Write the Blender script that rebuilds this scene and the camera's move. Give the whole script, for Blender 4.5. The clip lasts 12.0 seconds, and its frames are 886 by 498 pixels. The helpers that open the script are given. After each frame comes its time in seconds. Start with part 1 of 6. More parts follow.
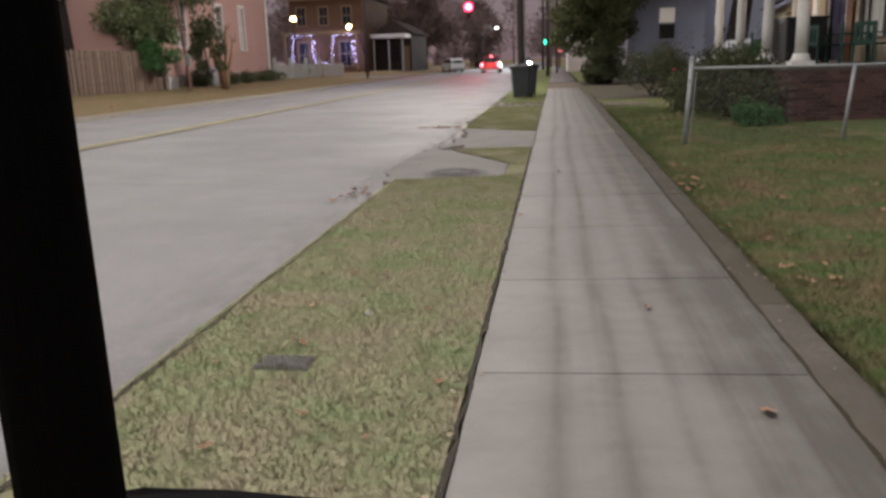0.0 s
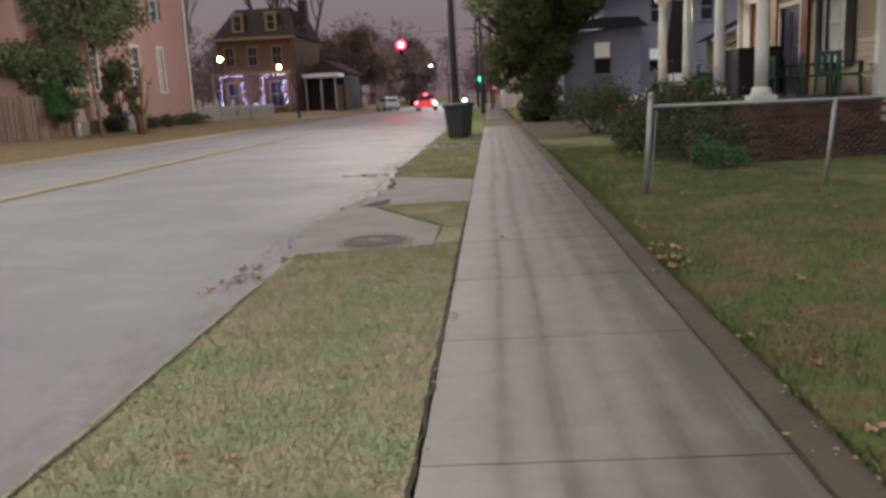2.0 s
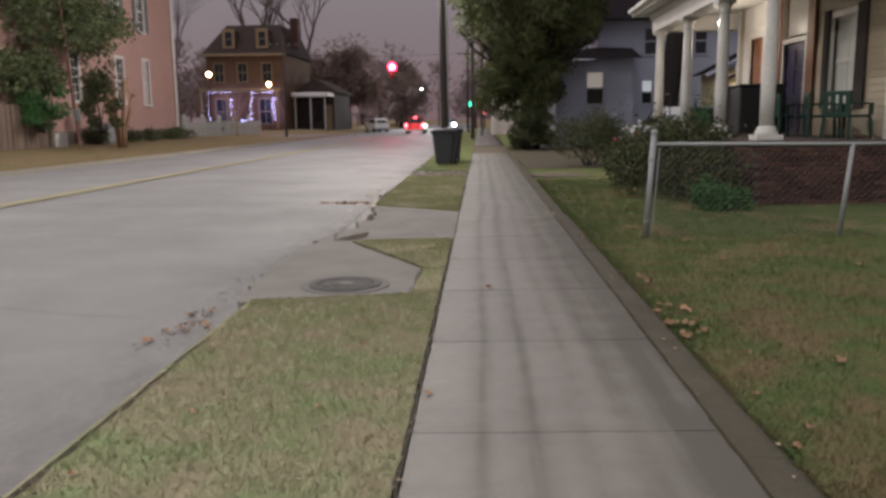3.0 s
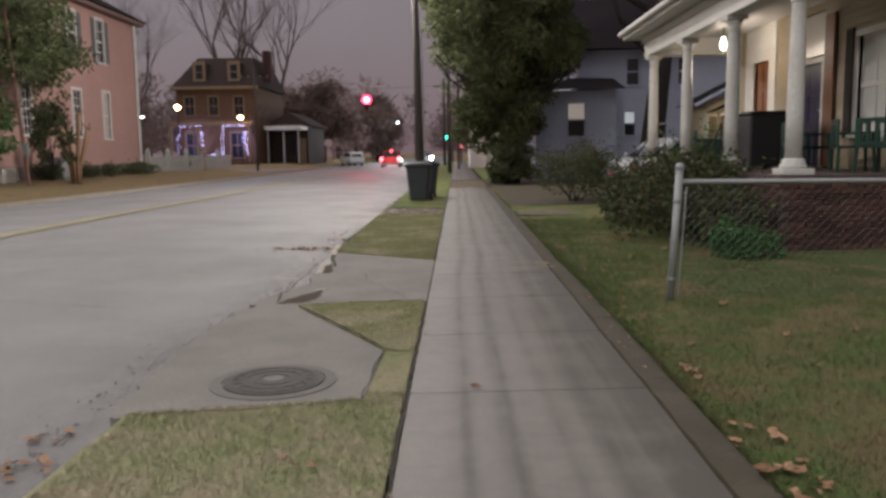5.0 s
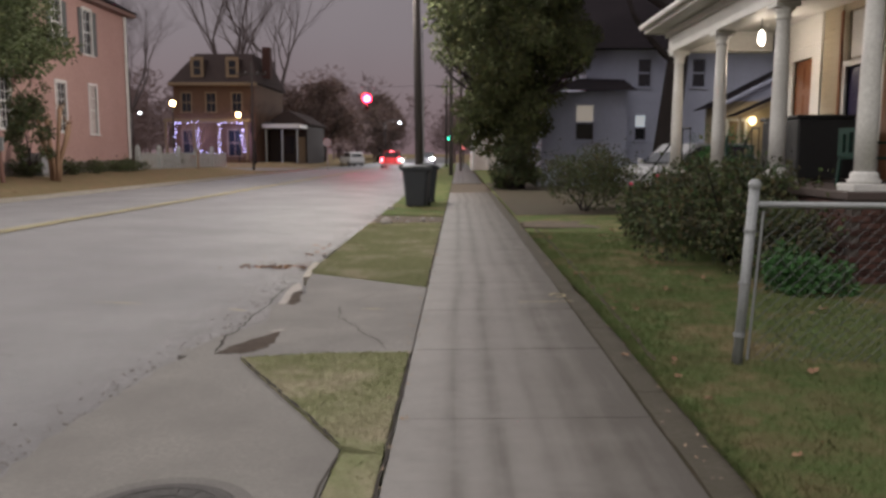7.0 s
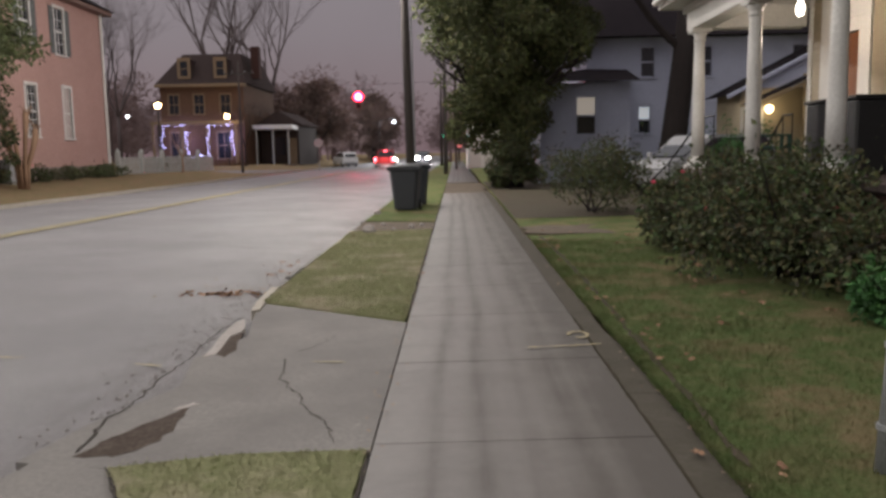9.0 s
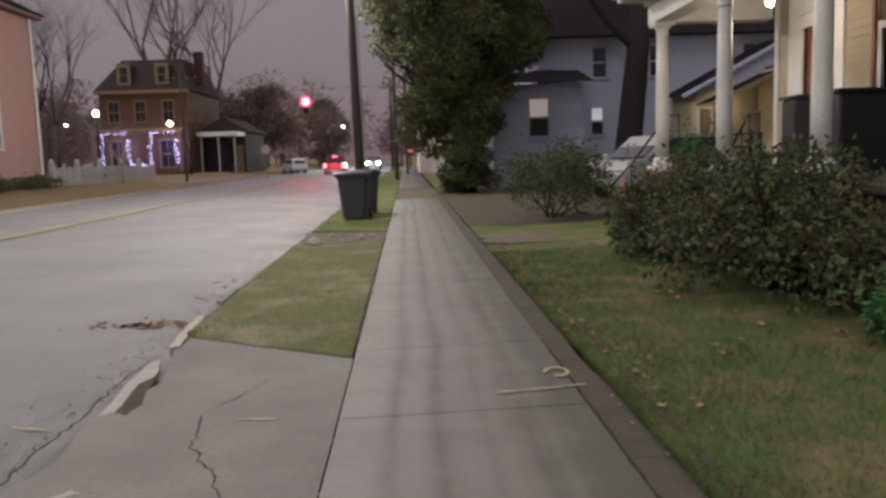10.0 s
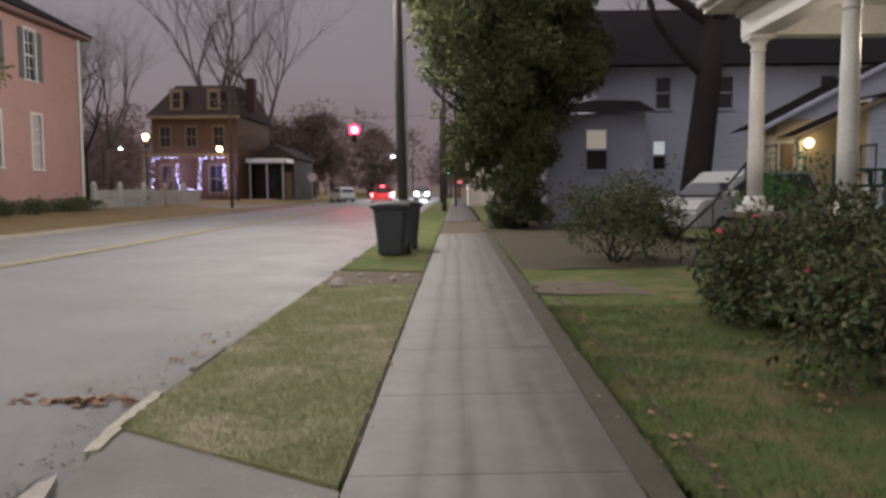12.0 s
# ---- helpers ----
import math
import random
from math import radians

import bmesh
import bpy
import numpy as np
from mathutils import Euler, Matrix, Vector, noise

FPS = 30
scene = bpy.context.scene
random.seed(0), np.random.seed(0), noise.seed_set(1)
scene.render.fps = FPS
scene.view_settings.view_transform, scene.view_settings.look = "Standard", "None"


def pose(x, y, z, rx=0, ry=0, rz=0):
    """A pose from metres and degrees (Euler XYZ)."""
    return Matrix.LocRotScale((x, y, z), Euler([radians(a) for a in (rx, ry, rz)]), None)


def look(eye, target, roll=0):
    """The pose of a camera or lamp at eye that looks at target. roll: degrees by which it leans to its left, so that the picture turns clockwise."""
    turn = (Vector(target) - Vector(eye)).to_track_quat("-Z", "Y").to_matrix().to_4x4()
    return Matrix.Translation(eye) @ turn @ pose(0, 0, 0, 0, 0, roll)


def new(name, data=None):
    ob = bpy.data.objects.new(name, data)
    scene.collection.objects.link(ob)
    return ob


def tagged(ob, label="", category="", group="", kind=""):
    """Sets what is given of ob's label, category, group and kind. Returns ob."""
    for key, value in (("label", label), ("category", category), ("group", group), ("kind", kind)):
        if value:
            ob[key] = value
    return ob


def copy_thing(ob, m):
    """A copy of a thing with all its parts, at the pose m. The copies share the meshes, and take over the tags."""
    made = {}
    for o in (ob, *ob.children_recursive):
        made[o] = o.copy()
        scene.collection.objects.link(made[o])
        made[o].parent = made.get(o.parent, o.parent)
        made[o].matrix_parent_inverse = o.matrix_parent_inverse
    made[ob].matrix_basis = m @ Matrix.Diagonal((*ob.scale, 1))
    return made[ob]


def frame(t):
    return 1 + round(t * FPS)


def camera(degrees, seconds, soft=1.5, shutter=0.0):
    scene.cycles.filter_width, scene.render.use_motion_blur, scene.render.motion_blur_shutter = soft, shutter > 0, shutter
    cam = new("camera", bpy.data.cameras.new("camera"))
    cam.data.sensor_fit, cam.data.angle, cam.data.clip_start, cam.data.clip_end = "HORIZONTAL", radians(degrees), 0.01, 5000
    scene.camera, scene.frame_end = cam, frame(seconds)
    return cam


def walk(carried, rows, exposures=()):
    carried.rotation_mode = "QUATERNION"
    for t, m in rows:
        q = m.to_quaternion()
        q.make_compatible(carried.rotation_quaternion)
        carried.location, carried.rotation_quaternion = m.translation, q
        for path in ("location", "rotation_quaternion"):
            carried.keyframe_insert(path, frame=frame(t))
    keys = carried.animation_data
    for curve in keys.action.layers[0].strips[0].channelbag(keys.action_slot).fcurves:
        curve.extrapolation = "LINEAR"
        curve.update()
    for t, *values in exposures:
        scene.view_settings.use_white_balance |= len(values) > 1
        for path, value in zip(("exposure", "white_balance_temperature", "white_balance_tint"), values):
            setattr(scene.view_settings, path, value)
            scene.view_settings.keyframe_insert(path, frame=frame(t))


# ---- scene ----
cam = camera(58.3, 12.0, soft=3.1)
PATH = [
    (0, (0.105, 0.506, 1.335), (-0.174, 2.432, 0.875), -1.8),
    (0.5, (0.086, 1.037, 1.307), (-0.118, 2.976, 0.861), -3.4),
    (1, (0.087, 1.457, 1.352), (-0.097, 3.394, 0.889), -2.3),
    (1.5, (0.036, 1.938, 1.386), (-0.099, 3.889, 0.966), -1.5),
    (2, (0.08, 2.512, 1.37), (-0.052, 4.472, 0.993), -2.8),
    (2.5, (0.126, 2.888, 1.418), (0.004, 4.845, 1.027), -0.3),
    (3, (0.08, 3.392, 1.426), (-0.014, 5.363, 1.104), -0.6),
    (3.2, (0.072, 3.58, 1.424), (-0.012, 5.552, 1.101), -0.6),
    (4.8, (0.047, 5.232, 1.381), (0.027, 7.217, 1.139), -0.6),
    (5, (0.056, 5.393, 1.411), (0.019, 7.378, 1.17), -0.8),
    (5.5, (0.025, 5.88, 1.423), (0.015, 7.871, 1.237), 0.5),
    (6, (0.028, 6.398, 1.407), (0.012, 8.388, 1.209), -0.3),
    (6.5, (0.088, 6.842, 1.462), (0.044, 8.83, 1.254), -0.2),
    (6.7, (0.093, 7.005, 1.452), (0.055, 8.992, 1.223), 0.2),
    (8.3, (0.119, 8.522, 1.449), (0.074, 10.506, 1.2), -0.2),
    (8.5, (0.115, 8.73, 1.447), (0.088, 10.714, 1.2), -0.2),
    (9, (0.19, 9.277, 1.428), (0.155, 11.262, 1.186), -1.0),
    (9.5, (0.193, 9.755, 1.414), (0.153, 11.737, 1.151), 0.5),
    (10, (0.193, 10.299, 1.432), (0.276, 12.283, 1.198), -1.9),
    (10.5, (0.249, 10.841, 1.433), (0.265, 12.834, 1.271), -2.1),
    (11, (0.248, 11.315, 1.409), (0.265, 13.308, 1.237), 1.1),
    (11.5, (0.279, 11.828, 1.414), (0.334, 13.816, 1.2), 0.2),
    (12, (0.311, 12.34, 1.412), (0.276, 14.334, 1.26), -0.4),
]
walk(cam, [(t, look(eye, target, roll)) for t, eye, target, roll in PATH],
     [(0, 0.04), (1, -0.05), (2, -0.02), (5, -0.08), (8.5, -0.03), (10.5, 0.02), (12, 0.05)])

# ---- light ----
world = bpy.data.worlds.new("night_sky")
scene.world = world
world.use_nodes = True
wn, wl = world.node_tree.nodes, world.node_tree.links
wn.clear()
w_out = wn.new("ShaderNodeOutputWorld")
w_bg = wn.new("ShaderNodeBackground")
w_geo = wn.new("ShaderNodeTexCoord")
w_sep = wn.new("ShaderNodeSeparateXYZ")
w_ramp = wn.new("ShaderNodeValToRGB")
w_noise = wn.new("ShaderNodeTexNoise")
w_mix = wn.new("ShaderNodeMix")
w_mix.data_type = "RGBA"
w_mix.blend_type = "MULTIPLY"
w_mix.inputs[0].default_value = 0.35
w_noise.inputs["Scale"].default_value = 2.2
w_noise.inputs["Detail"].default_value = 4
ramp = w_ramp.color_ramp
ramp.elements[0].position, ramp.elements[0].color = 0.0, (0.155, 0.105, 0.115, 1)
ramp.elements[1].position, ramp.elements[1].color = 1.0, (0.60, 0.56, 0.57, 1)
for p, c in ((0.06, (0.18, 0.138, 0.148, 1)), (0.14, (0.192, 0.165, 0.178, 1)), (0.28, (0.198, 0.182, 0.196, 1)), (0.55, (0.38, 0.36, 0.37, 1))):
    e = ramp.elements.new(p)
    e.color = c
wl.new(w_geo.outputs["Generated"], w_sep.inputs[0])
wl.new(w_geo.outputs["Generated"], w_noise.inputs["Vector"])
wl.new(w_sep.outputs["Z"], w_ramp.inputs[0])
wl.new(w_ramp.outputs[0], w_mix.inputs[6])
wl.new(w_noise.outputs["Fac"], w_mix.inputs[7])
wl.new(w_mix.outputs[2], w_bg.inputs[0])
w_bg.inputs[1].default_value = 1.58
wl.new(w_bg.outputs[0], w_out.inputs[0])


def lamp(name, kind, place, power, colour, size=0.2, target=None):
    data = bpy.data.lights.new(name, kind)
    data.energy, data.color = power, colour
    if kind == "SUN":
        data.angle = size
    else:
        data.shadow_soft_size = size
    ob = new(name, data)
    ob.matrix_world = look(place, target) if target else Matrix.Translation(place)
    return ob


# soft sun added as even fill, like glow of the clouds, from the street side
lamp("cloud_glow", "SUN", (-24, -8, 60), 0.75, (1.0, 0.96, 0.93), radians(50), (0, 8, 0))
# street lamps over the road
# the first is an unseen lamp, added to brighten far yard and mid road
lamp("street_light_opposite", "POINT", (-11.0, 21.0, 9.4), 2900, (1.0, 0.93, 0.86), 0.25)
lamp("street_light", "POINT", (-3.4, 2.95, 7.0), 1950, (1.0, 0.95, 0.88), 0.25)
lamp("street_light_end", "POINT", (-9.0, 127.5, 8.0), 6500, (0.95, 0.95, 1.0), 0.25)
lamp("street_light_far", "POINT", (-4.2, 38.6, 9.8), 5600, (1.0, 0.93, 0.86), 0.25)


# ---- materials ----
def material(name):
    m = bpy.data.materials.new(name)
    m.use_nodes = True
    n = m.node_tree.nodes
    return m, n, m.node_tree.links, n["Principled BSDF"]


def coords(n, l, scale=(1, 1, 1)):
    g = n.new("ShaderNodeNewGeometry")
    mp = n.new("ShaderNodeMapping")
    mp.inputs["Scale"].default_value = scale
    l.new(g.outputs["Position"], mp.inputs["Vector"])
    return mp.outputs[0]


def noise_fac(n, l, vec, scale, detail=5, rough=0.6, lo=0.3, hi=0.7):
    t = n.new("ShaderNodeTexNoise")
    t.inputs["Scale"].default_value, t.inputs["Detail"].default_value, t.inputs["Roughness"].default_value = scale, detail, rough
    l.new(vec, t.inputs["Vector"])
    r = n.new("ShaderNodeMapRange")
    r.inputs[1].default_value, r.inputs[2].default_value = lo, hi
    l.new(t.outputs["Fac"], r.inputs[0])
    return r.outputs[0]


def mix(n, l, fac, a, b, mode="MIX"):
    x = n.new("ShaderNodeMix")
    x.data_type, x.blend_type = "RGBA", mode
    for k, v in ((0, fac), (6, a), (7, b)):
        if isinstance(v, (int, float)):
            x.inputs[k].default_value = v
        elif isinstance(v, tuple):
            x.inputs[k].default_value = (*v, 1)
        else:
            l.new(v, x.inputs[k])
    return x.outputs[2]


def bump(n, l, b, h, strength, distance=0.01):
    x = n.new("ShaderNodeBump")
    x.inputs["Strength"].default_value, x.inputs["Distance"].default_value = strength, distance
    l.new(h, x.inputs["Height"])
    l.new(x.outputs[0], b.inputs["Normal"])


def surface(name, a, b, c=None, scale=3.0, fine=60.0, rough=0.8, metal=0.0, bumps=0.3, stretch=(1, 1, 1), vary=0.0, spec=0.3, leafy=0.0):
    """A surface of two colours in large patches and a third in fine grain."""
    m, n, l, p = material(name)
    v = coords(n, l, stretch)
    big = noise_fac(n, l, v, scale)
    small = noise_fac(n, l, v, fine, 4, 0.7)
    col = mix(n, l, big, a, b)
    col = mix(n, l, small, col, c or tuple(0.75 * k for k in a))
    if vary:
        oi = n.new("ShaderNodeObjectInfo")
        col = mix(n, l, vary, col, oi.outputs["Random"], "SOFT_LIGHT")
    if leafy:
        isl = n.new("ShaderNodeNewGeometry").outputs["Random Per Island"]
        pale_leaf = ramp_of(n, l, isl, ((0.0, (0.28, 0.27, 0.28)), (0.4, (0.42, 0.46, 0.4)), (0.75, (0.5, 0.62, 0.4)), (0.88, (0.55, 0.42, 0.34)), (1.0, (0.7, 0.8, 0.5))))
        col = mix(n, l, leafy, col, pale_leaf, "OVERLAY")
    l.new(col, p.inputs["Base Color"])
    p.inputs["Roughness"].default_value, p.inputs["Metallic"].default_value = rough, metal
    p.inputs["Specular IOR Level"].default_value = spec
    bump(n, l, p, small, bumps, 0.006)
    return m


def glow(name, colour, strength):
    m, n, l, p = material(name)
    p.inputs["Base Color"].default_value = (*colour, 1)
    p.inputs["Emission Color"].default_value = (*colour, 1)
    p.inputs["Emission Strength"].default_value = strength
    return m


def ramp_of(n, l, fac, stops):
    r = n.new("ShaderNodeValToRGB")
    r.color_ramp.elements[0].position, r.color_ramp.elements[1].position = stops[0][0], stops[-1][0]
    for k, (p, c) in enumerate(stops):
        e = r.color_ramp.elements[0] if k == 0 else r.color_ramp.elements[len(r.color_ramp.elements) - 1] if k == len(stops) - 1 else r.color_ramp.elements.new(p)
        e.color = (*c, 1)
    l.new(fac, r.inputs[0])
    return r.outputs[0]


def math_node(n, l, op, a, b=None, clamp=False):
    x = n.new("ShaderNodeMath")
    x.operation, x.use_clamp = op, clamp
    for k, v in ((0, a), (1, b)):
        if v is None:
            continue
        if isinstance(v, (int, float)):
            x.inputs[k].default_value = v
        else:
            l.new(v, x.inputs[k])
    return x.outputs[0]


def sidewalk_material():
    """Old concrete with dark wheel-worn streaks along the walk and a mossy edge."""
    m, n, l, p = material("sidewalk_concrete")
    v = coords(n, l)
    sep = n.new("ShaderNodeSeparateXYZ")
    l.new(v, sep.inputs[0])
    big = noise_fac(n, l, v, 1.1, 5)
    fine = noise_fac(n, l, v, 90, 4, 0.75)
    mid = noise_fac(n, l, v, 9, 6, 0.7)
    col = mix(n, l, big, (0.204, 0.193, 0.183), (0.14, 0.132, 0.126))
    col = mix(n, l, math_node(n, l, "MULTIPLY", mid, 0.45), col, (0.24, 0.225, 0.21))
    col = mix(n, l, math_node(n, l, "MULTIPLY", fine, 0.35), col, (0.165, 0.155, 0.148))
    wob_v = coords(n, l, (0.1, 0.13, 1))
    wob = n.new("ShaderNodeTexNoise")
    wob.inputs["Scale"].default_value, wob.inputs["Detail"].default_value = 1.0, 2
    l.new(wob_v, wob.inputs["Vector"])
    x = math_node(n, l, "ADD", sep.outputs["X"], math_node(n, l, "MULTIPLY", math_node(n, l, "SUBTRACT", wob.outputs["Fac"], 0.5), 0.36))
    streak_v = coords(n, l, (14, 0.35, 1))
    streak = noise_fac(n, l, streak_v, 1.0, 4, 0.6, 0.35, 0.65)
    total = None
    for at, width, depth in ((0.09, 0.05, 1.0), (0.33, 0.05, 1.15), (0.57, 0.04, 0.6), (0.79, 0.07, 1.0), (1.0, 0.08, 0.8), (1.2, 0.16, 2.0)):
        d = math_node(n, l, "DIVIDE", math_node(n, l, "SUBTRACT", x, at), width)
        g = math_node(n, l, "MULTIPLY", math_node(n, l, "DIVIDE", 1.0, math_node(n, l, "ADD", math_node(n, l, "MULTIPLY", d, d), 1.0)), depth)
        total = g if total is None else math_node(n, l, "ADD", total, g)
    patch = noise_fac(n, l, v, 2.3, 4, 0.6, 0.25, 0.6)
    dark = math_node(n, l, "MULTIPLY", math_node(n, l, "MULTIPLY", total, math_node(n, l, "ADD", math_node(n, l, "MULTIPLY", streak, 0.3), 0.5)), math_node(n, l, "ADD", math_node(n, l, "MULTIPLY", patch, 0.5), 0.5), True)
    cross = noise_fac(n, l, coords(n, l, (1.2, 5.0, 1)), 1.0, 6, 0.7, 0.5, 0.75)
    col = mix(n, l, math_node(n, l, "MULTIPLY", cross, 0.35), col, (0.10, 0.092, 0.084))
    pits = noise_fac(n, l, v, 34, 2, 0.6, 0.68, 0.78)
    col = mix(n, l, math_node(n, l, "MULTIPLY", pits, 0.5), col, (0.29, 0.27, 0.25))
    # browner and darker towards the right edge, stronger farther along the walk
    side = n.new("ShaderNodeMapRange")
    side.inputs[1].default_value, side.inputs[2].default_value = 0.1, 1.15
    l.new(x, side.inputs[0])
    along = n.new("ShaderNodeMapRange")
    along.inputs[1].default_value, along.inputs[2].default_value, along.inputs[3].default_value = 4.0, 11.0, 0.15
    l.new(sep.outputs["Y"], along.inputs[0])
    side_dark = math_node(n, l, "MULTIPLY", math_node(n, l, "MULTIPLY", side.outputs[0], along.outputs[0]), math_node(n, l, "ADD", math_node(n, l, "MULTIPLY", patch, 0.25), 0.55))
    col = mix(n, l, side_dark, col, (0.095, 0.082, 0.069))
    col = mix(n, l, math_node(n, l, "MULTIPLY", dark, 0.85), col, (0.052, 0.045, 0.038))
    l.new(col, p.inputs["Base Color"])
    p.inputs["Roughness"].default_value = 0.7
    p.inputs["Specular IOR Level"].default_value = 0.45
    bump(n, l, p, fine, 0.35, 0.004)
    return m


def road_material():
    m, n, l, p = material("road_asphalt")
    v = coords(n, l)
    sep = n.new("ShaderNodeSeparateXYZ")
    l.new(v, sep.inputs[0])
    big = noise_fac(n, l, v, 0.35, 4)
    along = noise_fac(n, l, coords(n, l, (0.7, 0.12, 1)), 1.0, 4)
    fine = noise_fac(n, l, v, 38, 5, 0.85, 0.32, 0.68)
    speck = noise_fac(n, l, v, 35, 3, 0.8, 0.55, 0.75)
    col = mix(n, l, big, (0.185, 0.176, 0.182), (0.135, 0.129, 0.135))
    col = mix(n, l, math_node(n, l, "MULTIPLY", along, 0.35), col, (0.235, 0.224, 0.222))
    col = mix(n, l, math_node(n, l, "MULTIPLY", fine, 0.5), col, (0.12, 0.116, 0.12))
    col = mix(n, l, math_node(n, l, "MULTIPLY", speck, 0.4), col, (0.36, 0.35, 0.34))
    rough_patch = noise_fac(n, l, v, 5.5, 5, 0.75, 0.4, 0.7)
    col = mix(n, l, math_node(n, l, "MULTIPLY", rough_patch, 0.35), col, (0.15, 0.143, 0.15))
    tar = noise_fac(n, l, coords(n, l, (0.25, 0.6, 1)), 1.0, 5, 0.7, 0.58, 0.72)
    col = mix(n, l, math_node(n, l, "MULTIPLY", tar, 0.45), col, (0.12, 0.115, 0.122))
    # grit and leaf dirt washed along the gutter
    edge = n.new("ShaderNodeMapRange")
    edge.inputs[1].default_value, edge.inputs[2].default_value = -2.7, -1.8
    l.new(sep.outputs["X"], edge.inputs[0])
    grit = noise_fac(n, l, coords(n, l, (5, 2.2, 1)), 1.0, 6, 0.75, 0.35, 0.6)
    col = mix(n, l, math_node(n, l, "MULTIPLY", math_node(n, l, "MULTIPLY", edge.outputs[0], grit), 0.8), col, (0.085, 0.078, 0.075))
    l.new(col, p.inputs["Base Color"])
    wet = noise_fac(n, l, v, 0.5, 4, 0.6, 0.3, 0.7)
    r = n.new("ShaderNodeMapRange")
    r.inputs[3].default_value, r.inputs[4].default_value = 0.48, 0.7
    l.new(wet, r.inputs[0])
    l.new(r.outputs[0], p.inputs["Roughness"])
    p.inputs["Specular IOR Level"].default_value = 0.5
    bump(n, l, p, fine, 0.6, 0.007)
    return m


def grass_material(name, tan, green, deep, beyond=None):
    m, n, l, p = material(name)
    v = coords(n, l)
    big = noise_fac(n, l, v, 1.7, 6, 0.7, 0.4, 0.6)
    mid = noise_fac(n, l, v, 7, 5, 0.65, 0.35, 0.65)
    fine = noise_fac(n, l, v, 55, 4, 0.8, 0.35, 0.65)
    col = mix(n, l, big, tan, green)
    col = mix(n, l, math_node(n, l, "MULTIPLY", mid, 0.6), col, tuple(0.5 * (a + b) for a, b in zip(tan, deep)))
    col = mix(n, l, math_node(n, l, "MULTIPLY", fine, 0.35), col, deep)
    # greener, darker colours take over from about y 9 to 14
    if beyond:
        sep = n.new("ShaderNodeSeparateXYZ")
        l.new(v, sep.inputs[0])
        wander = math_node(n, l, "ADD", sep.outputs["Y"], math_node(n, l, "MULTIPLY", big, 2.5))
        r = n.new("ShaderNodeMapRange")
        r.inputs[1].default_value, r.inputs[2].default_value = 9.0, 14.0
        l.new(wander, r.inputs[0])
        far_green = mix(n, l, mid, beyond[0], beyond[1])
        far_green = mix(n, l, math_node(n, l, "MULTIPLY", fine, 0.5), far_green, beyond[2])
        worn = noise_fac(n, l, v, 1.1, 5, 0.7, 0.5, 0.64)
        far_green = mix(n, l, math_node(n, l, "MULTIPLY", worn, 0.75), far_green, tan)
        col = mix(n, l, r.outputs[0], col, far_green)
    l.new(col, p.inputs["Base Color"])
    p.inputs["Roughness"].default_value = 0.95
    p.inputs["Specular IOR Level"].default_value = 0.1
    bump(n, l, p, fine, 0.9, 0.02)
    return m


PAINT_WORN = surface("worn_survey_paint", (0.42, 0.34, 0.14), (0.3, 0.25, 0.13), (0.19, 0.175, 0.15), 9, 45, 0.8)
WALK_MAT = sidewalk_material()
ROAD_MAT = road_material()
VERGE = grass_material("verge_grass", (0.55, 0.475, 0.34), (0.36, 0.46, 0.235), (0.33, 0.31, 0.19), ((0.315, 0.34, 0.165), (0.385, 0.375, 0.215), (0.19, 0.195, 0.095)))
LAWN = grass_material("lawn_grass", (0.29, 0.215, 0.125), (0.125, 0.22, 0.07), (0.085, 0.09, 0.04), ((0.13, 0.195, 0.065), (0.19, 0.205, 0.085), (0.065, 0.085, 0.032)))
YARD = grass_material("yard_grass", (0.30, 0.205, 0.125), (0.20, 0.18, 0.085), (0.11, 0.078, 0.048))
CONCRETE = surface("apron_concrete", (0.23, 0.217, 0.198), (0.13, 0.121, 0.113), (0.135, 0.127, 0.119), 1.5, 40, 0.8, bumps=0.5)
KERB_MAT = surface("kerb_concrete", (0.50, 0.46, 0.39), (0.38, 0.34, 0.28), (0.22, 0.2, 0.17), 4, 50, 0.85)
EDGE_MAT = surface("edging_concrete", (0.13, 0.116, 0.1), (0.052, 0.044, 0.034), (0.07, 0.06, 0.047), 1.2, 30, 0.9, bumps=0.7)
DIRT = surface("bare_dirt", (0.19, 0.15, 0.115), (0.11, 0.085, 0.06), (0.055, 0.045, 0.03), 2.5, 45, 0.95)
# leaf soil, its tone lowered to hold the shade under the evergreen
LEAFBED = surface("leaf_strewn_soil", (0.075, 0.055, 0.038), (0.06, 0.065, 0.032), (0.04, 0.028, 0.02), 1.1, 22, 0.95, bumps=0.8)
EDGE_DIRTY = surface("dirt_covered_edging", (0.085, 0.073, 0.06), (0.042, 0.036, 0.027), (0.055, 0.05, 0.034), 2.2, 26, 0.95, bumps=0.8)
SOIL = surface("damp_soil", (0.06, 0.048, 0.034), (0.04, 0.042, 0.024), (0.03, 0.024, 0.018), 3, 40, 0.95, spec=0.05)
CRACK = surface("crack_dark", (0.035, 0.03, 0.025), (0.06, 0.05, 0.04), None, 8, 60, 1.0)
YELLOW = surface("road_paint_yellow", (0.50, 0.41, 0.17), (0.36, 0.31, 0.17), (0.21, 0.195, 0.17), 2.2, 24, 0.7)
IRON = surface("cast_iron", (0.055, 0.051, 0.049), (0.085, 0.079, 0.075), (0.038, 0.035, 0.034), 7, 60, 0.7, 0.1)
PINK = surface("pink_stucco", (0.47, 0.30, 0.265), (0.40, 0.25, 0.22), (0.33, 0.20, 0.18), 0.6, 12, 0.9)
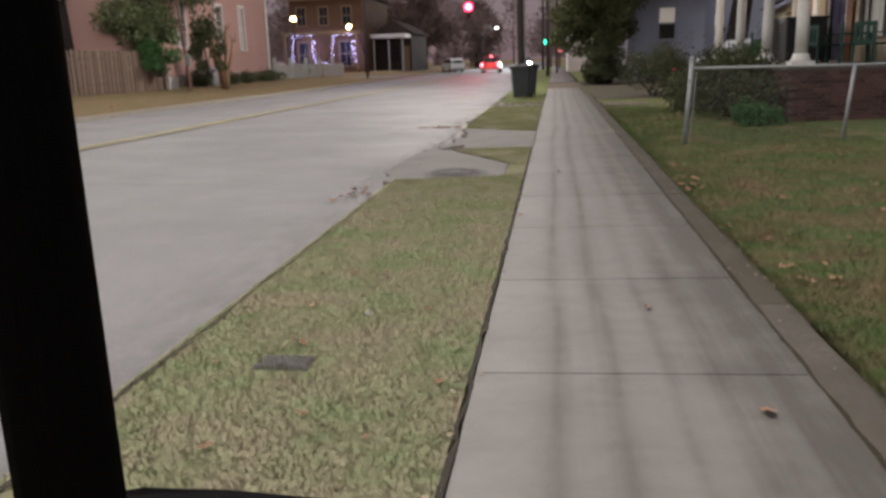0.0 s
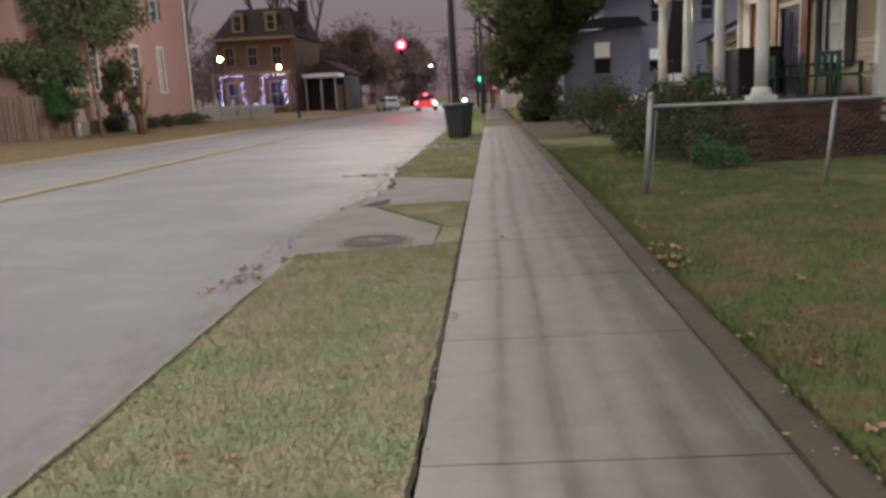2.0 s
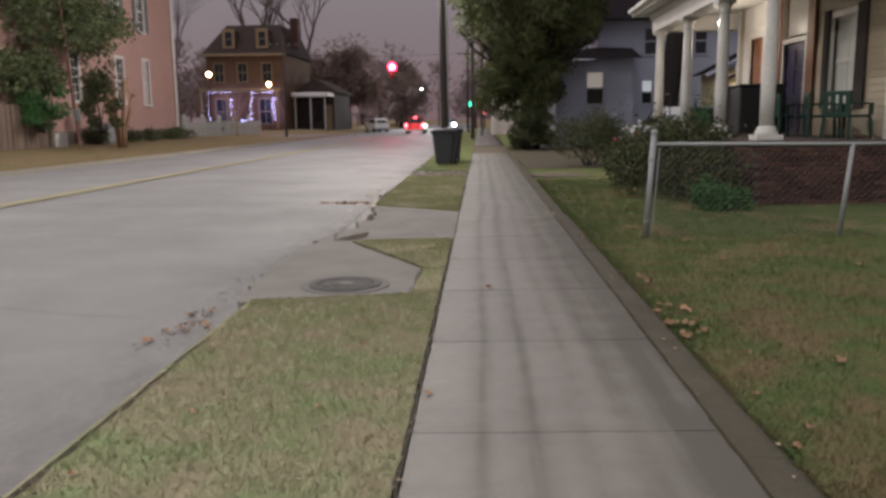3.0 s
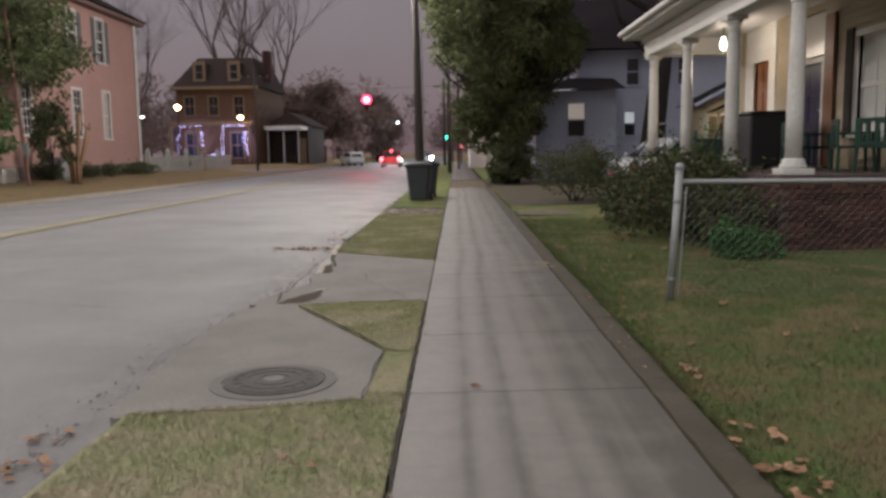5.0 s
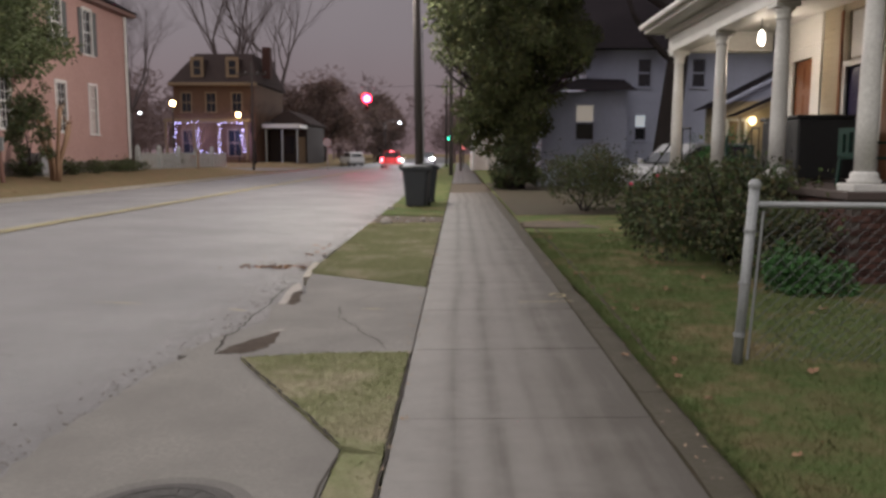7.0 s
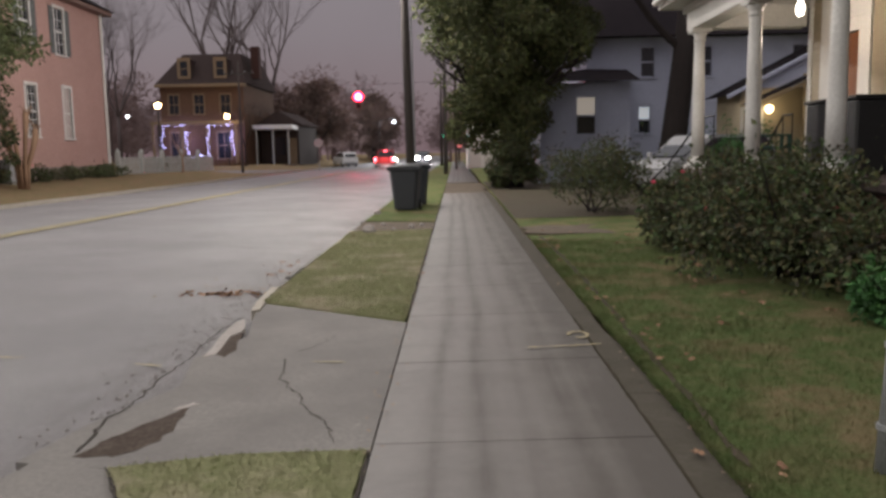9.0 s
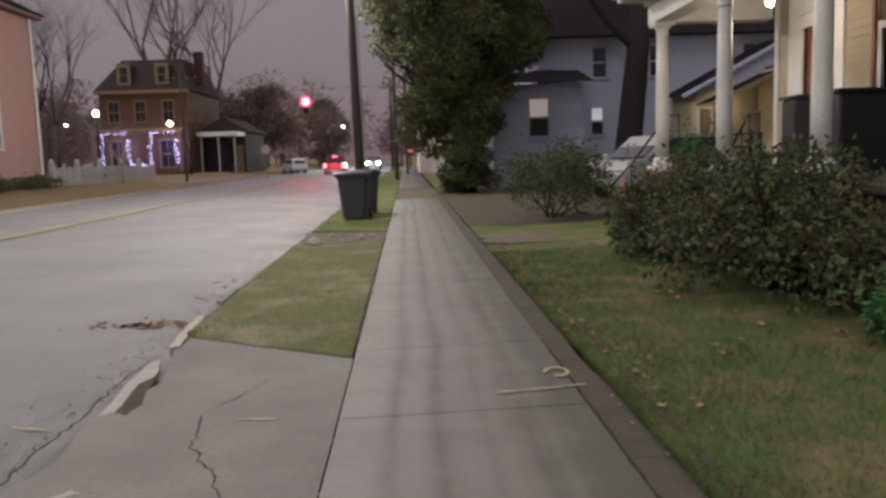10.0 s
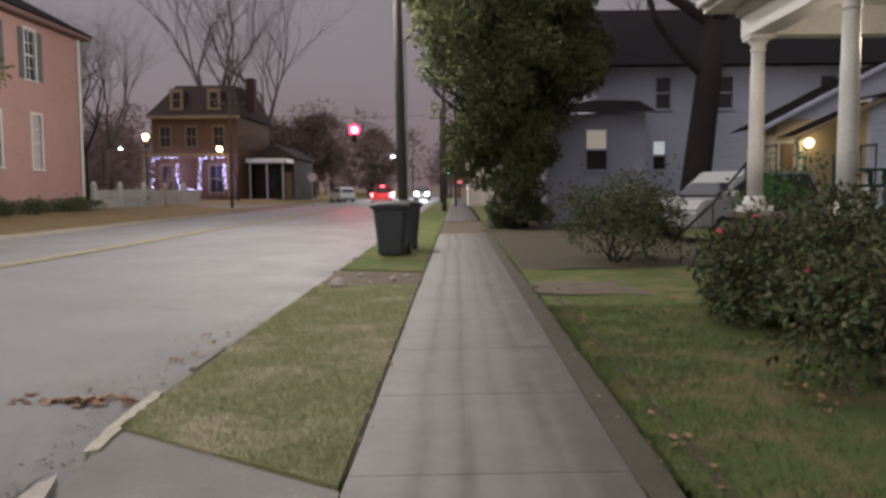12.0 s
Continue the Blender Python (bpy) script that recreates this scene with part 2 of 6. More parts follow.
WHITE = surface("white_paint", (0.72, 0.71, 0.68), (0.60, 0.59, 0.57), (0.5, 0.49, 0.47), 2, 30, 0.5)
CREAM = surface("cream_paint", (0.40, 0.335, 0.24), (0.34, 0.285, 0.2), (0.27, 0.225, 0.16), 1.5, 25, 0.6)
BLUEWHITE = surface("pale_siding", (0.44, 0.46, 0.59), (0.385, 0.40, 0.51), (0.33, 0.345, 0.44), 1.0, 15, 0.7)
BRICK = surface("red_brick", (0.105, 0.046, 0.034), (0.075, 0.034, 0.028), (0.055, 0.03, 0.027), 5, 40, 0.9, vary=0.5)
BRICK_FAR = surface("brown_brick", (0.17, 0.10, 0.062), (0.125, 0.072, 0.046), (0.08, 0.047, 0.032), 1.5, 14, 0.9)
MORTAR = surface("mortar", (0.11, 0.09, 0.08), (0.085, 0.07, 0.063), None, 6, 60, 0.95)
ROOF = surface("dark_shingle", (0.027, 0.021, 0.024), (0.018, 0.015, 0.018), (0.012, 0.010, 0.012), 2, 20, 0.95, spec=0.05)
DOOR = surface("brown_door_wood", (0.27, 0.115, 0.05), (0.20, 0.08, 0.035), (0.12, 0.045, 0.02), 3, 30, 0.5, stretch=(4, 4, 0.5))
DARKWOOD = surface("dark_wood", (0.05, 0.038, 0.032), (0.03, 0.024, 0.02), (0.015, 0.012, 0.01), 5, 60, 0.85, stretch=(3, 3, 0.3))
POLEWOOD = surface("pole_wood", (0.10, 0.085, 0.08), (0.065, 0.055, 0.052), (0.035, 0.03, 0.028), 5, 60, 0.9, stretch=(4, 4, 0.3))
# near-black tone for the pole's unlit side and the shadow on the ground
UNLIT_BLACK = surface("unlit_black", (0.010, 0.009, 0.010), (0.007, 0.006, 0.007), (0.004, 0.004, 0.004), 5, 60, 0.95, stretch=(4, 4, 0.3), spec=0.03)
BARK = surface("tree_bark", (0.04, 0.031, 0.029), (0.026, 0.02, 0.019), (0.014, 0.011, 0.011), 6, 40, 0.95, stretch=(2, 2, 0.5), bumps=0.9)
PALEBARK = surface("crape_bark", (0.40, 0.25, 0.16), (0.28, 0.17, 0.11), (0.16, 0.1, 0.065), 6, 30, 0.85, stretch=(2, 2, 0.5))
GALV = surface("galvanised_steel", (0.36, 0.37, 0.38), (0.29, 0.3, 0.31), (0.21, 0.22, 0.22), 6, 70, 0.5, 0.35)
BIN = surface("bin_plastic", (0.052, 0.056, 0.062), (0.04, 0.043, 0.05), (0.028, 0.03, 0.034), 3, 50, 0.5, bumps=0.1)
PLASTIC = surface("black_plastic", (0.02, 0.02, 0.022), (0.028, 0.028, 0.03), None, 3, 50, 0.45)
BLACK = surface("black_metal", (0.02, 0.02, 0.022), (0.03, 0.03, 0.03), None, 3, 50, 0.5, 0.3)
GREENPL = surface("green_plastic", (0.012, 0.05, 0.036), (0.01, 0.04, 0.03), None, 4, 30, 0.45)
FENCEWOOD = surface("weathered_boards", (0.26, 0.195, 0.155), (0.18, 0.13, 0.1), (0.11, 0.075, 0.06), 3, 30, 0.9, stretch=(3, 3, 0.4), vary=0.4)
LEAFA = surface("evergreen_leaf", (0.17, 0.17, 0.088), (0.085, 0.092, 0.05), (0.045, 0.05, 0.03), 1.2, 20, 0.75, spec=0.12, leafy=0.85)
LEAFB = surface("shrub_leaf", (0.06, 0.12, 0.048), (0.042, 0.07, 0.05), (0.095, 0.058, 0.045), 2.6, 9, 0.7, spec=0.15, leafy=0.9)
LEAFC = surface("hedge_leaf", (0.06, 0.16, 0.05), (0.045, 0.12, 0.04), (0.035, 0.085, 0.028), 4, 25, 0.6, leafy=0.7)
LEAFD = surface("fallen_leaf", (0.2, 0.105, 0.06), (0.13, 0.075, 0.05), (0.28, 0.17, 0.1), 8, 30, 0.8, vary=0.4)
# paler leaf copy, lamplight on the crown put into its colour
LEAFL = surface("lamplit_evergreen_leaf", (0.17, 0.19, 0.105), (0.11, 0.13, 0.065), (0.07, 0.08, 0.04), 1.2, 20, 0.6, spec=0.25, leafy=0.6)
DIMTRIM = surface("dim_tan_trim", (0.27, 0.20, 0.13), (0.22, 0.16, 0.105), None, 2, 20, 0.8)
FLOWER = surface("red_flower", (0.5, 0.05, 0.09), (0.42, 0.04, 0.07), None, 8, 40, 0.6)
# white paint darkened in colour for the car in dim light behind bushes
CARWHITE_DIM = surface("dimmed_white_car_paint", (0.3, 0.3, 0.31), (0.28, 0.28, 0.29), None, 1, 20, 0.3, bumps=0.0, spec=0.5)
CARWHITE = surface("white_car_paint", (0.8, 0.8, 0.8), (0.76, 0.76, 0.76), None, 1, 20, 0.25, bumps=0.0, spec=0.5)
CARRED = surface("red_car_paint", (0.30, 0.018, 0.02), (0.26, 0.015, 0.018), None, 1, 20, 0.3, bumps=0.0, spec=0.5)
TYRE = surface("tyre_rubber", (0.02, 0.02, 0.02), (0.03, 0.03, 0.03), None, 5, 50, 0.9)
CHROME = surface("bright_metal", (0.6, 0.6, 0.6), (0.5, 0.5, 0.5), None, 5, 50, 0.25, 0.9)
MUD = surface("wet_mud", (0.12, 0.098, 0.082), (0.075, 0.06, 0.05), (0.04, 0.03, 0.024), 6, 40, 0.9, spec=0.05)
STONE = surface("pale_rubble", (0.42, 0.395, 0.365), (0.3, 0.28, 0.26), (0.25, 0.22, 0.2), 8, 50, 0.9)
# greyer than WHITE, for the far pickets and porch posts
PICKET = surface("dull_white_picket", (0.42, 0.43, 0.41), (0.34, 0.35, 0.34), None, 2, 30, 0.8)
WIRE = surface("dull_wire", (0.13, 0.135, 0.135), (0.1, 0.105, 0.105), None, 6, 70, 0.55, 0.5)
# distance haze and its red tint are put into the leaf colour
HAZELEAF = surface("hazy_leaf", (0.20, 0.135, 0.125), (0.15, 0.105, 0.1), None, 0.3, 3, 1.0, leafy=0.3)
# twig colour lightened by the haze of the distance
TWIG = surface("hazy_far_twigs", (0.15, 0.12, 0.12), (0.12, 0.096, 0.098), None, 2, 20, 1.0)
# brown roof colour, lifted for the haze over the far houses
ROOF_FAR = surface("hazy_brown_shingle", (0.075, 0.055, 0.05), (0.055, 0.042, 0.04), (0.04, 0.03, 0.03), 2, 20, 0.95, spec=0.05)
GLASS, gn, gl, gp = material("dark_window_glass")
gp.inputs["Base Color"].default_value = (0.015, 0.018, 0.024, 1)
gp.inputs["Roughness"].default_value = 0.06
gp.inputs["Specular IOR Level"].default_value = 0.6
WARM = glow("warm_bulb", (1.0, 0.66, 0.3), 26)
COTTAGE_BULB = glow("cottage_bulb", (1.0, 0.74, 0.4), 7)
PORCHBULB = glow("porch_bulb", (1.0, 0.9, 0.76), 9)
BLUELIGHT = glow("string_light", (0.5, 0.5, 1.0), 9)
REDLIGHT = glow("red_signal", (1.0, 0.1, 0.2), 16)
# red ring that draws the glare round the signal's core
RED_GLARE = glow("red_glare_lens", (1.0, 0.02, 0.1), 3.0)
SIGNAL_PAINT = surface("signal_paint", (0.12, 0.1, 0.05), (0.09, 0.075, 0.04), None, 4, 40, 0.6)
TAIL = glow("tail_light", (1.0, 0.1, 0.13), 14)
HEAD = glow("head_light", (1.0, 0.97, 0.94), 90)
COOL = glow("cool_street_bulb", (0.85, 0.92, 1.0), 12)
GREENLIGHT = glow("green_signal", (0.05, 1.0, 0.6), 4)


# ---- building blocks ----
def thing(name, place=(0, 0, 0), label="", category="", group="", kind="", turn=0):
    ob = new(name)
    ob.matrix_world = pose(*place, 0, 0, turn)
    return tagged(ob, label, category, group, kind)


def mesh_of(name, bm, mat):
    me = bpy.data.meshes.new(name)
    bm.to_mesh(me)
    bm.free()
    for m in mat if isinstance(mat, (list, tuple)) else (mat,):
        me.materials.append(m)
    return me


def part(name, bm, mat, parent=None, label="", smooth=False, at=None):
    me = bm if isinstance(bm, bpy.types.Mesh) else mesh_of(name, bm, mat)
    if smooth:
        me.polygons.foreach_set("use_smooth", [True] * len(me.polygons))
    ob = new(name, me)
    if parent:
        ob.parent = parent
    if at is not None:
        ob.matrix_basis = at if isinstance(at, Matrix) else Matrix.Translation(at)
    return tagged(ob, label)


def add_box(bm, x0, x1, y0, y1, z0, z1, bevel=0.0):
    r = bmesh.ops.create_cube(bm, size=1, matrix=Matrix.LocRotScale(((x0 + x1) / 2, (y0 + y1) / 2, (z0 + z1) / 2), None, (abs(x1 - x0), abs(y1 - y0), abs(z1 - z0))))
    if bevel:
        es = list({e for v in r["verts"] for e in v.link_edges})
        bmesh.ops.bevel(bm, geom=es, offset=bevel, segments=2, affect="EDGES", profile=0.5)
    return bm


def box(x0, x1, y0, y1, z0, z1, bevel=0.0):
    return add_box(bmesh.new(), x0, x1, y0, y1, z0, z1, bevel)


def add_tube(bm, pts, radii, sides=8, caps=True):
    """A tapered tube along points."""
    pts = [Vector(p) for p in pts]
    if isinstance(radii, (int, float)):
        radii = [radii] * len(pts)
    rings = []
    for k, p in enumerate(pts):
        d = (pts[min(k + 1, len(pts) - 1)] - pts[max(k - 1, 0)]).normalized()
        a = d.orthogonal() if k == 0 else a - d * a.dot(d)
        a.normalize()
        b = d.cross(a)
        rings.append([bm.verts.new(p + radii[k] * (math.cos(q) * a + math.sin(q) * b)) for q in [2 * math.pi * i / sides for i in range(sides)]])
    for r0, r1 in zip(rings, rings[1:]):
        for i in range(sides):
            bm.faces.new((r0[i], r0[(i + 1) % sides], r1[(i + 1) % sides], r1[i]))
    if caps:
        bm.faces.new(rings[0][::-1])
        bm.faces.new(rings[-1])
    return bm


def tube(pts, radii, sides=8):
    return add_tube(bmesh.new(), pts, radii, sides)


def lathe(profile, sides=16, centre=(0, 0), caps=True):
    """A turned shape from (radius, height) pairs."""
    bm = bmesh.new()
    rings = [[bm.verts.new((centre[0] + r * math.cos(2 * math.pi * i / sides), centre[1] + r * math.sin(2 * math.pi * i / sides), z)) for i in range(sides)] for r, z in profile]
    for r0, r1 in zip(rings, rings[1:]):
        for i in range(sides):
            bm.faces.new((r0[i], r0[(i + 1) % sides], r1[(i + 1) % sides], r1[i]))
    if caps and profile[0][0] > 0:
        bm.faces.new(rings[0][::-1])
    if caps and profile[-1][0] > 0:
        bm.faces.new(rings[-1])
    return bm


def slab(outline, z0, z1, lift=None):
    """A flat plate over an outline (anticlockwise from above)."""
    bm = bmesh.new()
    top = [bm.verts.new((x, y, z1 if lift is None else lift(x, y))) for x, y in outline]
    low = [bm.verts.new((x, y, z0)) for x, y in outline]
    bm.faces.new(top)
    bm.faces.new(low[::-1])
    for i in range(len(top)):
        j = (i + 1) % len(top)
        bm.faces.new((low[i], low[j], top[j], top[i]))
    bmesh.ops.recalc_face_normals(bm, faces=bm.faces)
    return bm


def grid(x0, x1, y0, y1, nx, ny, height):
    """A sheet of ground with a height function."""
    xs, ys = np.linspace(x0, x1, nx + 1), np.linspace(y0, y1, ny + 1)
    verts = [(x, y, height(x, y)) for y in ys for x in xs]
    faces = [(j * (nx + 1) + i, j * (nx + 1) + i + 1, (j + 1) * (nx + 1) + i + 1, (j + 1) * (nx + 1) + i) for j in range(ny) for i in range(nx)]
    me = bpy.data.meshes.new("sheet")
    me.from_pydata(verts, [], faces)
    me.polygons.foreach_set("use_smooth", [True] * len(faces))
    return me


def soup(name, verts, faces, mat, parent=None, label="", kind=""):
    me = bpy.data.meshes.new(name)
    me.from_pydata(verts, [], faces)
    me.materials.append(mat)
    ob = new(name, me)
    if parent:
        ob.parent = parent
    return tagged(ob, label, kind=kind)


def inside(x, y, poly):
    hit = False
    for (x0, y0), (x1, y1) in zip(poly, poly[1:] + poly[:1]):
        if (y0 > y) != (y1 > y) and x < (x1 - x0) * (y - y0) / (y1 - y0) + x0:
            hit = not hit
    return hit


# ---- ground ----
def road_height(x, y):
    """Crowned road surface, slightly uneven."""
    c = 1 - ((x + 8.0) / 6.4) ** 2
    return -0.115 + 0.10 * max(c, -0.3) + 0.012 * noise.noise((x * 0.4, y * 0.15, 3.0))


def lawn_height(x, y):
    return 0.035 + 0.012 * max(0.0, min(x - 1.4, 8)) + 0.02 * noise.noise((x * 0.6, y * 0.5, 1.0)) + 0.012 * noise.noise((x * 2.5, y * 2.5, 7.0))


def yard_height(x, y):
    dip = max(0.0, min((y - 66) / 3, 1.0, (86 - y) / 3))
    return 0.06 + (1 - dip) * (0.42 * max(0.0, min((-13.9 - x) / 4.5, 1.0)) + 0.03 * noise.noise((x * 0.5, y * 0.4, 5.0)))


ground = part("ground", grid(-1500, 1500, -600, 2400, 60, 60, lambda x, y: -0.6), None)
ground.data.materials.append(YARD)
tagged(ground, "dim flat ground of dry grass reaching the horizon", "ground", kind="structure")

road = part("road", grid(-13.9, -1.45, -30, 330, 40, 300, road_height), None)
road.data.materials.append(ROAD_MAT)
tagged(road, "worn grey asphalt road with a yellow centre line", "road", kind="structure")
for dx in (-0.11, 0.11):
    stripe = grid(-8.35 + dx - 0.07, -8.35 + dx + 0.07, -30, 100, 1, 160, lambda x, y: road_height(x, y) + 0.022)
    stripe.materials.append(YELLOW)
    part("centre_stripe", stripe, None, road)

lawn = part("lawn", grid(1.37, 40, -30, 150, 90, 240, lawn_height), None)
lawn.data.materials.append(LAWN)
tagged(lawn, "dim green lawn with brown fallen leaves", "lawn", kind="structure")
yard = part("far_yard", grid(-90, -13.9, -30, 200, 90, 120, yard_height), None)
yard.data.materials.append(YARD)
tagged(yard, "strip of dry brownish grass across the road", "grass", kind="structure")

side_street = part("side_street", grid(-90, -13.95, 69.6, 82.4, 30, 4, lambda x, y: 0.085), None)
side_street.data.materials.append(CONCRETE)
tagged(side_street, "pale worn side street between the houses", "road", kind="structure")

# far kerb
kerb_far = thing("far_kerb", (0, 0, 0), "low weathered concrete kerb along the far side", "kerb", kind="structure")
for k in range(44):
    y = -10 + 2.5 * k
    part("kerb_stone", box(-14.02, -13.86, y, y + 2.48, -0.3, 0.04 + 0.02 * noise.noise((0, y, 0)), 0.02), KERB_MAT, kerb_far)

# verge along the near side of the road
VERGE_A = [(-1.72, -12), (-0.27, -12), (-0.27, 11.0), (-0.48, 11.0), (-0.5, 9.9), (-1.8, 9.66)]
VERGE_B = [(-1.47, 12.82), (-0.5, 11.12), (-0.27, 11.0), (-0.27, 13.02), (-0.9, 12.98)]
VERGE_C = [(-1.74, 17.02), (-0.27, 16.06), (-0.27, 24.2), (-1.2, 24.0), (-1.78, 24.1)]
VERGE_D = [(-1.78, 26.4), (-0.27, 26.0), (-0.27, 120), (-1.78, 120)]


def verge_height(x, y):
    return -0.015 + 0.012 * noise.noise((x * 2, y * 2, 2.0)) + 0.01 * noise.noise((x * 6, y * 6, 4.0))


verge = thing("verge", (0, 0, 0), "strip of short tan and green grass beside the walk", "grass", kind="structure")
for outline in (VERGE_A, VERGE_B, VERGE_C, VERGE_D):
    bm = slab(outline, -0.3, -0.012)
    part("turf", bm, LAWN if outline is VERGE_D else VERGE, verge)
dirt = thing("dirt_gap", (0, 0, 0), "bare dirt crossing with rubble between grass strips", "dirt", kind="structure")
part("soil", slab([(-1.8, 23.9), (-0.27, 24.1), (-0.27, 26.2), (-1.8, 26.5)], -0.3, -0.035), DIRT, dirt)

# aprons
apron = thing("utility_apron", (0, 0, 0), "smooth grey concrete pad around a manhole", "concrete", kind="structure")
EDGE_RNG = random.Random(6)
ROAD_EDGE = [(-1.9 - 0.13 * math.sin((y - 9.6) / 3.4 * math.pi) + EDGE_RNG.uniform(-0.035, 0.035), y) for y in [12.95 - 0.11 * k for k in range(31)]]
part("pad", slab([(-1.86, 9.62), (-1.2, 9.70), (-0.5, 9.88), (-0.5, 11.1), (-1.47, 12.84)] + ROAD_EDGE, -0.3, -0.028), CONCRETE, apron)
drive = thing("driveway_apron", (0, 0, 0), "cracked grey concrete driveway apron with broken edge", "concrete", kind="structure")
part("pad", slab([(-1.97, 12.95), (-1.47, 12.86), (-0.9, 13.0), (-0.255, 13.06), (-0.255, 16.03), (-1.78, 17.05), (-1.66, 16.3), (-1.52, 15.6), (-1.74, 14.9), (-1.60, 14.2), (-1.86, 13.5)], -0.3, -0.032), CONCRETE, drive)

# the walk, slab by slab
sidewalk = thing("sidewalk", (0, 0, 0), "grey concrete sidewalk slabs with dark streaks", "sidewalk", kind="structure")
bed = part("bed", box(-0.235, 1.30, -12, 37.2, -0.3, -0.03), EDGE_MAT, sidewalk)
STEP = 1.55
for k in range(-10, 19):
    y0 = 8.43 + STEP * k
    y1 = min(y0 + STEP, 37.22)
    g = 0.0035 if k % 3 == 0 else 0.0008
    bm = slab([(-0.24, y0 + g), (1.165, y0 + g), (1.165, y1 - g), (-0.24, y1 - g)], -0.12, 0, lambda x, y: 0.018 * (x - 0.5) + 0.004 * math.sin(y * 2.1))
    bmesh.ops.bevel(bm, geom=[e for e in bm.edges if all(v.co.z > -0.1 for v in e.verts)], offset=0.0035, segments=2, affect="EDGES")
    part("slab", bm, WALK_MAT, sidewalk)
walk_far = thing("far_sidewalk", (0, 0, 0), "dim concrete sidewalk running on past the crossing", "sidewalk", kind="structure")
# dirt crossing, drawn on to y 47.5 for the walk's shade under the evergreen
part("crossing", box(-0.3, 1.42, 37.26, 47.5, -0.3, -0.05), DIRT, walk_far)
for k in range(28):
    part("slab", box(-0.24, 1.28, 47.5 + 3 * k, 50.49 + 3 * k, -0.3, -0.005, 0.01), WALK_MAT, walk_far)

edging = thing("edging", (0, 0, 0), "narrow dirty concrete edging beside the lawn", "edging", kind="structure")
for k in range(24):
    y = -6 + 1.8 * k
    rim = [(1.37 + 0.045 * noise.noise((y + 0.15 * j, 0.3, 0)) + 0.02 * noise.noise((y * 5 + j, 7, 0)), y + 0.1495 * j) for j in range(13)]
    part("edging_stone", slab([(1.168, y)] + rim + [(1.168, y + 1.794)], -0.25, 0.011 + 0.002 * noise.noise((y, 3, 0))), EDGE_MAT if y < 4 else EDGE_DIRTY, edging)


# ---- walls with openings, windows, doors ----
def pierced(u0, u1, v0, v1, holes, thick):
    """A wall in its own (along, out, up) frame, built of blocks round the openings (u0, u1, v0, v1)."""
    us = sorted({u0, u1, *[h[0] for h in holes], *[h[1] for h in holes]})
    vs = sorted({v0, v1, *[h[2] for h in holes], *[h[3] for h in holes]})
    solid = {(i, j) for i in range(len(us) - 1) for j in range(len(vs) - 1)
             if not any(h[0] <= us[i] and us[i + 1] <= h[1] and h[2] <= vs[j] and vs[j + 1] <= h[3] for h in holes)}
    bm, made = bmesh.new(), {}

    def at(i, j, k):
        if (i, j, k) not in made:
            made[i, j, k] = bm.verts.new((us[i], -thick if k else 0, vs[j]))
        return made[i, j, k]

    for i, j in solid:
        bm.faces.new((at(i, j, 0), at(i, j + 1, 0), at(i + 1, j + 1, 0), at(i + 1, j, 0)))
        bm.faces.new((at(i, j, 1), at(i + 1, j, 1), at(i + 1, j + 1, 1), at(i, j + 1, 1)))
        for di, dj, p, q in ((-1, 0, (i, j), (i, j + 1)), (1, 0, (i + 1, j), (i + 1, j + 1)), (0, -1, (i, j), (i + 1, j)), (0, 1, (i, j + 1), (i + 1, j + 1))):
            if (i + di, j + dj) not in solid:
                bm.faces.new((at(*p, 0), at(*q, 0), at(*q, 1), at(*p, 1)))
    bmesh.ops.recalc_face_normals(bm, faces=bm.faces)
    return bm


def facing(x, y, z, way):
    """The frame of a wall that looks along way ('-x', '+x', '-y'): u along, y out, z up."""
    u, n = {"-x": ((0, -1, 0), (-1, 0, 0)), "+x": ((0, 1, 0), (1, 0, 0)), "-y": ((1, 0, 0), (0, -1, 0))}[way]
    m = Matrix.Identity(4)
    m.col[0][:3], m.col[1][:3], m.col[2][:3], m.col[3][:3] = u, n, (0, 0, 1), (x, y, z)
    return m


def wall(name, parent, at, u0, u1, v0, v1, holes, mat, thick=0.2):
    bm = pierced(u0, u1, v0, v1, holes, thick)
    bmesh.ops.transform(bm, matrix=at, verts=bm.verts)
    bmesh.ops.recalc_face_normals(bm, faces=bm.faces)
    return part(name, bm, mat, parent)


def placed(bm, at):
    bmesh.ops.transform(bm, matrix=at, verts=bm.verts)
    bmesh.ops.recalc_face_normals(bm, faces=bm.faces)
    return bm


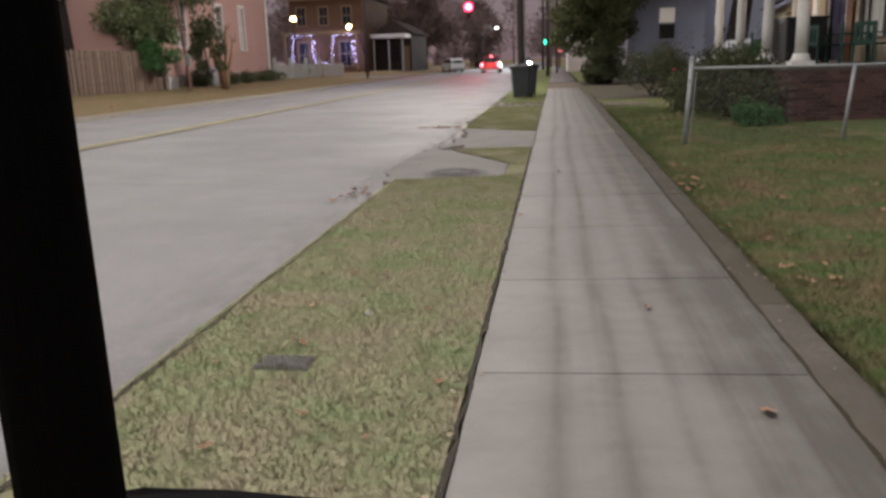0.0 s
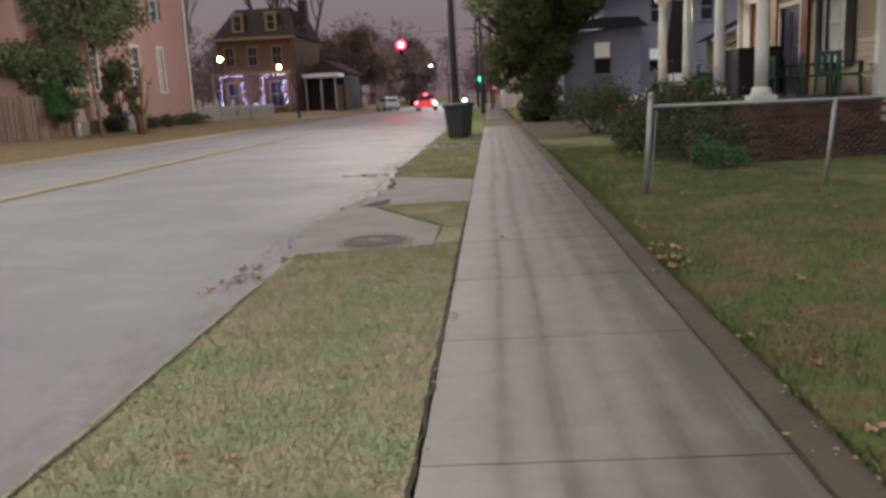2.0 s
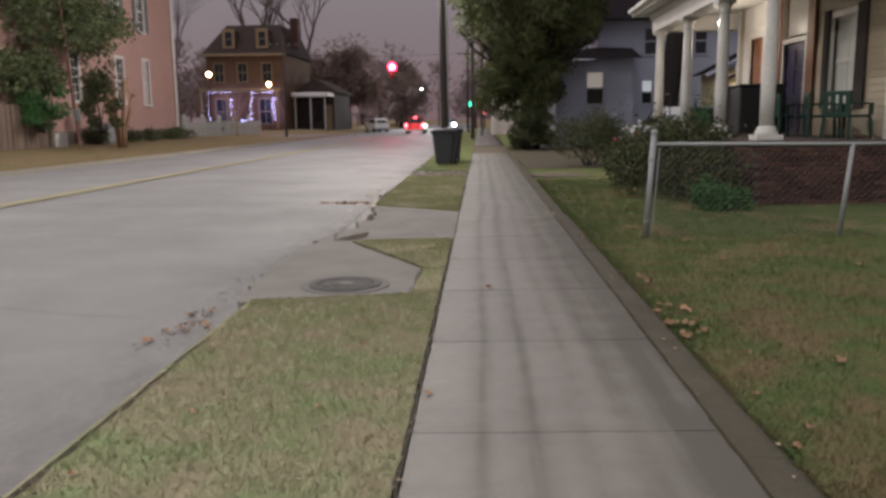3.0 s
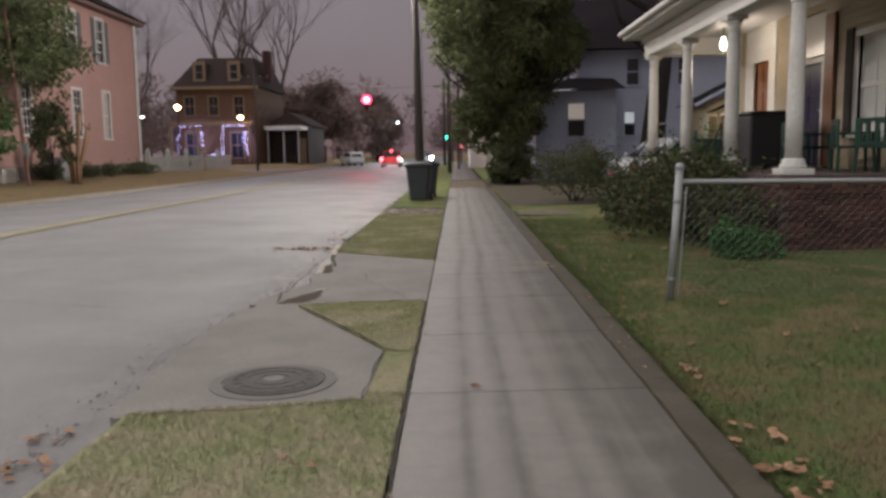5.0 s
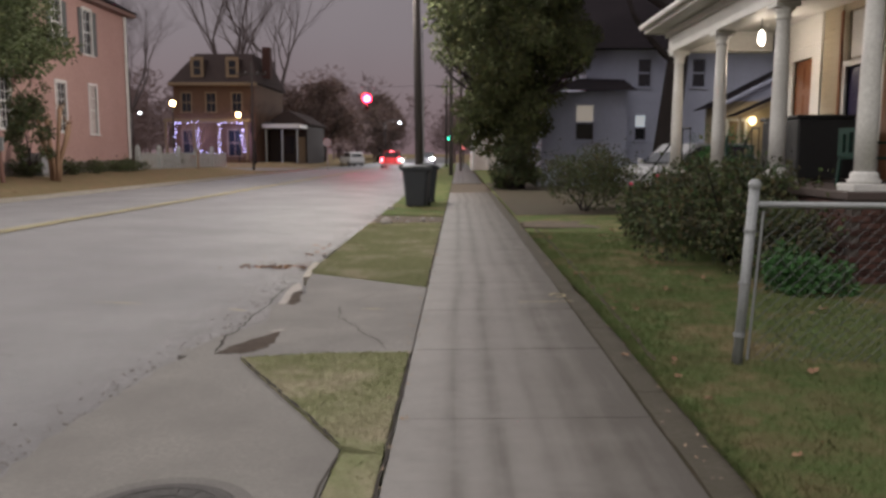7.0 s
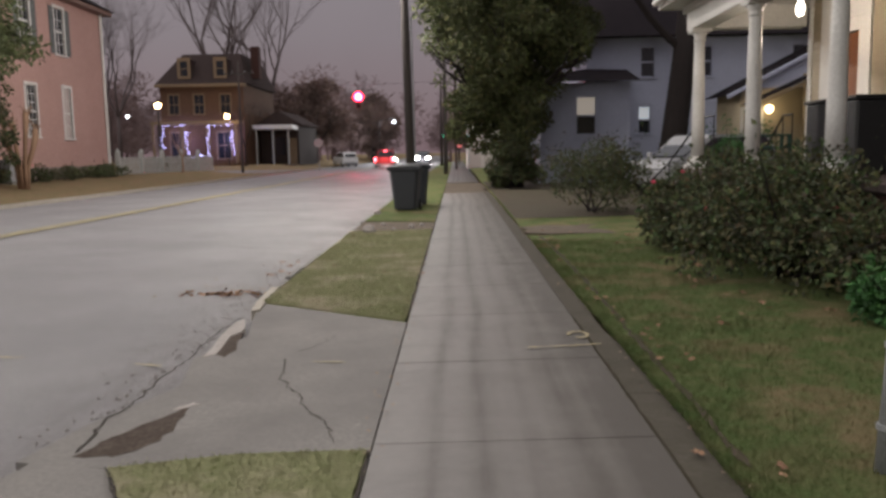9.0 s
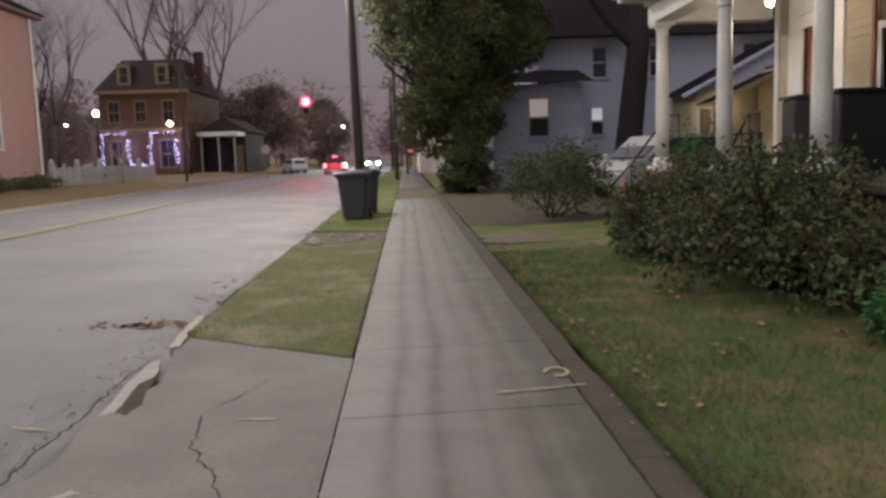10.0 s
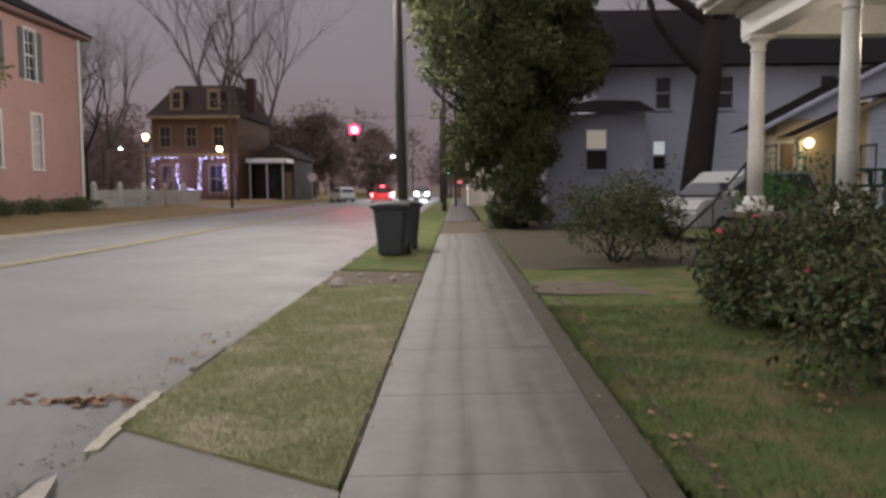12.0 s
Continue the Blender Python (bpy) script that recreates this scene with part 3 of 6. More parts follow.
def window(parent, at, u0, u1, v0, v1, cols=2, rows=4, trim=0.1, mat=None, glass=None, sill=True):
    """Casing, sashes with glazing bars and each pane."""
    mat = mat or WHITE
    bm = bmesh.new()
    for a, b, c, d in ((u0 - trim, u0, v0, v1), (u1, u1 + trim, v0, v1), (u0 - trim, u1 + trim, v1, v1 + trim)):
        add_box(bm, a, b, -0.08, 0.03, c, d)
    frame_ob = part("window", placed(bm, at), mat, parent)
    bar = bmesh.new()
    w, h = (u1 - u0) / cols, (v1 - v0) / rows
    for i in range(cols + 1):
        add_box(bar, u0 + w * i - 0.018, u0 + w * i + 0.018, -0.09, -0.05, v0, v1)
    for j in range(rows + 1):
        t = 0.035 if j in (0, rows, rows // 2) else 0.016
        add_box(bar, u0, u1, -0.085, -0.045, v0 + h * j - t, v0 + h * j + t)
    part("sash_grid", placed(bar, at), mat, frame_ob)
    for i in range(cols):
        for j in range(rows):
            part("pane", placed(box(u0 + w * i, u0 + w * (i + 1), -0.078, -0.070, v0 + h * j, v0 + h * (j + 1)), at), glass[j] if isinstance(glass, list) else glass or GLASS, frame_ob)
    if sill:
        part("sill", placed(box(u0 - trim - 0.05, u1 + trim + 0.05, -0.08, 0.08, v0 - 0.07, v0), at), mat, frame_ob)
    return frame_ob


def panel_door(parent, at, u0, u1, v0, v1, mat, trim=0.12, trim_mat=None):
    bm = bmesh.new()
    for a, b, c, d in ((u0 - trim, u0, v0, v1), (u1, u1 + trim, v0, v1), (u0 - trim, u1 + trim, v1, v1 + trim)):
        add_box(bm, a, b, -0.08, 0.035, c, d)
    part("door_frame", placed(bm, at), trim_mat or WHITE, parent)
    bm = box(u0, u1, -0.08, -0.04, v0, v1)
    d = part("door", placed(bm, at), mat, parent)
    w = (u1 - u0)
    for a, b in ((0.14, 0.46), (0.54, 0.86)):
        for c, e in ((0.07, 0.36), (0.44, 0.7), (0.75, 0.93)):
            part("panel", placed(box(u0 + a * w, u0 + b * w, -0.045, -0.025, v0 + c * (v1 - v0), v0 + e * (v1 - v0), 0.008), at), mat, d)
    part("knob", placed(lathe([(0.02, 0), (0.03, 0.03), (0.025, 0.06), (0.0, 0.065)], 10), at @ pose(u1 - 0.08 * w, -0.03, v0 + 0.95, -90)), CHROME, d)
    return d


def clapboards(parent, at, u0, u1, v0, v1, holes, mat, lap=0.115):
    """Lapped boards, each split round the openings."""
    v = v0
    while v < v1 - 0.02:
        top = min(v + lap, v1)
        cuts = [(u0, u1)]
        for h in holes:
            if h[2] < top - 0.02 and h[3] > v + 0.02:
                cuts = [c for a, b in cuts for c in ((a, min(b, h[0])), (max(a, h[1]), b)) if c[1] - c[0] > 0.03]
        for a, b in cuts:
            bm = bmesh.new()
            q = [bm.verts.new(p) for p in ((a, 0.002, v), (b, 0.002, v), (b, 0.026, v), (a, 0.026, v), (a, 0.002, top), (b, 0.002, top), (b, 0.008, top), (a, 0.008, top))]
            for f in ((0, 1, 2, 3), (4, 7, 6, 5), (3, 2, 6, 7), (0, 4, 5, 1), (0, 3, 7, 4), (1, 5, 6, 2)):
                bm.faces.new([q[i] for i in f])
            part("clapboard", placed(bm, at), mat, parent)
        v += lap


# ---- porch house ----
def porch_column(y):
    c = thing("porch_column", (4.49, y, 1.06), "white tapered round wooden porch column", "column", "porch columns")
    part("plinth", box(-0.2, 0.2, -0.2, 0.2, 0, 0.08, 0.01), WHITE, c)
    part("base", lathe([(0.165, 0.08), (0.175, 0.12), (0.14, 0.15), (0.15, 0.18), (0.122, 0.21)], 20), WHITE, c, smooth=True)
    part("shaft", lathe([(0.108, 0.21), (0.108, 0.8), (0.1, 1.5), (0.086, 2.2)], 20), WHITE, c, smooth=True)
    part("capital", lathe([(0.086, 2.2), (0.104, 2.215), (0.104, 2.235), (0.09, 2.25), (0.1, 2.3), (0.15, 2.36)], 20), WHITE, c, smooth=True)
    part("abacus", box(-0.165, 0.165, -0.165, 0.165, 2.36, 2.42, 0.008), WHITE, c)
    return c


for y in (23.57, 20.95, 18.42, 16.0):
    porch_column(y)

house = thing("porch_house", (0, 0, 0), "cream clapboard house with a white columned brick porch", "house")
SOUTH = 15.9
FRONT = facing(6.3, 23.3, 0, "-x")
# openings along the front, measured from the far corner
HOLES = [(0.9, 1.72, 1.08, 3.15), (2.95, 4.05, 1.08, 3.72), (5.25, 6.1, 1.62, 3.1)]
wall("wall", house, FRONT, 0, 7.4, 0.0, 4.2, HOLES, CREAM)
clapboards(house, FRONT, 0.12, 7.28, 1.1, 3.9, [(0.42, 2.1, 1.0, 4.0), (2.76, 4.6, 1.0, 4.0), (4.9, 6.45, 1.5, 3.3)], CREAM)
part("corner_board", placed(box(0.0, 0.12, 0.0, 0.04, 1.06, 3.9), FRONT), WHITE, house)
part("corner_board", placed(box(7.28, 7.44, 0.0, 0.04, 1.06, 3.9), FRONT), WHITE, house)
panel_door(house, FRONT, 0.9, 1.72, 1.08, 3.15, DOOR, 0.2)
part("door_surround", placed(pierced(0.46, 2.06, 1.06, 3.9, [(0.7, 1.92, 1.06, 3.36)], 0.03), FRONT @ pose(0, 0.034, 0)), WHITE, house)
screen = panel_door(house, FRONT, 2.95, 4.05, 1.08, 2.85, surface("dark_blue_door", (0.035, 0.03, 0.075), (0.028, 0.024, 0.06), None, 2, 30, 0.35), 0.09, WHITE)
part("transom", placed(box(2.98, 4.02, -0.07, -0.03, 2.98, 3.7), FRONT), surface("pale_transom_glass", (0.55, 0.53, 0.50), (0.5, 0.48, 0.45), None, 2, 30, 0.15), house)
part("door_post", placed(box(2.78, 2.86, 0.036, 0.07, 1.1, 3.75, 0.01), FRONT), DOOR, house)
part("shutter", placed(box(4.2, 4.55, 0.03, 0.07, 1.1, 3.6, 0.01), FRONT), DOOR, house)
for u in (4.92, 6.2):
    part("shutter", placed(box(u, u + 0.24 + 0.12 * (u > 6), 0.03, 0.065, 1.55, 3.25, 0.01), FRONT), DARKWOOD, house)
window(house, FRONT, 5.25, 6.1, 1.62, 3.1, 2, 2, 0.1, WHITE, surface("drawn_blind", (0.62, 0.63, 0.6), (0.56, 0.57, 0.55), None, 3, 30, 0.6))
part("end_wall", box(6.5, 16, 23.1, 23.3, 0, 4.2), CREAM, house)
# the side that looks back along the walk
SIDE = facing(6.3, SOUTH, 0, "-y")
SIDE_HOLES = [(2.4, 3.35, 1.5, 3.2), (6.0, 6.95, 1.5, 3.2)]
wall("side_wall", house, SIDE, 0.2, 9.7, 0.0, 4.2, SIDE_HOLES, CREAM)
clapboards(house, SIDE, 0.17, 9.7, 0.72, 3.9, [(h[0] - 0.12, h[1] + 0.12, h[2] - 0.1, h[3] + 0.12) for h in SIDE_HOLES], CREAM)
part("corner_board", placed(box(0.0, 0.17, 0.002, 0.04, 0.62, 3.9), SIDE), WHITE, house)
part("water_table", placed(box(0.172, 9.7, 0.0, 0.05, 0.62, 0.72, 0.01), SIDE), WHITE, house)
for h in SIDE_HOLES:
    window(house, SIDE, *h, 2, 2)
part("back_wall", box(15.8, 16, SOUTH + 0.2, 23.1, 0, 4.2), CREAM, house)
part("porch_floor", box(4.2, 6.32, SOUTH - 0.17, 23.95, 0.97, 1.06, 0.01), surface("porch_boards", (0.10, 0.075, 0.07), (0.08, 0.06, 0.055), None, 3, 30, 0.6), house)
part("ceiling", box(4.3, 6.3, 15.84, 23.7, 3.86, 3.9), WHITE, house)
part("beam", box(4.32, 4.66, 15.84, 23.78, 3.48, 3.86, 0.01), WHITE, house)
part("end_beam", box(4.665, 6.3, 23.46, 23.78, 3.48, 3.86, 0.01), WHITE, house)
part("end_beam", box(4.665, 6.298, 15.84, 16.16, 3.48, 3.86, 0.01), WHITE, house)
part("moulding", box(4.26, 4.318, 15.78, 23.84, 3.78, 3.9, 0.01), WHITE, house)
part("moulding", box(4.32, 16, 15.78, 15.838, 3.78, 3.9, 0.01), WHITE, house)
part("soffit", box(3.96, 4.30, 15.3, 24.1, 3.92, 3.95), WHITE, house)
part("soffit", box(4.302, 16, 15.3, 15.86, 3.92, 3.95), WHITE, house)
part("fascia", box(3.9, 3.96, 15.24, 24.14, 3.9, 4.06, 0.008), WHITE, house)
part("fascia", box(3.965, 16, 15.24, 15.3, 3.9, 4.06, 0.008), WHITE, house)
part("gutter", tube([(3.84, 15.2, 4.02), (3.84, 24.1, 4.02)], 0.06, 8), WHITE, house)
part("end_fascia", box(3.965, 16, 24.08, 24.14, 3.9, 4.06, 0.008), WHITE, house)
bm = bmesh.new()
q = [bm.verts.new(p) for p in ((3.88, 24.16, 4.07), (3.88, 15.2, 4.07), (16.2, 15.2, 4.07), (16.2, 24.16, 4.07), (8.3, 19.68, 6.0), (11.8, 19.68, 6.0))]
for f in ((0, 1, 4), (1, 2, 5, 4), (2, 3, 5), (3, 0, 4, 5)):
    bm.faces.new([q[i] for i in f])
bmesh.ops.recalc_face_normals(bm, faces=bm.faces)
bmesh.ops.solidify(bm, geom=bm.faces, thickness=0.06)
part("roof", bm, ROOF, house)
# steps off the porch's end, with iron rails that flare out
steps = thing("porch_steps", (0, 0, 0), "dim concrete porch steps between two iron railings", "steps")
for k in range(5):
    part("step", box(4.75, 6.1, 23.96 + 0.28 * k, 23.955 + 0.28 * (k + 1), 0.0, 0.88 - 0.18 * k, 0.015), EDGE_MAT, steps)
for pts in ([(4.75, 23.5, 1.98), (4.72, 23.95, 1.98), (4.62, 24.3, 1.75), (4.4, 25.1, 1.15), (4.12, 25.9, 0.62), (4.05, 26.05, 0.45)], [(6.12, 23.5, 1.98), (6.14, 23.95, 1.98), (6.16, 24.3, 1.75), (6.2, 25.1, 1.2), (6.25, 25.7, 0.9)]):
    rail = thing("iron_railing", (0, 0, 0), "thin black wrought-iron stair railing", "railing", "stair railings")
    part("top_rail", tube(pts, 0.02, 8), BLACK, rail)
    for x, y, z in pts[:5]:
        part("baluster", tube([(x, y, 1.06 if y < 23.96 else max(0.02, 0.88 - 0.64 * (y - 23.96))), (x, y, z)], 0.012, 6), BLACK, rail)
# hanging bulb
bulb = thing("pendant_lamp", (5.3, 21.4, 3.86), "lit white pendant lamp hanging from the porch ceiling", "lamp")
part("cord", tube([(0, 0, 0), (0, 0, -0.3)], 0.008, 6), BLACK, bulb)
part("shade", lathe([(0.02, -0.28), (0.035, -0.32), (0.055, -0.38), (0.062, -0.45), (0.045, -0.51), (0.015, -0.53)], 14), PORCHBULB, bulb, smooth=True)
lamp("porch_light", "POINT", (5.3, 21.4, 3.2), 40, (1.0, 0.84, 0.68), 0.12)
# dark cabinet on the porch
cab = thing("porch_cabinet", (5.45, 19.75, 1.06), "tall black covered cabinet standing on the porch", "cabinet")
part("body", box(-0.42, 0.42, -0.7, 0.7, 0.04, 0.92, 0.03), PLASTIC, cab)
part("lid", box(-0.45, 0.45, -0.73, 0.73, 0.92, 0.97, 0.015), PLASTIC, cab)
for sx in (-0.38, 0.38):
    for sy in (-0.65, 0.65):
        part("foot", box(sx - 0.03, sx + 0.03, sy - 0.03, sy + 0.03, 0, 0.04), PLASTIC, cab)


def garden_chair(x, y, turn):
    c = thing("garden_chair", (x, y, 1.06), "dark green moulded plastic garden chair on the porch", "chair", "porch chairs", turn=turn)
    part("seat", box(-0.25, 0.25, -0.24, 0.24, 0.33, 0.37, 0.015), GREENPL, c)
    back = part("backrest", pierced(-0.26, 0.26, 0.37, 0.74, [(-0.17, -0.1, 0.42, 0.66), (-0.04, 0.04, 0.42, 0.68), (0.1, 0.17, 0.42, 0.66)], 0.03), GREENPL, c, at=Matrix.Translation((0, 0.25, 0)))
    for sx in (-0.26, 0.26):
        part("armrest", box(sx - 0.035, sx + 0.035, -0.24, 0.22, 0.53, 0.56, 0.01), GREENPL, c)
        part("arm_post", box(sx - 0.025, sx + 0.025, -0.23, -0.18, 0.37, 0.53), GREENPL, c)
        for sy in (-0.22, 0.22):
            part("leg", tube([(sx, sy * 1.08, 0), (sx * 0.93, sy, 0.33)], 0.025, 6), GREENPL, c)
    return c


garden_chair(5.4, 17.75, 100)
garden_chair(5.72, 16.95, 75)
garden_chair(5.85, 16.35, 115)
garden_chair(5.3, 22.3, 80)



# ---- chain-link fence ----
def chain_fence():
    f = thing("chain_link_fence", (0, 0, 0), "grey galvanised chain-link fence at the lawn's edge", "fence")
    xs = [1.97, 4.14, 6.4, 8.7, 11.0]
    for k, x in enumerate(xs):
        lean = 0.07 if k == 0 else 0.1
        p = part("post", tube([(x, 12.53, -0.1), (x + lean, 12.53, 1.24 if k == 0 else 1.12)], 0.034 if k == 0 else 0.026, 10), GALV, f, smooth=True)
        if k == 0:
            part("cap", lathe([(0.04, 0), (0.042, 0.03), (0.03, 0.055), (0.0, 0.065)], 12), GALV, p, at=Matrix.Translation((x + lean, 12.53, 1.23)))
            part("tension_bar", tube([(x + 0.075, 12.53, 0.08), (x + 0.135, 12.53, 1.08)], 0.009, 6), GALV, p)
            for z in (0.25, 0.6, 0.95):
                part("band", lathe([(0.04, z - 0.012), (0.04, z + 0.012)], 12, (x + 0.055 * z, 12.53)), GALV, p)
    part("top_rail", tube([(2.03, 12.53, 1.125), (4.24, 12.53, 1.11), (6.5, 12.53, 1.12), (11.2, 12.53, 1.12)], 0.021, 8), GALV, f, smooth=True)
    verts, faces = [], []
    r, pitch, z0, z1 = 0.0013, 0.085, 0.07, 1.1

    def wire(a, b):
        k = len(verts)
        for p in (a, b):
            verts.extend([(p[0] - r, 12.53, p[2] - r), (p[0] + r, 12.53 - r, p[2] - r), (p[0], 12.53 + r, p[2] + r)])
        faces.extend([(k, k + 1, k + 4, k + 3), (k + 1, k + 2, k + 5, k + 4), (k + 2, k, k + 3, k + 5)])

    n = int(9.1 / pitch)
    span = z1 - z0
    for k in range(-13, n):
        for sgn in (1, -1):
            x0 = 2.06 + k * pitch
            xa, xb = (x0, x0 + span) if sgn > 0 else (x0 + span, x0)
            za, zb = z0, z1
            lo, hi = 2.08, 11.1
            pa, pb = Vector((xa, 12.53, za)), Vector((xb, 12.53, zb))
            d = pb - pa
            ts = sorted([(lo - xa) / d.x, (hi - xa) / d.x])
            t0, t1 = max(0, ts[0]), min(1, ts[1])
            if t1 > t0:
                wire(pa + d * t0, pa + d * t1)
    soup("mesh", verts, faces, WIRE, f, "diamond wire mesh", "stuff")


chain_fence()


# ---- wheeled bins ----
def bin_body(bm_w0, bm_w1, d0, d1, h):
    bm = bmesh.new()
    rows = []
    for k in range(5):
        t = k / 4
        w, d, z = bm_w0 + (bm_w1 - bm_w0) * t, d0 + (d1 - d0) * t, 0.05 + (h - 0.05) * t
        c = 0.06
        rows.append([bm.verts.new((x, y, z)) for x, y in ((-w + c, -d), (w - c, -d), (w, -d + c), (w, d - c), (w - c, d), (-w + c, d), (-w, d - c), (-w, -d + c))])
    for a, b in zip(rows, rows[1:]):
        for i in range(8):
            bm.faces.new((a[i], a[(i + 1) % 8], b[(i + 1) % 8], b[i]))
    bm.faces.new(rows[0][::-1])
    bm.faces.new(rows[-1])
    return bm


def wheeled_bin(x, y, turn, label):
    b = thing("wheeled_bin", (x, y, -0.02), label, "bin", "bins at the kerb", turn=turn)
    body = part("body", bin_body(0.27, 0.36, 0.29, 0.40, 1.05), BIN, b)
    part("rim", box(-0.385, 0.385, -0.425, 0.425, 1.0, 1.06, 0.02), BIN, b)
    lid = bmesh.new()
    rows = []
    for yy, zz in ((-0.45, 1.065), (-0.43, 1.11), (-0.2, 1.15), (0.15, 1.165), (0.42, 1.15), (0.46, 1.09)):
        rows.append([lid.verts.new((xx, yy, zz - 0.03 * (abs(xx) / 0.4) ** 4)) for xx in (-0.41, -0.3, -0.1, 0.1, 0.3, 0.41)])
    for a, c in zip(rows, rows[1:]):
        for i in range(5):
            lid.faces.new((a[i], a[i + 1], c[i + 1], c[i]))
    bmesh.ops.solidify(lid, geom=lid.faces, thickness=0.02)
    part("lid", lid, BIN, b)
    part("handle", tube([(-0.3, 0.44, 1.0), (-0.3, 0.53, 1.02), (0.3, 0.53, 1.02), (0.3, 0.44, 1.0)], 0.018, 8), BIN, b)
    for sx in (-0.3, 0.3):
        wh = part("wheel", lathe([(0.02, -0.03), (0.13, -0.03), (0.14, -0.015), (0.14, 0.015), (0.13, 0.03), (0.02, 0.03)], 18), TYRE, b, at=pose(sx, 0.3, 0.14, 0, 90, 0))
        part("hub", lathe([(0.05, 0.03), (0.05, 0.04), (0.0, 0.045)], 10), GALV, wh)
    part("axle", tube([(-0.3, 0.3, 0.14), (0.3, 0.3, 0.14)], 0.012, 6), BLACK, b)
    for k, w in enumerate((0.16, 0.11)):
        part("mark", box(-w, w, -0.372 + 0.008 * k, -0.362 + 0.008 * k, 0.80 - 0.07 * k, 0.845 - 0.07 * k), surface("pale_stamp", (0.2, 0.21, 0.22), (0.17, 0.18, 0.19), None, 5, 40, 0.6), b, "pale moulded mark")
    return b


wheeled_bin(-1.06, 29.35, -6, "dark grey wheeled rubbish bin at the kerb")
wheeled_bin(-0.93, 31.1, 8, "second dark grey wheeled bin behind the first")


# ---- poles and signals ----
def utility_pole(x, y, r, h, label, lean=0.0, wood=None):
    p = thing("utility_pole", (x, y, -0.3), label, "pole")
    part("shaft", tube([(0, 0, 0), (lean * 0.5, 0, h * 0.5), (lean, 0, h)], [r * 1.1, r, r * 0.75], 14), wood or POLEWOOD, p, smooth=True)
    part("crossarm", box(lean - 1.2, lean + 1.2, -0.06, 0.06, h - 1.0, h - 0.88, 0.01), POLEWOOD, p)
    for dx in (-1.1, -0.5, 0.5, 1.1):
        part("insulator", lathe([(0.02, h - 0.88), (0.05, h - 0.84), (0.03, h - 0.8), (0.05, h - 0.76), (0.0, h - 0.73)], 10, (lean + dx, 0)), GALV, p)
    return p


# the pole's side away from its lamp is shaded by this black colour
near_pole = utility_pole(-0.90, 1.89, 0.098, 11, "wooden street pole in the verge, coloured black as unlit", wood=UNLIT_BLACK)
arm = part("lamp_arm", tube([(0, 0, 6.9), (-0.9, 0.4, 7.4), (-2.4, 1.05, 7.55)], 0.035, 8), GALV, near_pole)
part("lamp_head", lathe([(0.09, 0.1), (0.2, 0.06), (0.24, 0.0), (0.2, -0.03)], 16, (0, 0)), GALV, arm, at=Matrix.Translation((-2.55, 1.1, 7.53)))
far_pole = utility_pole(-1.42, 38.2, 0.145, 12, "dark wooden utility pole at the verge", -0.2)
part("conduit", tube([(0.17, -0.05, 0.3), (0.1, -0.05, 6.5)], 0.03, 8), GALV, far_pole)
arm = part("lamp_arm", tube([(-0.15, 0, 10.0), (-1.2, 0.2, 10.4), (-2.6, 0.35, 10.5)], 0.035, 8), GALV, far_pole)
part("lamp_head", lathe([(0.09, 0.1), (0.2, 0.06), (0.24, 0.0), (0.2, -0.03)], 16), GALV, arm, at=Matrix.Translation((-2.75, 0.38, 10.45)))
utility_pole(-16.6, 72, 0.1, 9, "dark wooden utility pole before the brick house")
utility_pole(-0.45, 62, 0.13, 10, "distant dark wooden utility pole")
utility_pole(-1.3, 96, 0.13, 10, "distant dark wooden utility pole")
sign_back = thing("street_sign", (-11.4, 77, -0.1), "grey back of an eight-sided street sign on a post", "street sign")
part("post", tube([(0, 0, 0), (0, 0, 2.9)], 0.035, 8), GALV, sign_back)
part("plate", lathe([(0.02, 0.0), (0.39, 0.0), (0.39, 0.012), (0.02, 0.012)], 8), GALV, sign_back, at=pose(0, -0.05, 2.5, 90, 0, 0) @ pose(0, 0, 0, 0, 0, 22.5))
guy = thing("leaning_service_pole", (-16.8, 36.5, 0.3), "thin rusty brown leaning service pole beside a hedge", "pole")
part("shaft", tube([(0, 0, 0), (-0.55, 0, 8.5)], [0.075, 0.06], 10), surface("rusty_pole", (0.2, 0.105, 0.085), (0.15, 0.08, 0.065), None, 3, 30, 0.7), guy)
part("box", box(-0.1, 0.12, -0.12, -0.02, 1.2, 1.7, 0.01), GALV, guy)


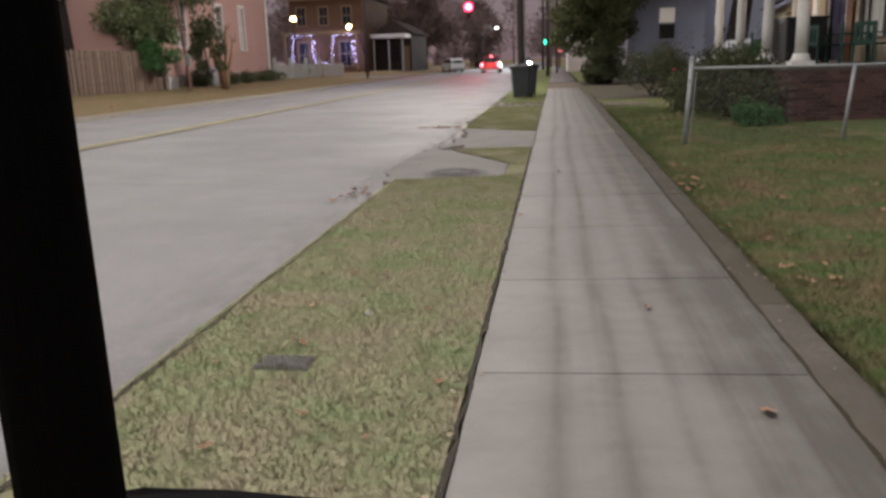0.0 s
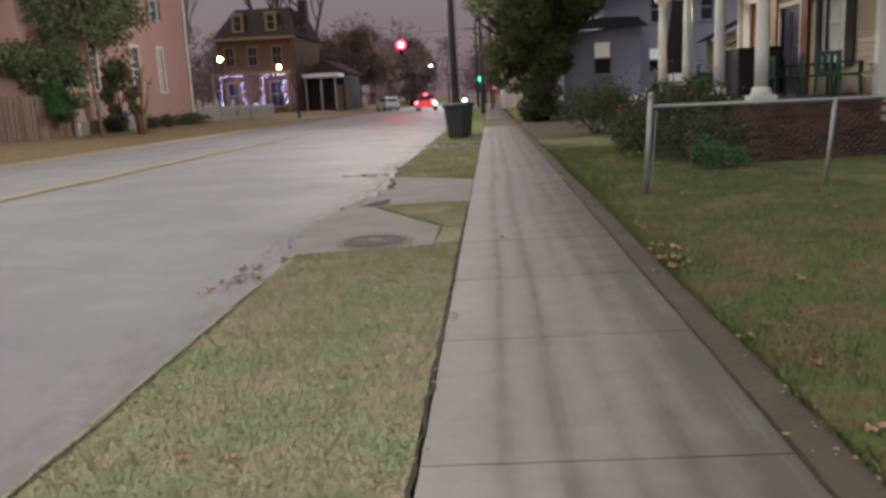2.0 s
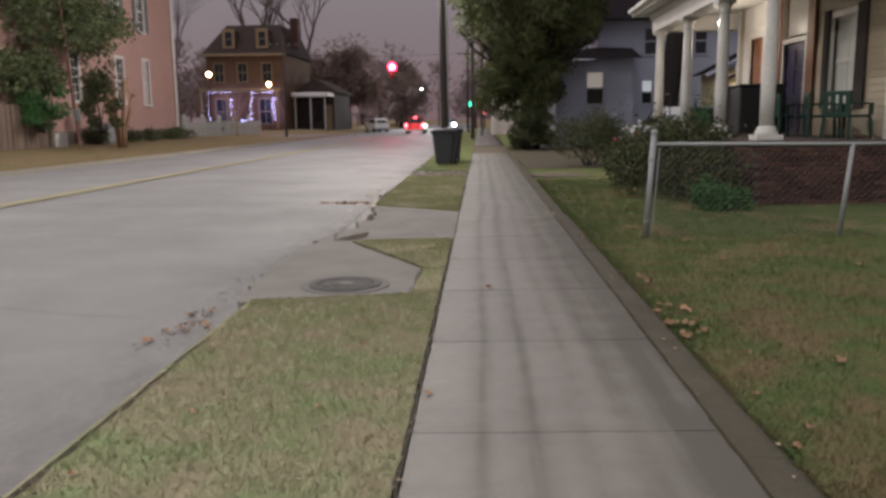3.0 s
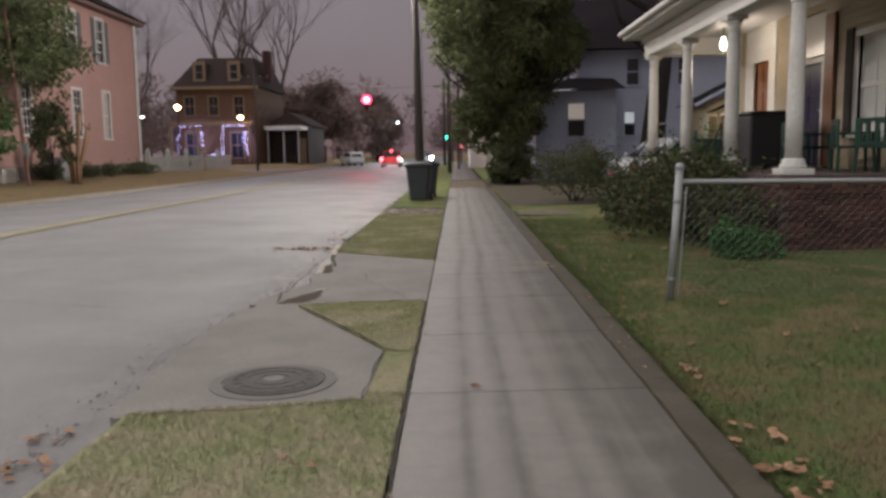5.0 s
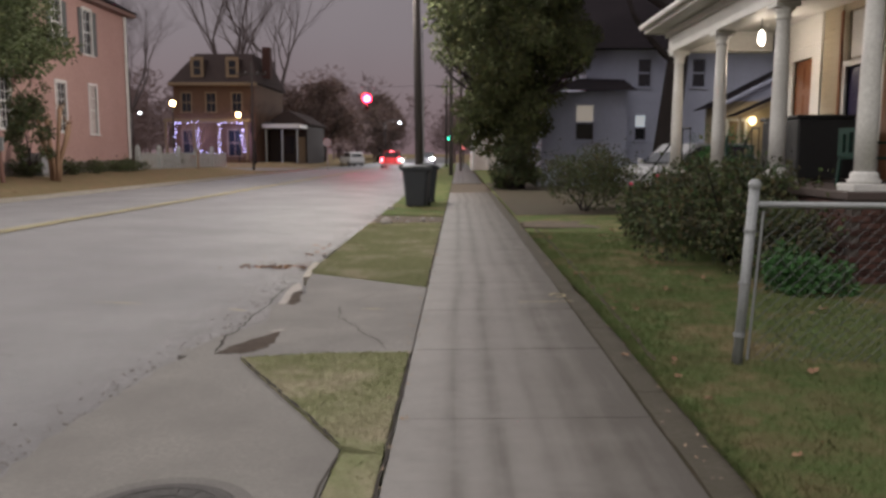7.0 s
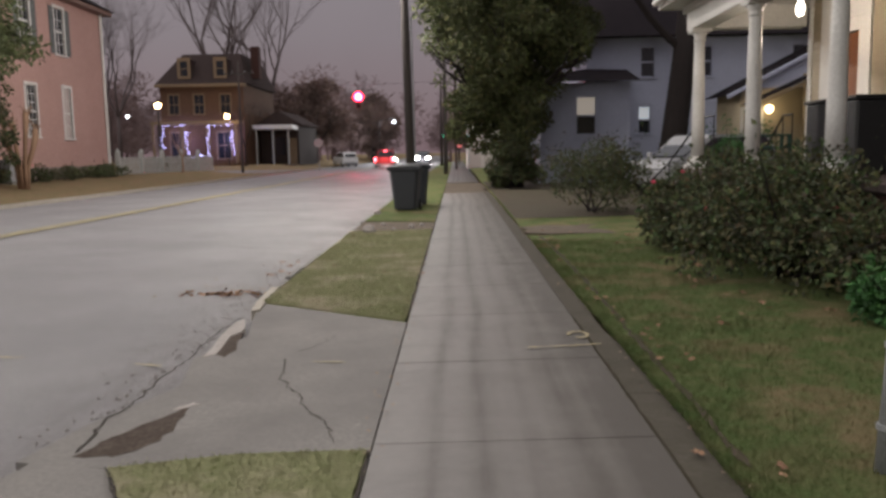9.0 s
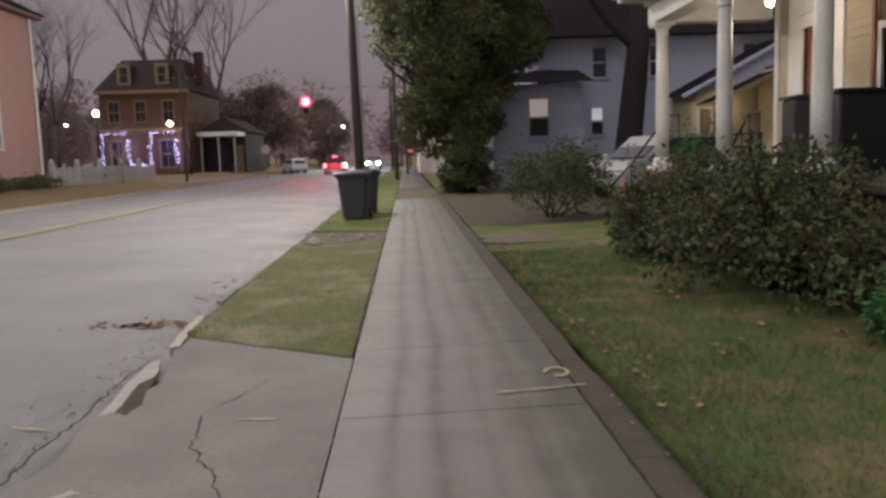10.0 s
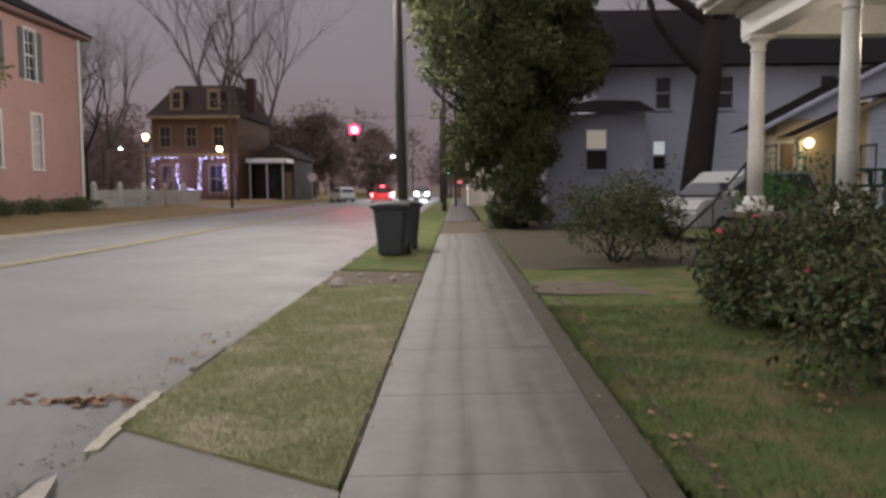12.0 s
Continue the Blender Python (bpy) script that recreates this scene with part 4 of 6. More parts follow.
def signal_head(x, y, z, lens, label, lit="red", reach=7.9):
    s = thing("traffic_signal", (x, y, z), label, "traffic light")
    part("housing", box(-0.2, 0.2, -0.05, 0.18, -0.85, 0.3, 0.03), SIGNAL_PAINT, s)
    part("hanger", tube([(0, 0.05, 0.25), (0, 0.05, 1.0)], 0.02, 6), BLACK, s)
    part("cable", tube([(-14, 0.05, 1.7), (-7, 0.05, 1.2), (0, 0.05, 1.0), (reach, 0.05, 1.25)], 0.012, 5), BLACK, s)
    part("mast", tube([(reach, 0.05, -z - 0.1), (reach, 0.05, 1.8)], 0.11, 10), POLEWOOD, s)
    for k, z1 in enumerate((0.07, -0.3, -0.67)):
        on = (k == 0 and lit == "red") or (k == 2 and lit == "green")
        # lit lens, core and visor are oversized to draw the lamp's glare
        part("lens", lathe([(0.4 if on else 0.14, 0), (0.36 if on else 0.12, 0.08), (0.0, 0.14)], 18), RED_GLARE if on and lit == "red" else lens if on else GLASS, s, "lit lens widened by its glare" if on else "", at=pose(0, -0.055, z1, 90))
        if on and lit == "red":
            part("lamp_core", lathe([(0.29, 0.09), (0.26, 0.16), (0.0, 0.24)], 18), lens, s, "glaring white-hot core", at=pose(0, -0.055, z1, 90))
        part("visor", placed(lathe([(0.42 if on else 0.17, 0), (0.43 if on else 0.172, 0.3), (0.44 if on else 0.176, 0.3), (0.43 if on else 0.175, 0)], 16), pose(0, -0.05, z1, 90)), SIGNAL_PAINT, s)
    return s


signal_head(-7.65, 75, 5.95, REDLIGHT, "hanging traffic signal showing red over the road")
lamp("signal_glow", "POINT", (-7.65, 74.3, 6.0), 900, (1.0, 0.05, 0.12), 0.2)
signal_head(-1.2, 128, 4.4, GREENLIGHT, "small distant traffic signal showing green", "green", 2.0)
street = thing("street_lamp", (-9.0, 130, -0.1), "distant street lamp with a cool white head", "street lamp")
part("post", tube([(-2.2, 0, 0), (-2.2, 0, 6.2), (-1.2, 0, 6.6), (0, 0, 6.5)], 0.05, 8), BLACK, street)
part("head", lathe([(0.08, 6.35), (0.19, 6.3), (0.17, 6.18), (0.0, 6.15)], 14), COOL, street)
street_b = copy_thing(street, pose(-41, 110, 0.3, 0, 0, 0))
# post and head added out of view to carry the extra street light
unseen_lamp = thing("street_lamp", (-14.4, 21.0, 0.0), "unseen tall street lamp added across the road", "street lamp")
part("post", tube([(0, 0, 0), (0, 0, 9.3), (0.8, 0, 9.75), (3.2, 0, 9.8)], 0.09, 10), GALV, unseen_lamp)
part("head", lathe([(0.09, 9.9), (0.2, 9.86), (0.24, 9.8), (0.2, 9.77)], 16, (3.4, 0)), GALV, unseen_lamp)


# ---- pink house across the road ----
pink = thing("pink_house", (0, 0, 0), "two-storey pink stucco house with white windows", "house")
PF = facing(-18.8, 34.5, 0, "+x")
PH = [(10.25, 11.1, 2.45, 4.75), (13.65, 14.4, 2.4, 4.85), (10.2, 11.0, 6.5, 8.6), (13.3, 14.15, 6.4, 8.6), (5.5, 6.3, 2.45, 4.75), (5.5, 6.3, 6.4, 8.6)]
wall("wall", pink, PF, 0, 18.33, 0.2, 9.0, PH, PINK, 0.3)
part("back_wall", box(-28, -19.1, 52.53, 52.83, 0.2, 9.0), PINK, pink)
part("end_wall", box(-28, -19.1, 34.5, 34.8, 0.2, 9.0), PINK, pink)
part("rear_wall", box(-28, -27.7, 34.8, 52.53, 0.2, 9.0), PINK, pink)
part("plinth", placed(box(0, 18.35, 0.0, 0.06, 0.1, 1.05), PF), surface("damp_plinth", (0.34, 0.27, 0.24), (0.22, 0.18, 0.16), (0.12, 0.1, 0.09), 1.2, 14, 0.9), pink)
for k, h in enumerate(PH):
    window(pink, PF, *h, 3 if k in (0, 4) else 2, 6 if k in (0, 4) else 4, 0.13, WHITE, None if k in (0, 2, 3, 4, 5) else surface("closed_shutter", (0.48, 0.40, 0.38), (0.42, 0.35, 0.33), None, 3, 30, 0.7))
    if k in (2, 3, 5):
        for a, b in ((h[0] - 0.55, h[0] - 0.15), (h[1] + 0.15, h[1] + 0.55)):
            part("shutter", placed(box(a, b, 0.01, 0.05, h[2], h[3], 0.01), PF), surface("grey_shutter", (0.12, 0.13, 0.13), (0.09, 0.1, 0.1), None, 3, 30, 0.7), pink)
part("eave", box(-28.3, -18.3, 34.0, 53.3, 9.0, 9.22, 0.03), surface("brown_trim", (0.2, 0.13, 0.11), (0.16, 0.1, 0.085), None, 2, 20, 0.7), pink)
bm = bmesh.new()
q = [bm.verts.new(p) for p in ((-18.2, 33.9, 9.24), (-18.2, 53.4, 9.24), (-28.4, 53.4, 9.24), (-28.4, 33.9, 9.24), (-23.3, 39, 12.2), (-23.3, 48.3, 12.2))]
for f in ((0, 1, 5, 4), (1, 2, 5), (2, 3, 4, 5), (3, 0, 4), (3, 2, 1, 0)):
    bm.faces.new([q[i] for i in f])
part("roof", bm, ROOF, pink)
part("chimney", box(-21.5, -20.5, 47.0, 47.9, 10.5, 13.2, 0.03), BRICK_FAR, pink)
part("downpipe", tube([(-18.72, 52.7, 0.3), (-18.72, 52.7, 9.0)], 0.07, 8), WHITE, pink)
part("side_porch", box(-18.75, -17.9, 36.6, 37.6, 0.3, 1.0, 0.02), WHITE, pink)
ac = thing("air_conditioner", (-18.2, 41.6, 0.45), "pale box air-conditioner standing by the pink wall", "air conditioner")
part("body", box(-0.45, 0.45, -0.45, 0.45, 0.1, 0.95, 0.03), GALV, ac)
part("fan_grille", lathe([(0.36, 0.95), (0.36, 0.97), (0.05, 0.985)], 18), BLACK, ac)
part("pad", box(-0.55, 0.55, -0.55, 0.55, -0.15, 0.1, 0.02), CONCRETE, ac)


# ---- brick house with lights ----
brick_house = thing("brick_house", (0, 0, 0), "brown brick house with dormers and festive lights", "house")
BF = facing(-24.2, 75, 0, "-y")
BH = [(0.7, 1.5, 4.9, 6.5), (2.8, 3.6, 4.9, 6.5), (5.0, 5.8, 4.9, 6.5), (0.7, 1.9, 1.2, 3.4), (4.6, 5.7, 1.2, 3.4)]
wall("wall", brick_house, BF, 0, 6.9, 0.3, 7.3, BH, BRICK_FAR, 0.3)
part("side_wall", box(-17.6, -17.3, 75.3, 86, 0.3, 7.3), BRICK_FAR, brick_house)
part("side_wall", box(-24.2, -23.9, 75.3, 86, 0.3, 7.3), BRICK_FAR, brick_house)
for h in BH:
    window(brick_house, BF, *h, 2, 2, 0.1, DIMTRIM)
part("rear_wall", box(-23.9, -17.6, 85.7, 86, 0.3, 7.3), BRICK_FAR, brick_house)
part("cornice", box(-24.5, -17.0, 74.6, 75.0, 7.1, 7.35, 0.03), DIMTRIM, brick_house)
bm = bmesh.new()
q = [bm.verts.new(p) for p in ((-24.5, 74.7, 7.36), (-17.0, 74.7, 7.36), (-17.0, 86.3, 7.36), (-24.5, 86.3, 7.36), (-22.8, 77.0, 10.0), (-17.9, 77.0, 10.0), (-17.9, 84, 10.0), (-22.8, 84, 10.0))]
for f in ((0, 1, 5, 4), (1, 2, 6, 5), (2, 3, 7, 6), (3, 0, 4, 7), (4, 5, 6, 7), (3, 2, 1, 0)):
    bm.faces.new([q[i] for i in f])
part("roof", bm, ROOF_FAR, brick_house)
for x in (-22.1, -19.1):
    d = part("dormer", box(x - 0.55, x + 0.55, 75.0, 77.2, 7.75, 9.35), ROOF_FAR, brick_house)
    bm = pierced(-0.55, 0.55, 7.8, 9.5, [(-0.3, 0.3, 8.0, 9.2)], 0.06)
    part("dormer_frame", placed(bm, facing(x, 74.98, 0, "-y")), DIMTRIM, d)
    part("pane", box(x - 0.3, x + 0.3, 74.99, 75.0, 8.0, 9.2), GLASS, d)
    part("bar", box(x - 0.3, x + 0.3, 74.94, 74.985, 8.57, 8.63), DIMTRIM, d)
part("chimney", box(-17.3, -16.6, 78, 78.9, 8.0, 10.7, 0.03), BRICK, brick_house)
part("porch_roof", box(-24.4, -17.2, 73.0, 74.55, 4.0, 4.25, 0.03), DIMTRIM, brick_house)
for x in (-24.2, -21.9, -19.8, -17.5):
    part("porch_post", box(x - 0.1, x + 0.1, 73.0, 73.2, 0.4, 4.0, 0.01), DIMTRIM, brick_house)
part("porch_floor", box(-24.4, -17.2, 73.0, 75.0, 0.3, 0.9), BRICK_FAR, brick_house)
for x in (-22.45, -18.75):
    s = thing("string_lights", (x, 72.93, 0), "string of small bluish white lights round a porch bay", "string lights", "festive lights")
    verts, faces = [], []
    path = []
    w = 1.0
    for k in range(26):
        t = k / 25
        path.append((-w, 1.5 + 2.4 * t))
        path.append((w, 1.5 + 2.4 * t))
    for k in range(10):
        path.append((-w + 2 * w * k / 9, 3.9))
    if x < -20:
        path += [(w + 1.1 * k / 6, 1.5) for k in range(7)]
    else:
        path += [(-w - 1.1 * k / 6, 1.5) for k in range(7)]
    rng = random.Random(5)
    for u, z in path:
        if rng.random() < 0.42:
            continue
        u, z, r = u + rng.uniform(-0.14, 0.14), z + rng.uniform(-0.06, 0.06), 0.03
        k = len(verts)
        verts += [(u - r, 0, z), (u + r, 0, z), (u, -r, z), (u, r, z), (u, 0, z - r * 1.6), (u, 0, z + r * 1.6)]
        faces += [(k, k + 2, k + 5), (k + 2, k + 1, k + 5), (k + 1, k + 3, k + 5), (k + 3, k, k + 5), (k + 2, k, k + 4), (k + 1, k + 2, k + 4), (k + 3, k + 1, k + 4), (k, k + 3, k + 4)]
    soup("bulbs", verts, faces, BLUELIGHT, s, "tiny bluish bulbs", "stuff")
lamp("string_glow", "POINT", (-27.3, 88.7, 3.1), 220, (0.5, 0.45, 1.0), 0.5)
lamp("string_glow_b", "POINT", (-22.6, 88.7, 3.1), 220, (0.5, 0.45, 1.0), 0.5)


def flood(x, y, z, h, label):
    f = thing("globe_lamp", (x, y, 0.3), label, "lamp", "globe lamps")
    part("post", tube([(0, 0, -0.4), (0, 0, h - 0.25)], 0.05, 8), BLACK, f)
    part("collar", lathe([(0.08, h - 0.25), (0.1, h - 0.2), (0.06, h - 0.15)], 12), BLACK, f)
    part("globe", lathe([(0.05, h - 0.16), (0.16, h - 0.1), (0.24, h + 0.06), (0.16, h + 0.24), (0.04, h + 0.29)], 14), WARM, f, smooth=True)
    lamp("globe_light", "POINT", (x, y - 0.5, z), 60, (1.0, 0.76, 0.46), 0.25)


flood(-23.9, 74.3, 5.55, 5.2, "glowing warm globe lamp on a tall post")
flood(-21.8, 86.6, 5.15, 4.85, "glowing warm globe lamp before the brick house")

# house with a white porch roof
porch2 = thing("dim_porch_house", (0, 0, 0), "dim house with a white edged porch roof", "house")
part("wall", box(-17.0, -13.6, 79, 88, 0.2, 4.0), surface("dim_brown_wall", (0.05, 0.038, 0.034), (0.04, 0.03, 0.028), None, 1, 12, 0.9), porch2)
part("roof", slab([(-17.3, 78.6), (-15.3, 78.6), (-13.3, 78.6), (-13.3, 88.3), (-15.3, 88.3), (-17.3, 88.3)], 4.0, 6.6, lambda x, y: 4.1 + 1.2 * (1 - abs(x + 15.3) / 2)), ROOF_FAR, porch2)
part("porch_roof", box(-16.9, -13.6, 75.8, 79, 3.6, 3.95, 0.03), WHITE, porch2)
for x in (-16.6, -15.2, -13.9):
    part("post", tube([(x, 76, 0.6), (x, 76, 3.6)], 0.07, 10), PICKET, porch2)
part("porch_floor", box(-16.9, -13.6, 75.8, 79, 0.1, 0.6), BRICK_FAR, porch2)
part("window", box(-15.6, -14.8, 78.96, 79.0, 1.4, 3.0), GLASS, porch2)
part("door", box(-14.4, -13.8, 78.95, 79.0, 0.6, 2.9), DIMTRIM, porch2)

# both houses stand well back beyond the side street
SET_BACK = Matrix.Translation((0.056, 5.39, 1.41)) @ Matrix.Scale(1.215, 4) @ Matrix.Translation((-0.056, -5.39, -1.41))
for ob in list(scene.objects):
    if ob.parent is None and ob.name.split(".")[0] in ("brick_house", "dim_porch_house", "string_lights"):
        ob.matrix_world = SET_BACK @ Matrix.Translation(ob.location)

# picket fence between the two
picket = thing("picket_fence", (0, 0, 0), "white picket fence beside the pink house", "fence")
pk = None
for k in range(80):
    t = k / 80
    x, y = -18.9 + 1.3 * t, 54.2 + 13.6 * t
    if k % 16 == 0:
        pp = part("post", box(x - 0.12, x + 0.12, y - 0.12, y + 0.12, 0.3, 1.75, 0.02), PICKET, picket)
        part("cap", lathe([(0.16, 1.75), (0.12, 1.82), (0.0, 1.95)], 8, (x, y)), PICKET, pp)
    if pk is None:
        bm = bmesh.new()
        q = [bm.verts.new(p) for p in ((-0.015, -0.05, 0), (-0.015, 0.05, 0), (-0.015, 0.05, 0.95), (-0.015, 0, 1.05), (-0.015, -0.05, 0.95))]
        f = bm.faces.new(q)
        r = bmesh.ops.extrude_face_region(bm, geom=[f])
        bmesh.ops.translate(bm, vec=(0.03, 0, 0), verts=[v for v in r["geom"] if isinstance(v, bmesh.types.BMVert)])
        pk = mesh_of("picket", bm, PICKET)
    part("picket", pk, None, picket, at=(x, y, 0.42))
for z in (0.65, 1.15):
    part("rail", tube([(-18.93, 54.2, z), (-17.63, 67.8, z)], 0.03, 6), PICKET, picket)

# board fence
boards = thing("board_fence", (0, 0, 0), "weathered upright board fence under trees", "fence")
bd = mesh_of("board", box(-0.012, 0.012, -0.07, 0.07, 0, 1.75, 0.004), FENCEWOOD)
for k in range(86):
    y = 23.5 + 0.152 * k
    part("board", bd, None, boards, at=pose(-18.0 + 0.02 * math.sin(k * 3.1), y, 0.42 + 0.03 * math.sin(k * 1.7), 0.8 * math.sin(k * 2.3), 0, 0))
for z in (0.8, 1.8):
    part("rail", box(-18.07, -18.03, 23.4, 36.6, z, z + 0.09), FENCEWOOD, boards)

# ---- white house and yellow wing on the near side ----
pale = thing("pale_house", (0, 0, 0), "pale bluish clapboard house in the shade", "house")
MF = facing(6.0, 45.0, 0, "-y")
MH = [(2.4, 2.98, 4.55, 5.85), (4.9, 5.48, 4.55, 5.85), (9.0, 9.6, 4.5, 5.85), (2.32, 2.82, 2.1, 3.3)]
wall("wall", pale, MF, 0, 14, 0, 6.3, MH, BLUEWHITE, 0.2)
clapboards(pale, MF, 0, 14, 0.4, 6.2, [(h[0] - 0.12, h[1] + 0.12, h[2] - 0.1, h[3] + 0.12) for h in MH], BLUEWHITE, 0.2)
for k, h in enumerate(MH):
    window(pale, MF, *h, 1, 2, 0.1, BLUEWHITE, None if k < 3 else [GLASS, glow("lit_pane", (0.75, 0.8, 0.85), 0.35)])
part("side_wall", box(6.0, 6.2, 45.2, 56, 0, 6.3), BLUEWHITE, pale)
part("side_wall", box(19.8, 20, 45.2, 56, 0, 6.3), BLUEWHITE, pale)
part("rear_wall", box(6.2, 19.8, 55.8, 56, 0, 6.3), BLUEWHITE, pale)
bm = bmesh.new()
q = [bm.verts.new(p) for p in ((5.4, 44.4, 6.25), (20.4, 44.4, 6.25), (20.4, 56.6, 6.25), (5.4, 56.6, 6.25), (5.4, 50.5, 9.7), (20.4, 50.5, 9.7))]
for f in ((0, 1, 5, 4), (1, 2, 5), (2, 3, 4, 5), (3, 0, 4), (3, 2, 1, 0)):
    bm.faces.new([q[i] for i in f])
part("roof", bm, ROOF, pale)
WF = facing(3.7, 42.5, 0, "-y")
WH = [(1.5, 2.28, 2.05, 3.6)]
wall("wing_wall", pale, WF, 0, 3.7, 0, 4.15, WH, BLUEWHITE, 0.2)
clapboards(pale, WF, 0, 3.7, 0.4, 4.1, [(1.35, 2.43, 1.9, 3.75)], BLUEWHITE, 0.2)
window(pale, WF, *WH[0], 1, 2, 0.1, BLUEWHITE, [GLASS, glow("lit_blind", (0.62, 0.55, 0.48), 0.3)])
part("wing_side", box(3.7, 3.9, 42.7, 50, 0, 4.15), BLUEWHITE, pale)
part("wing_corner", box(7.3, 7.4, 42.45, 44.98, 0, 4.15), BLUEWHITE, pale)
bm = bmesh.new()
q = [bm.verts.new(p) for p in ((3.3, 42.0, 4.17), (7.75, 42.0, 4.17), (7.75, 45, 4.9), (3.3, 50.2, 4.9), (5.9, 45, 4.95))]
bm.faces.new([q[i] for i in (0, 1, 2, 4, 3)])
bmesh.ops.solidify(bm, geom=bm.faces, thickness=0.12)
part("wing_roof", bm, ROOF, pale)

yellow = thing("yellow_wing", (0, 0, 0), "low cream cottage with a lit entrance lamp", "house")
YF = facing(8.9, 34.0, 0, "-y")
YH = [(0.1, 0.62, 0.5, 2.55), (2.9, 3.9, 1.5, 2.6)]
wall("wall", yellow, YF, 0, 6, 0, 3.2, YH, CREAM, 0.2)
panel_door(yellow, YF, 0.1, 0.62, 0.5, 2.55, DIMTRIM, 0.08)
window(yellow, YF, 2.9, 3.9, 1.5, 2.6, 2, 2)
bm = bmesh.new()
lo = [bm.verts.new(p) for p in ((8.9, 33.96, 3.2), (14.9, 33.96, 3.2), (11.9, 33.96, 4.68))]
hi = [bm.verts.new(p) for p in ((8.9, 34.16, 3.2), (14.9, 34.16, 3.2), (11.9, 34.16, 4.68))]
bm.faces.new(lo)
bm.faces.new(hi[::-1])
for i in range(3):
    bm.faces.new((lo[i], hi[i], hi[(i + 1) % 3], lo[(i + 1) % 3]))
bmesh.ops.recalc_face_normals(bm, faces=bm.faces)
part("gable", bm, BLUEWHITE, yellow)
for xa, xb in ((8.45, 11.9), (15.35, 11.9)):
    bm = bmesh.new()
    q = [bm.verts.new(p) for p in ((xa, 33.86, 2.98), (xb, 33.86, 4.75), (xb, 36.4, 4.75), (xa, 36.4, 2.98))]
    bm.faces.new(q)
    bmesh.ops.solidify(bm, geom=bm.faces, thickness=0.12)
    part("roof", bm, ROOF, yellow)
    part("rake_board", tube([(xa, 33.84, 2.93), (xb, 33.84, 4.7)], 0.07, 4), BLUEWHITE, yellow)
part("side_wall", box(8.9, 9.1, 34.2, 36.2, 0, 3.2), CREAM, yellow)
part("side_wall", box(14.7, 14.9, 34.2, 36.2, 0, 3.2), CREAM, yellow)
part("rear_wall", box(9.1, 14.7, 36.0, 36.2, 0, 3.2), CREAM, yellow)
porch_lamp = thing("entrance_lamp", (9.7, 33.95, 2.55), "glowing warm lamp beside the cottage door", "lamp")
part("bracket", box(-0.03, 0.03, -0.1, 0.05, -0.02, 0.02), BLACK, porch_lamp)
part("globe", lathe([(0.04, -0.12), (0.1, -0.06), (0.12, 0.02), (0.08, 0.1), (0.0, 0.13)], 12), COTTAGE_BULB, porch_lamp, at=(0, -0.15, 0))
# pale front room that stands forward beside the entrance, and the lean-to roof over the door
RF = facing(10.75, 32.7, 0, "-y")
wall("front_room_wall", yellow, RF, 0, 4.2, 0, 3.6, [(1.3, 2.2, 1.0, 2.5)], BLUEWHITE, 0.2)
clapboards(yellow, RF, 0, 4.2, 0.4, 3.55, [(1.18, 2.32, 0.9, 2.62)], BLUEWHITE, 0.2)
window(yellow, RF, 1.3, 2.2, 1.0, 2.5, 2, 2)
part("front_room_side", box(10.75, 10.95, 32.92, 33.94, 0, 3.6), CREAM, yellow)
part("front_room_side", box(14.75, 14.95, 32.92, 33.94, 0, 3.6), BLUEWHITE, yellow)
part("front_room_roof", box(10.95, 15.1, 32.5, 33.95, 3.62, 3.72, 0.01), ROOF, yellow)
bm = bmesh.new()
q = [bm.verts.new(p) for p in ((8.8, 32.6, 2.66), (11.2, 32.6, 3.74), (11.2, 33.93, 3.74), (8.8, 33.93, 2.66))]
bm.faces.new(q)
bmesh.ops.solidify(bm, geom=bm.faces, thickness=0.1)
part("entrance_roof", bm, ROOF, yellow)
part("entrance_rake", tube([(8.8, 32.58, 2.58), (11.2, 32.58, 3.66)], 0.05, 4), DIMTRIM, yellow)
part("entrance_post", tube([(8.95, 32.8, 0), (8.95, 32.8, 2.66)], 0.06, 8), CREAM, yellow)
lamp("entrance_light", "POINT", (9.7, 33.45, 2.55), 9, (1.0, 0.8, 0.5), 0.12)

lit = thing("lit_white_house", (0, 0, 0), "distant white porch lit between trees", "house")
part("wall", box(1.2, 6, 77, 84, 0, 4.6), WHITE, lit)
part("porch_roof", box(1.0, 6, 75, 77, 3.5, 3.8), WHITE, lit)
for x in (1.3, 2.5, 3.7):
    part("post", tube([(x, 75.2, 0.3), (x, 75.2, 3.5)], 0.12, 8), WHITE, lit)
part("roof", slab([(0.8, 74.9), (6.2, 74.9), (6.2, 84.3), (0.8, 84.3)], 4.6, 6, lambda x, y: 4.7 + 0.3 * (x - 0.8)), ROOF, lit)
lamp("far_porch_light", "POINT", (2.2, 76.0, 3.1), 30, (1.0, 0.95, 0.85), 0.15)


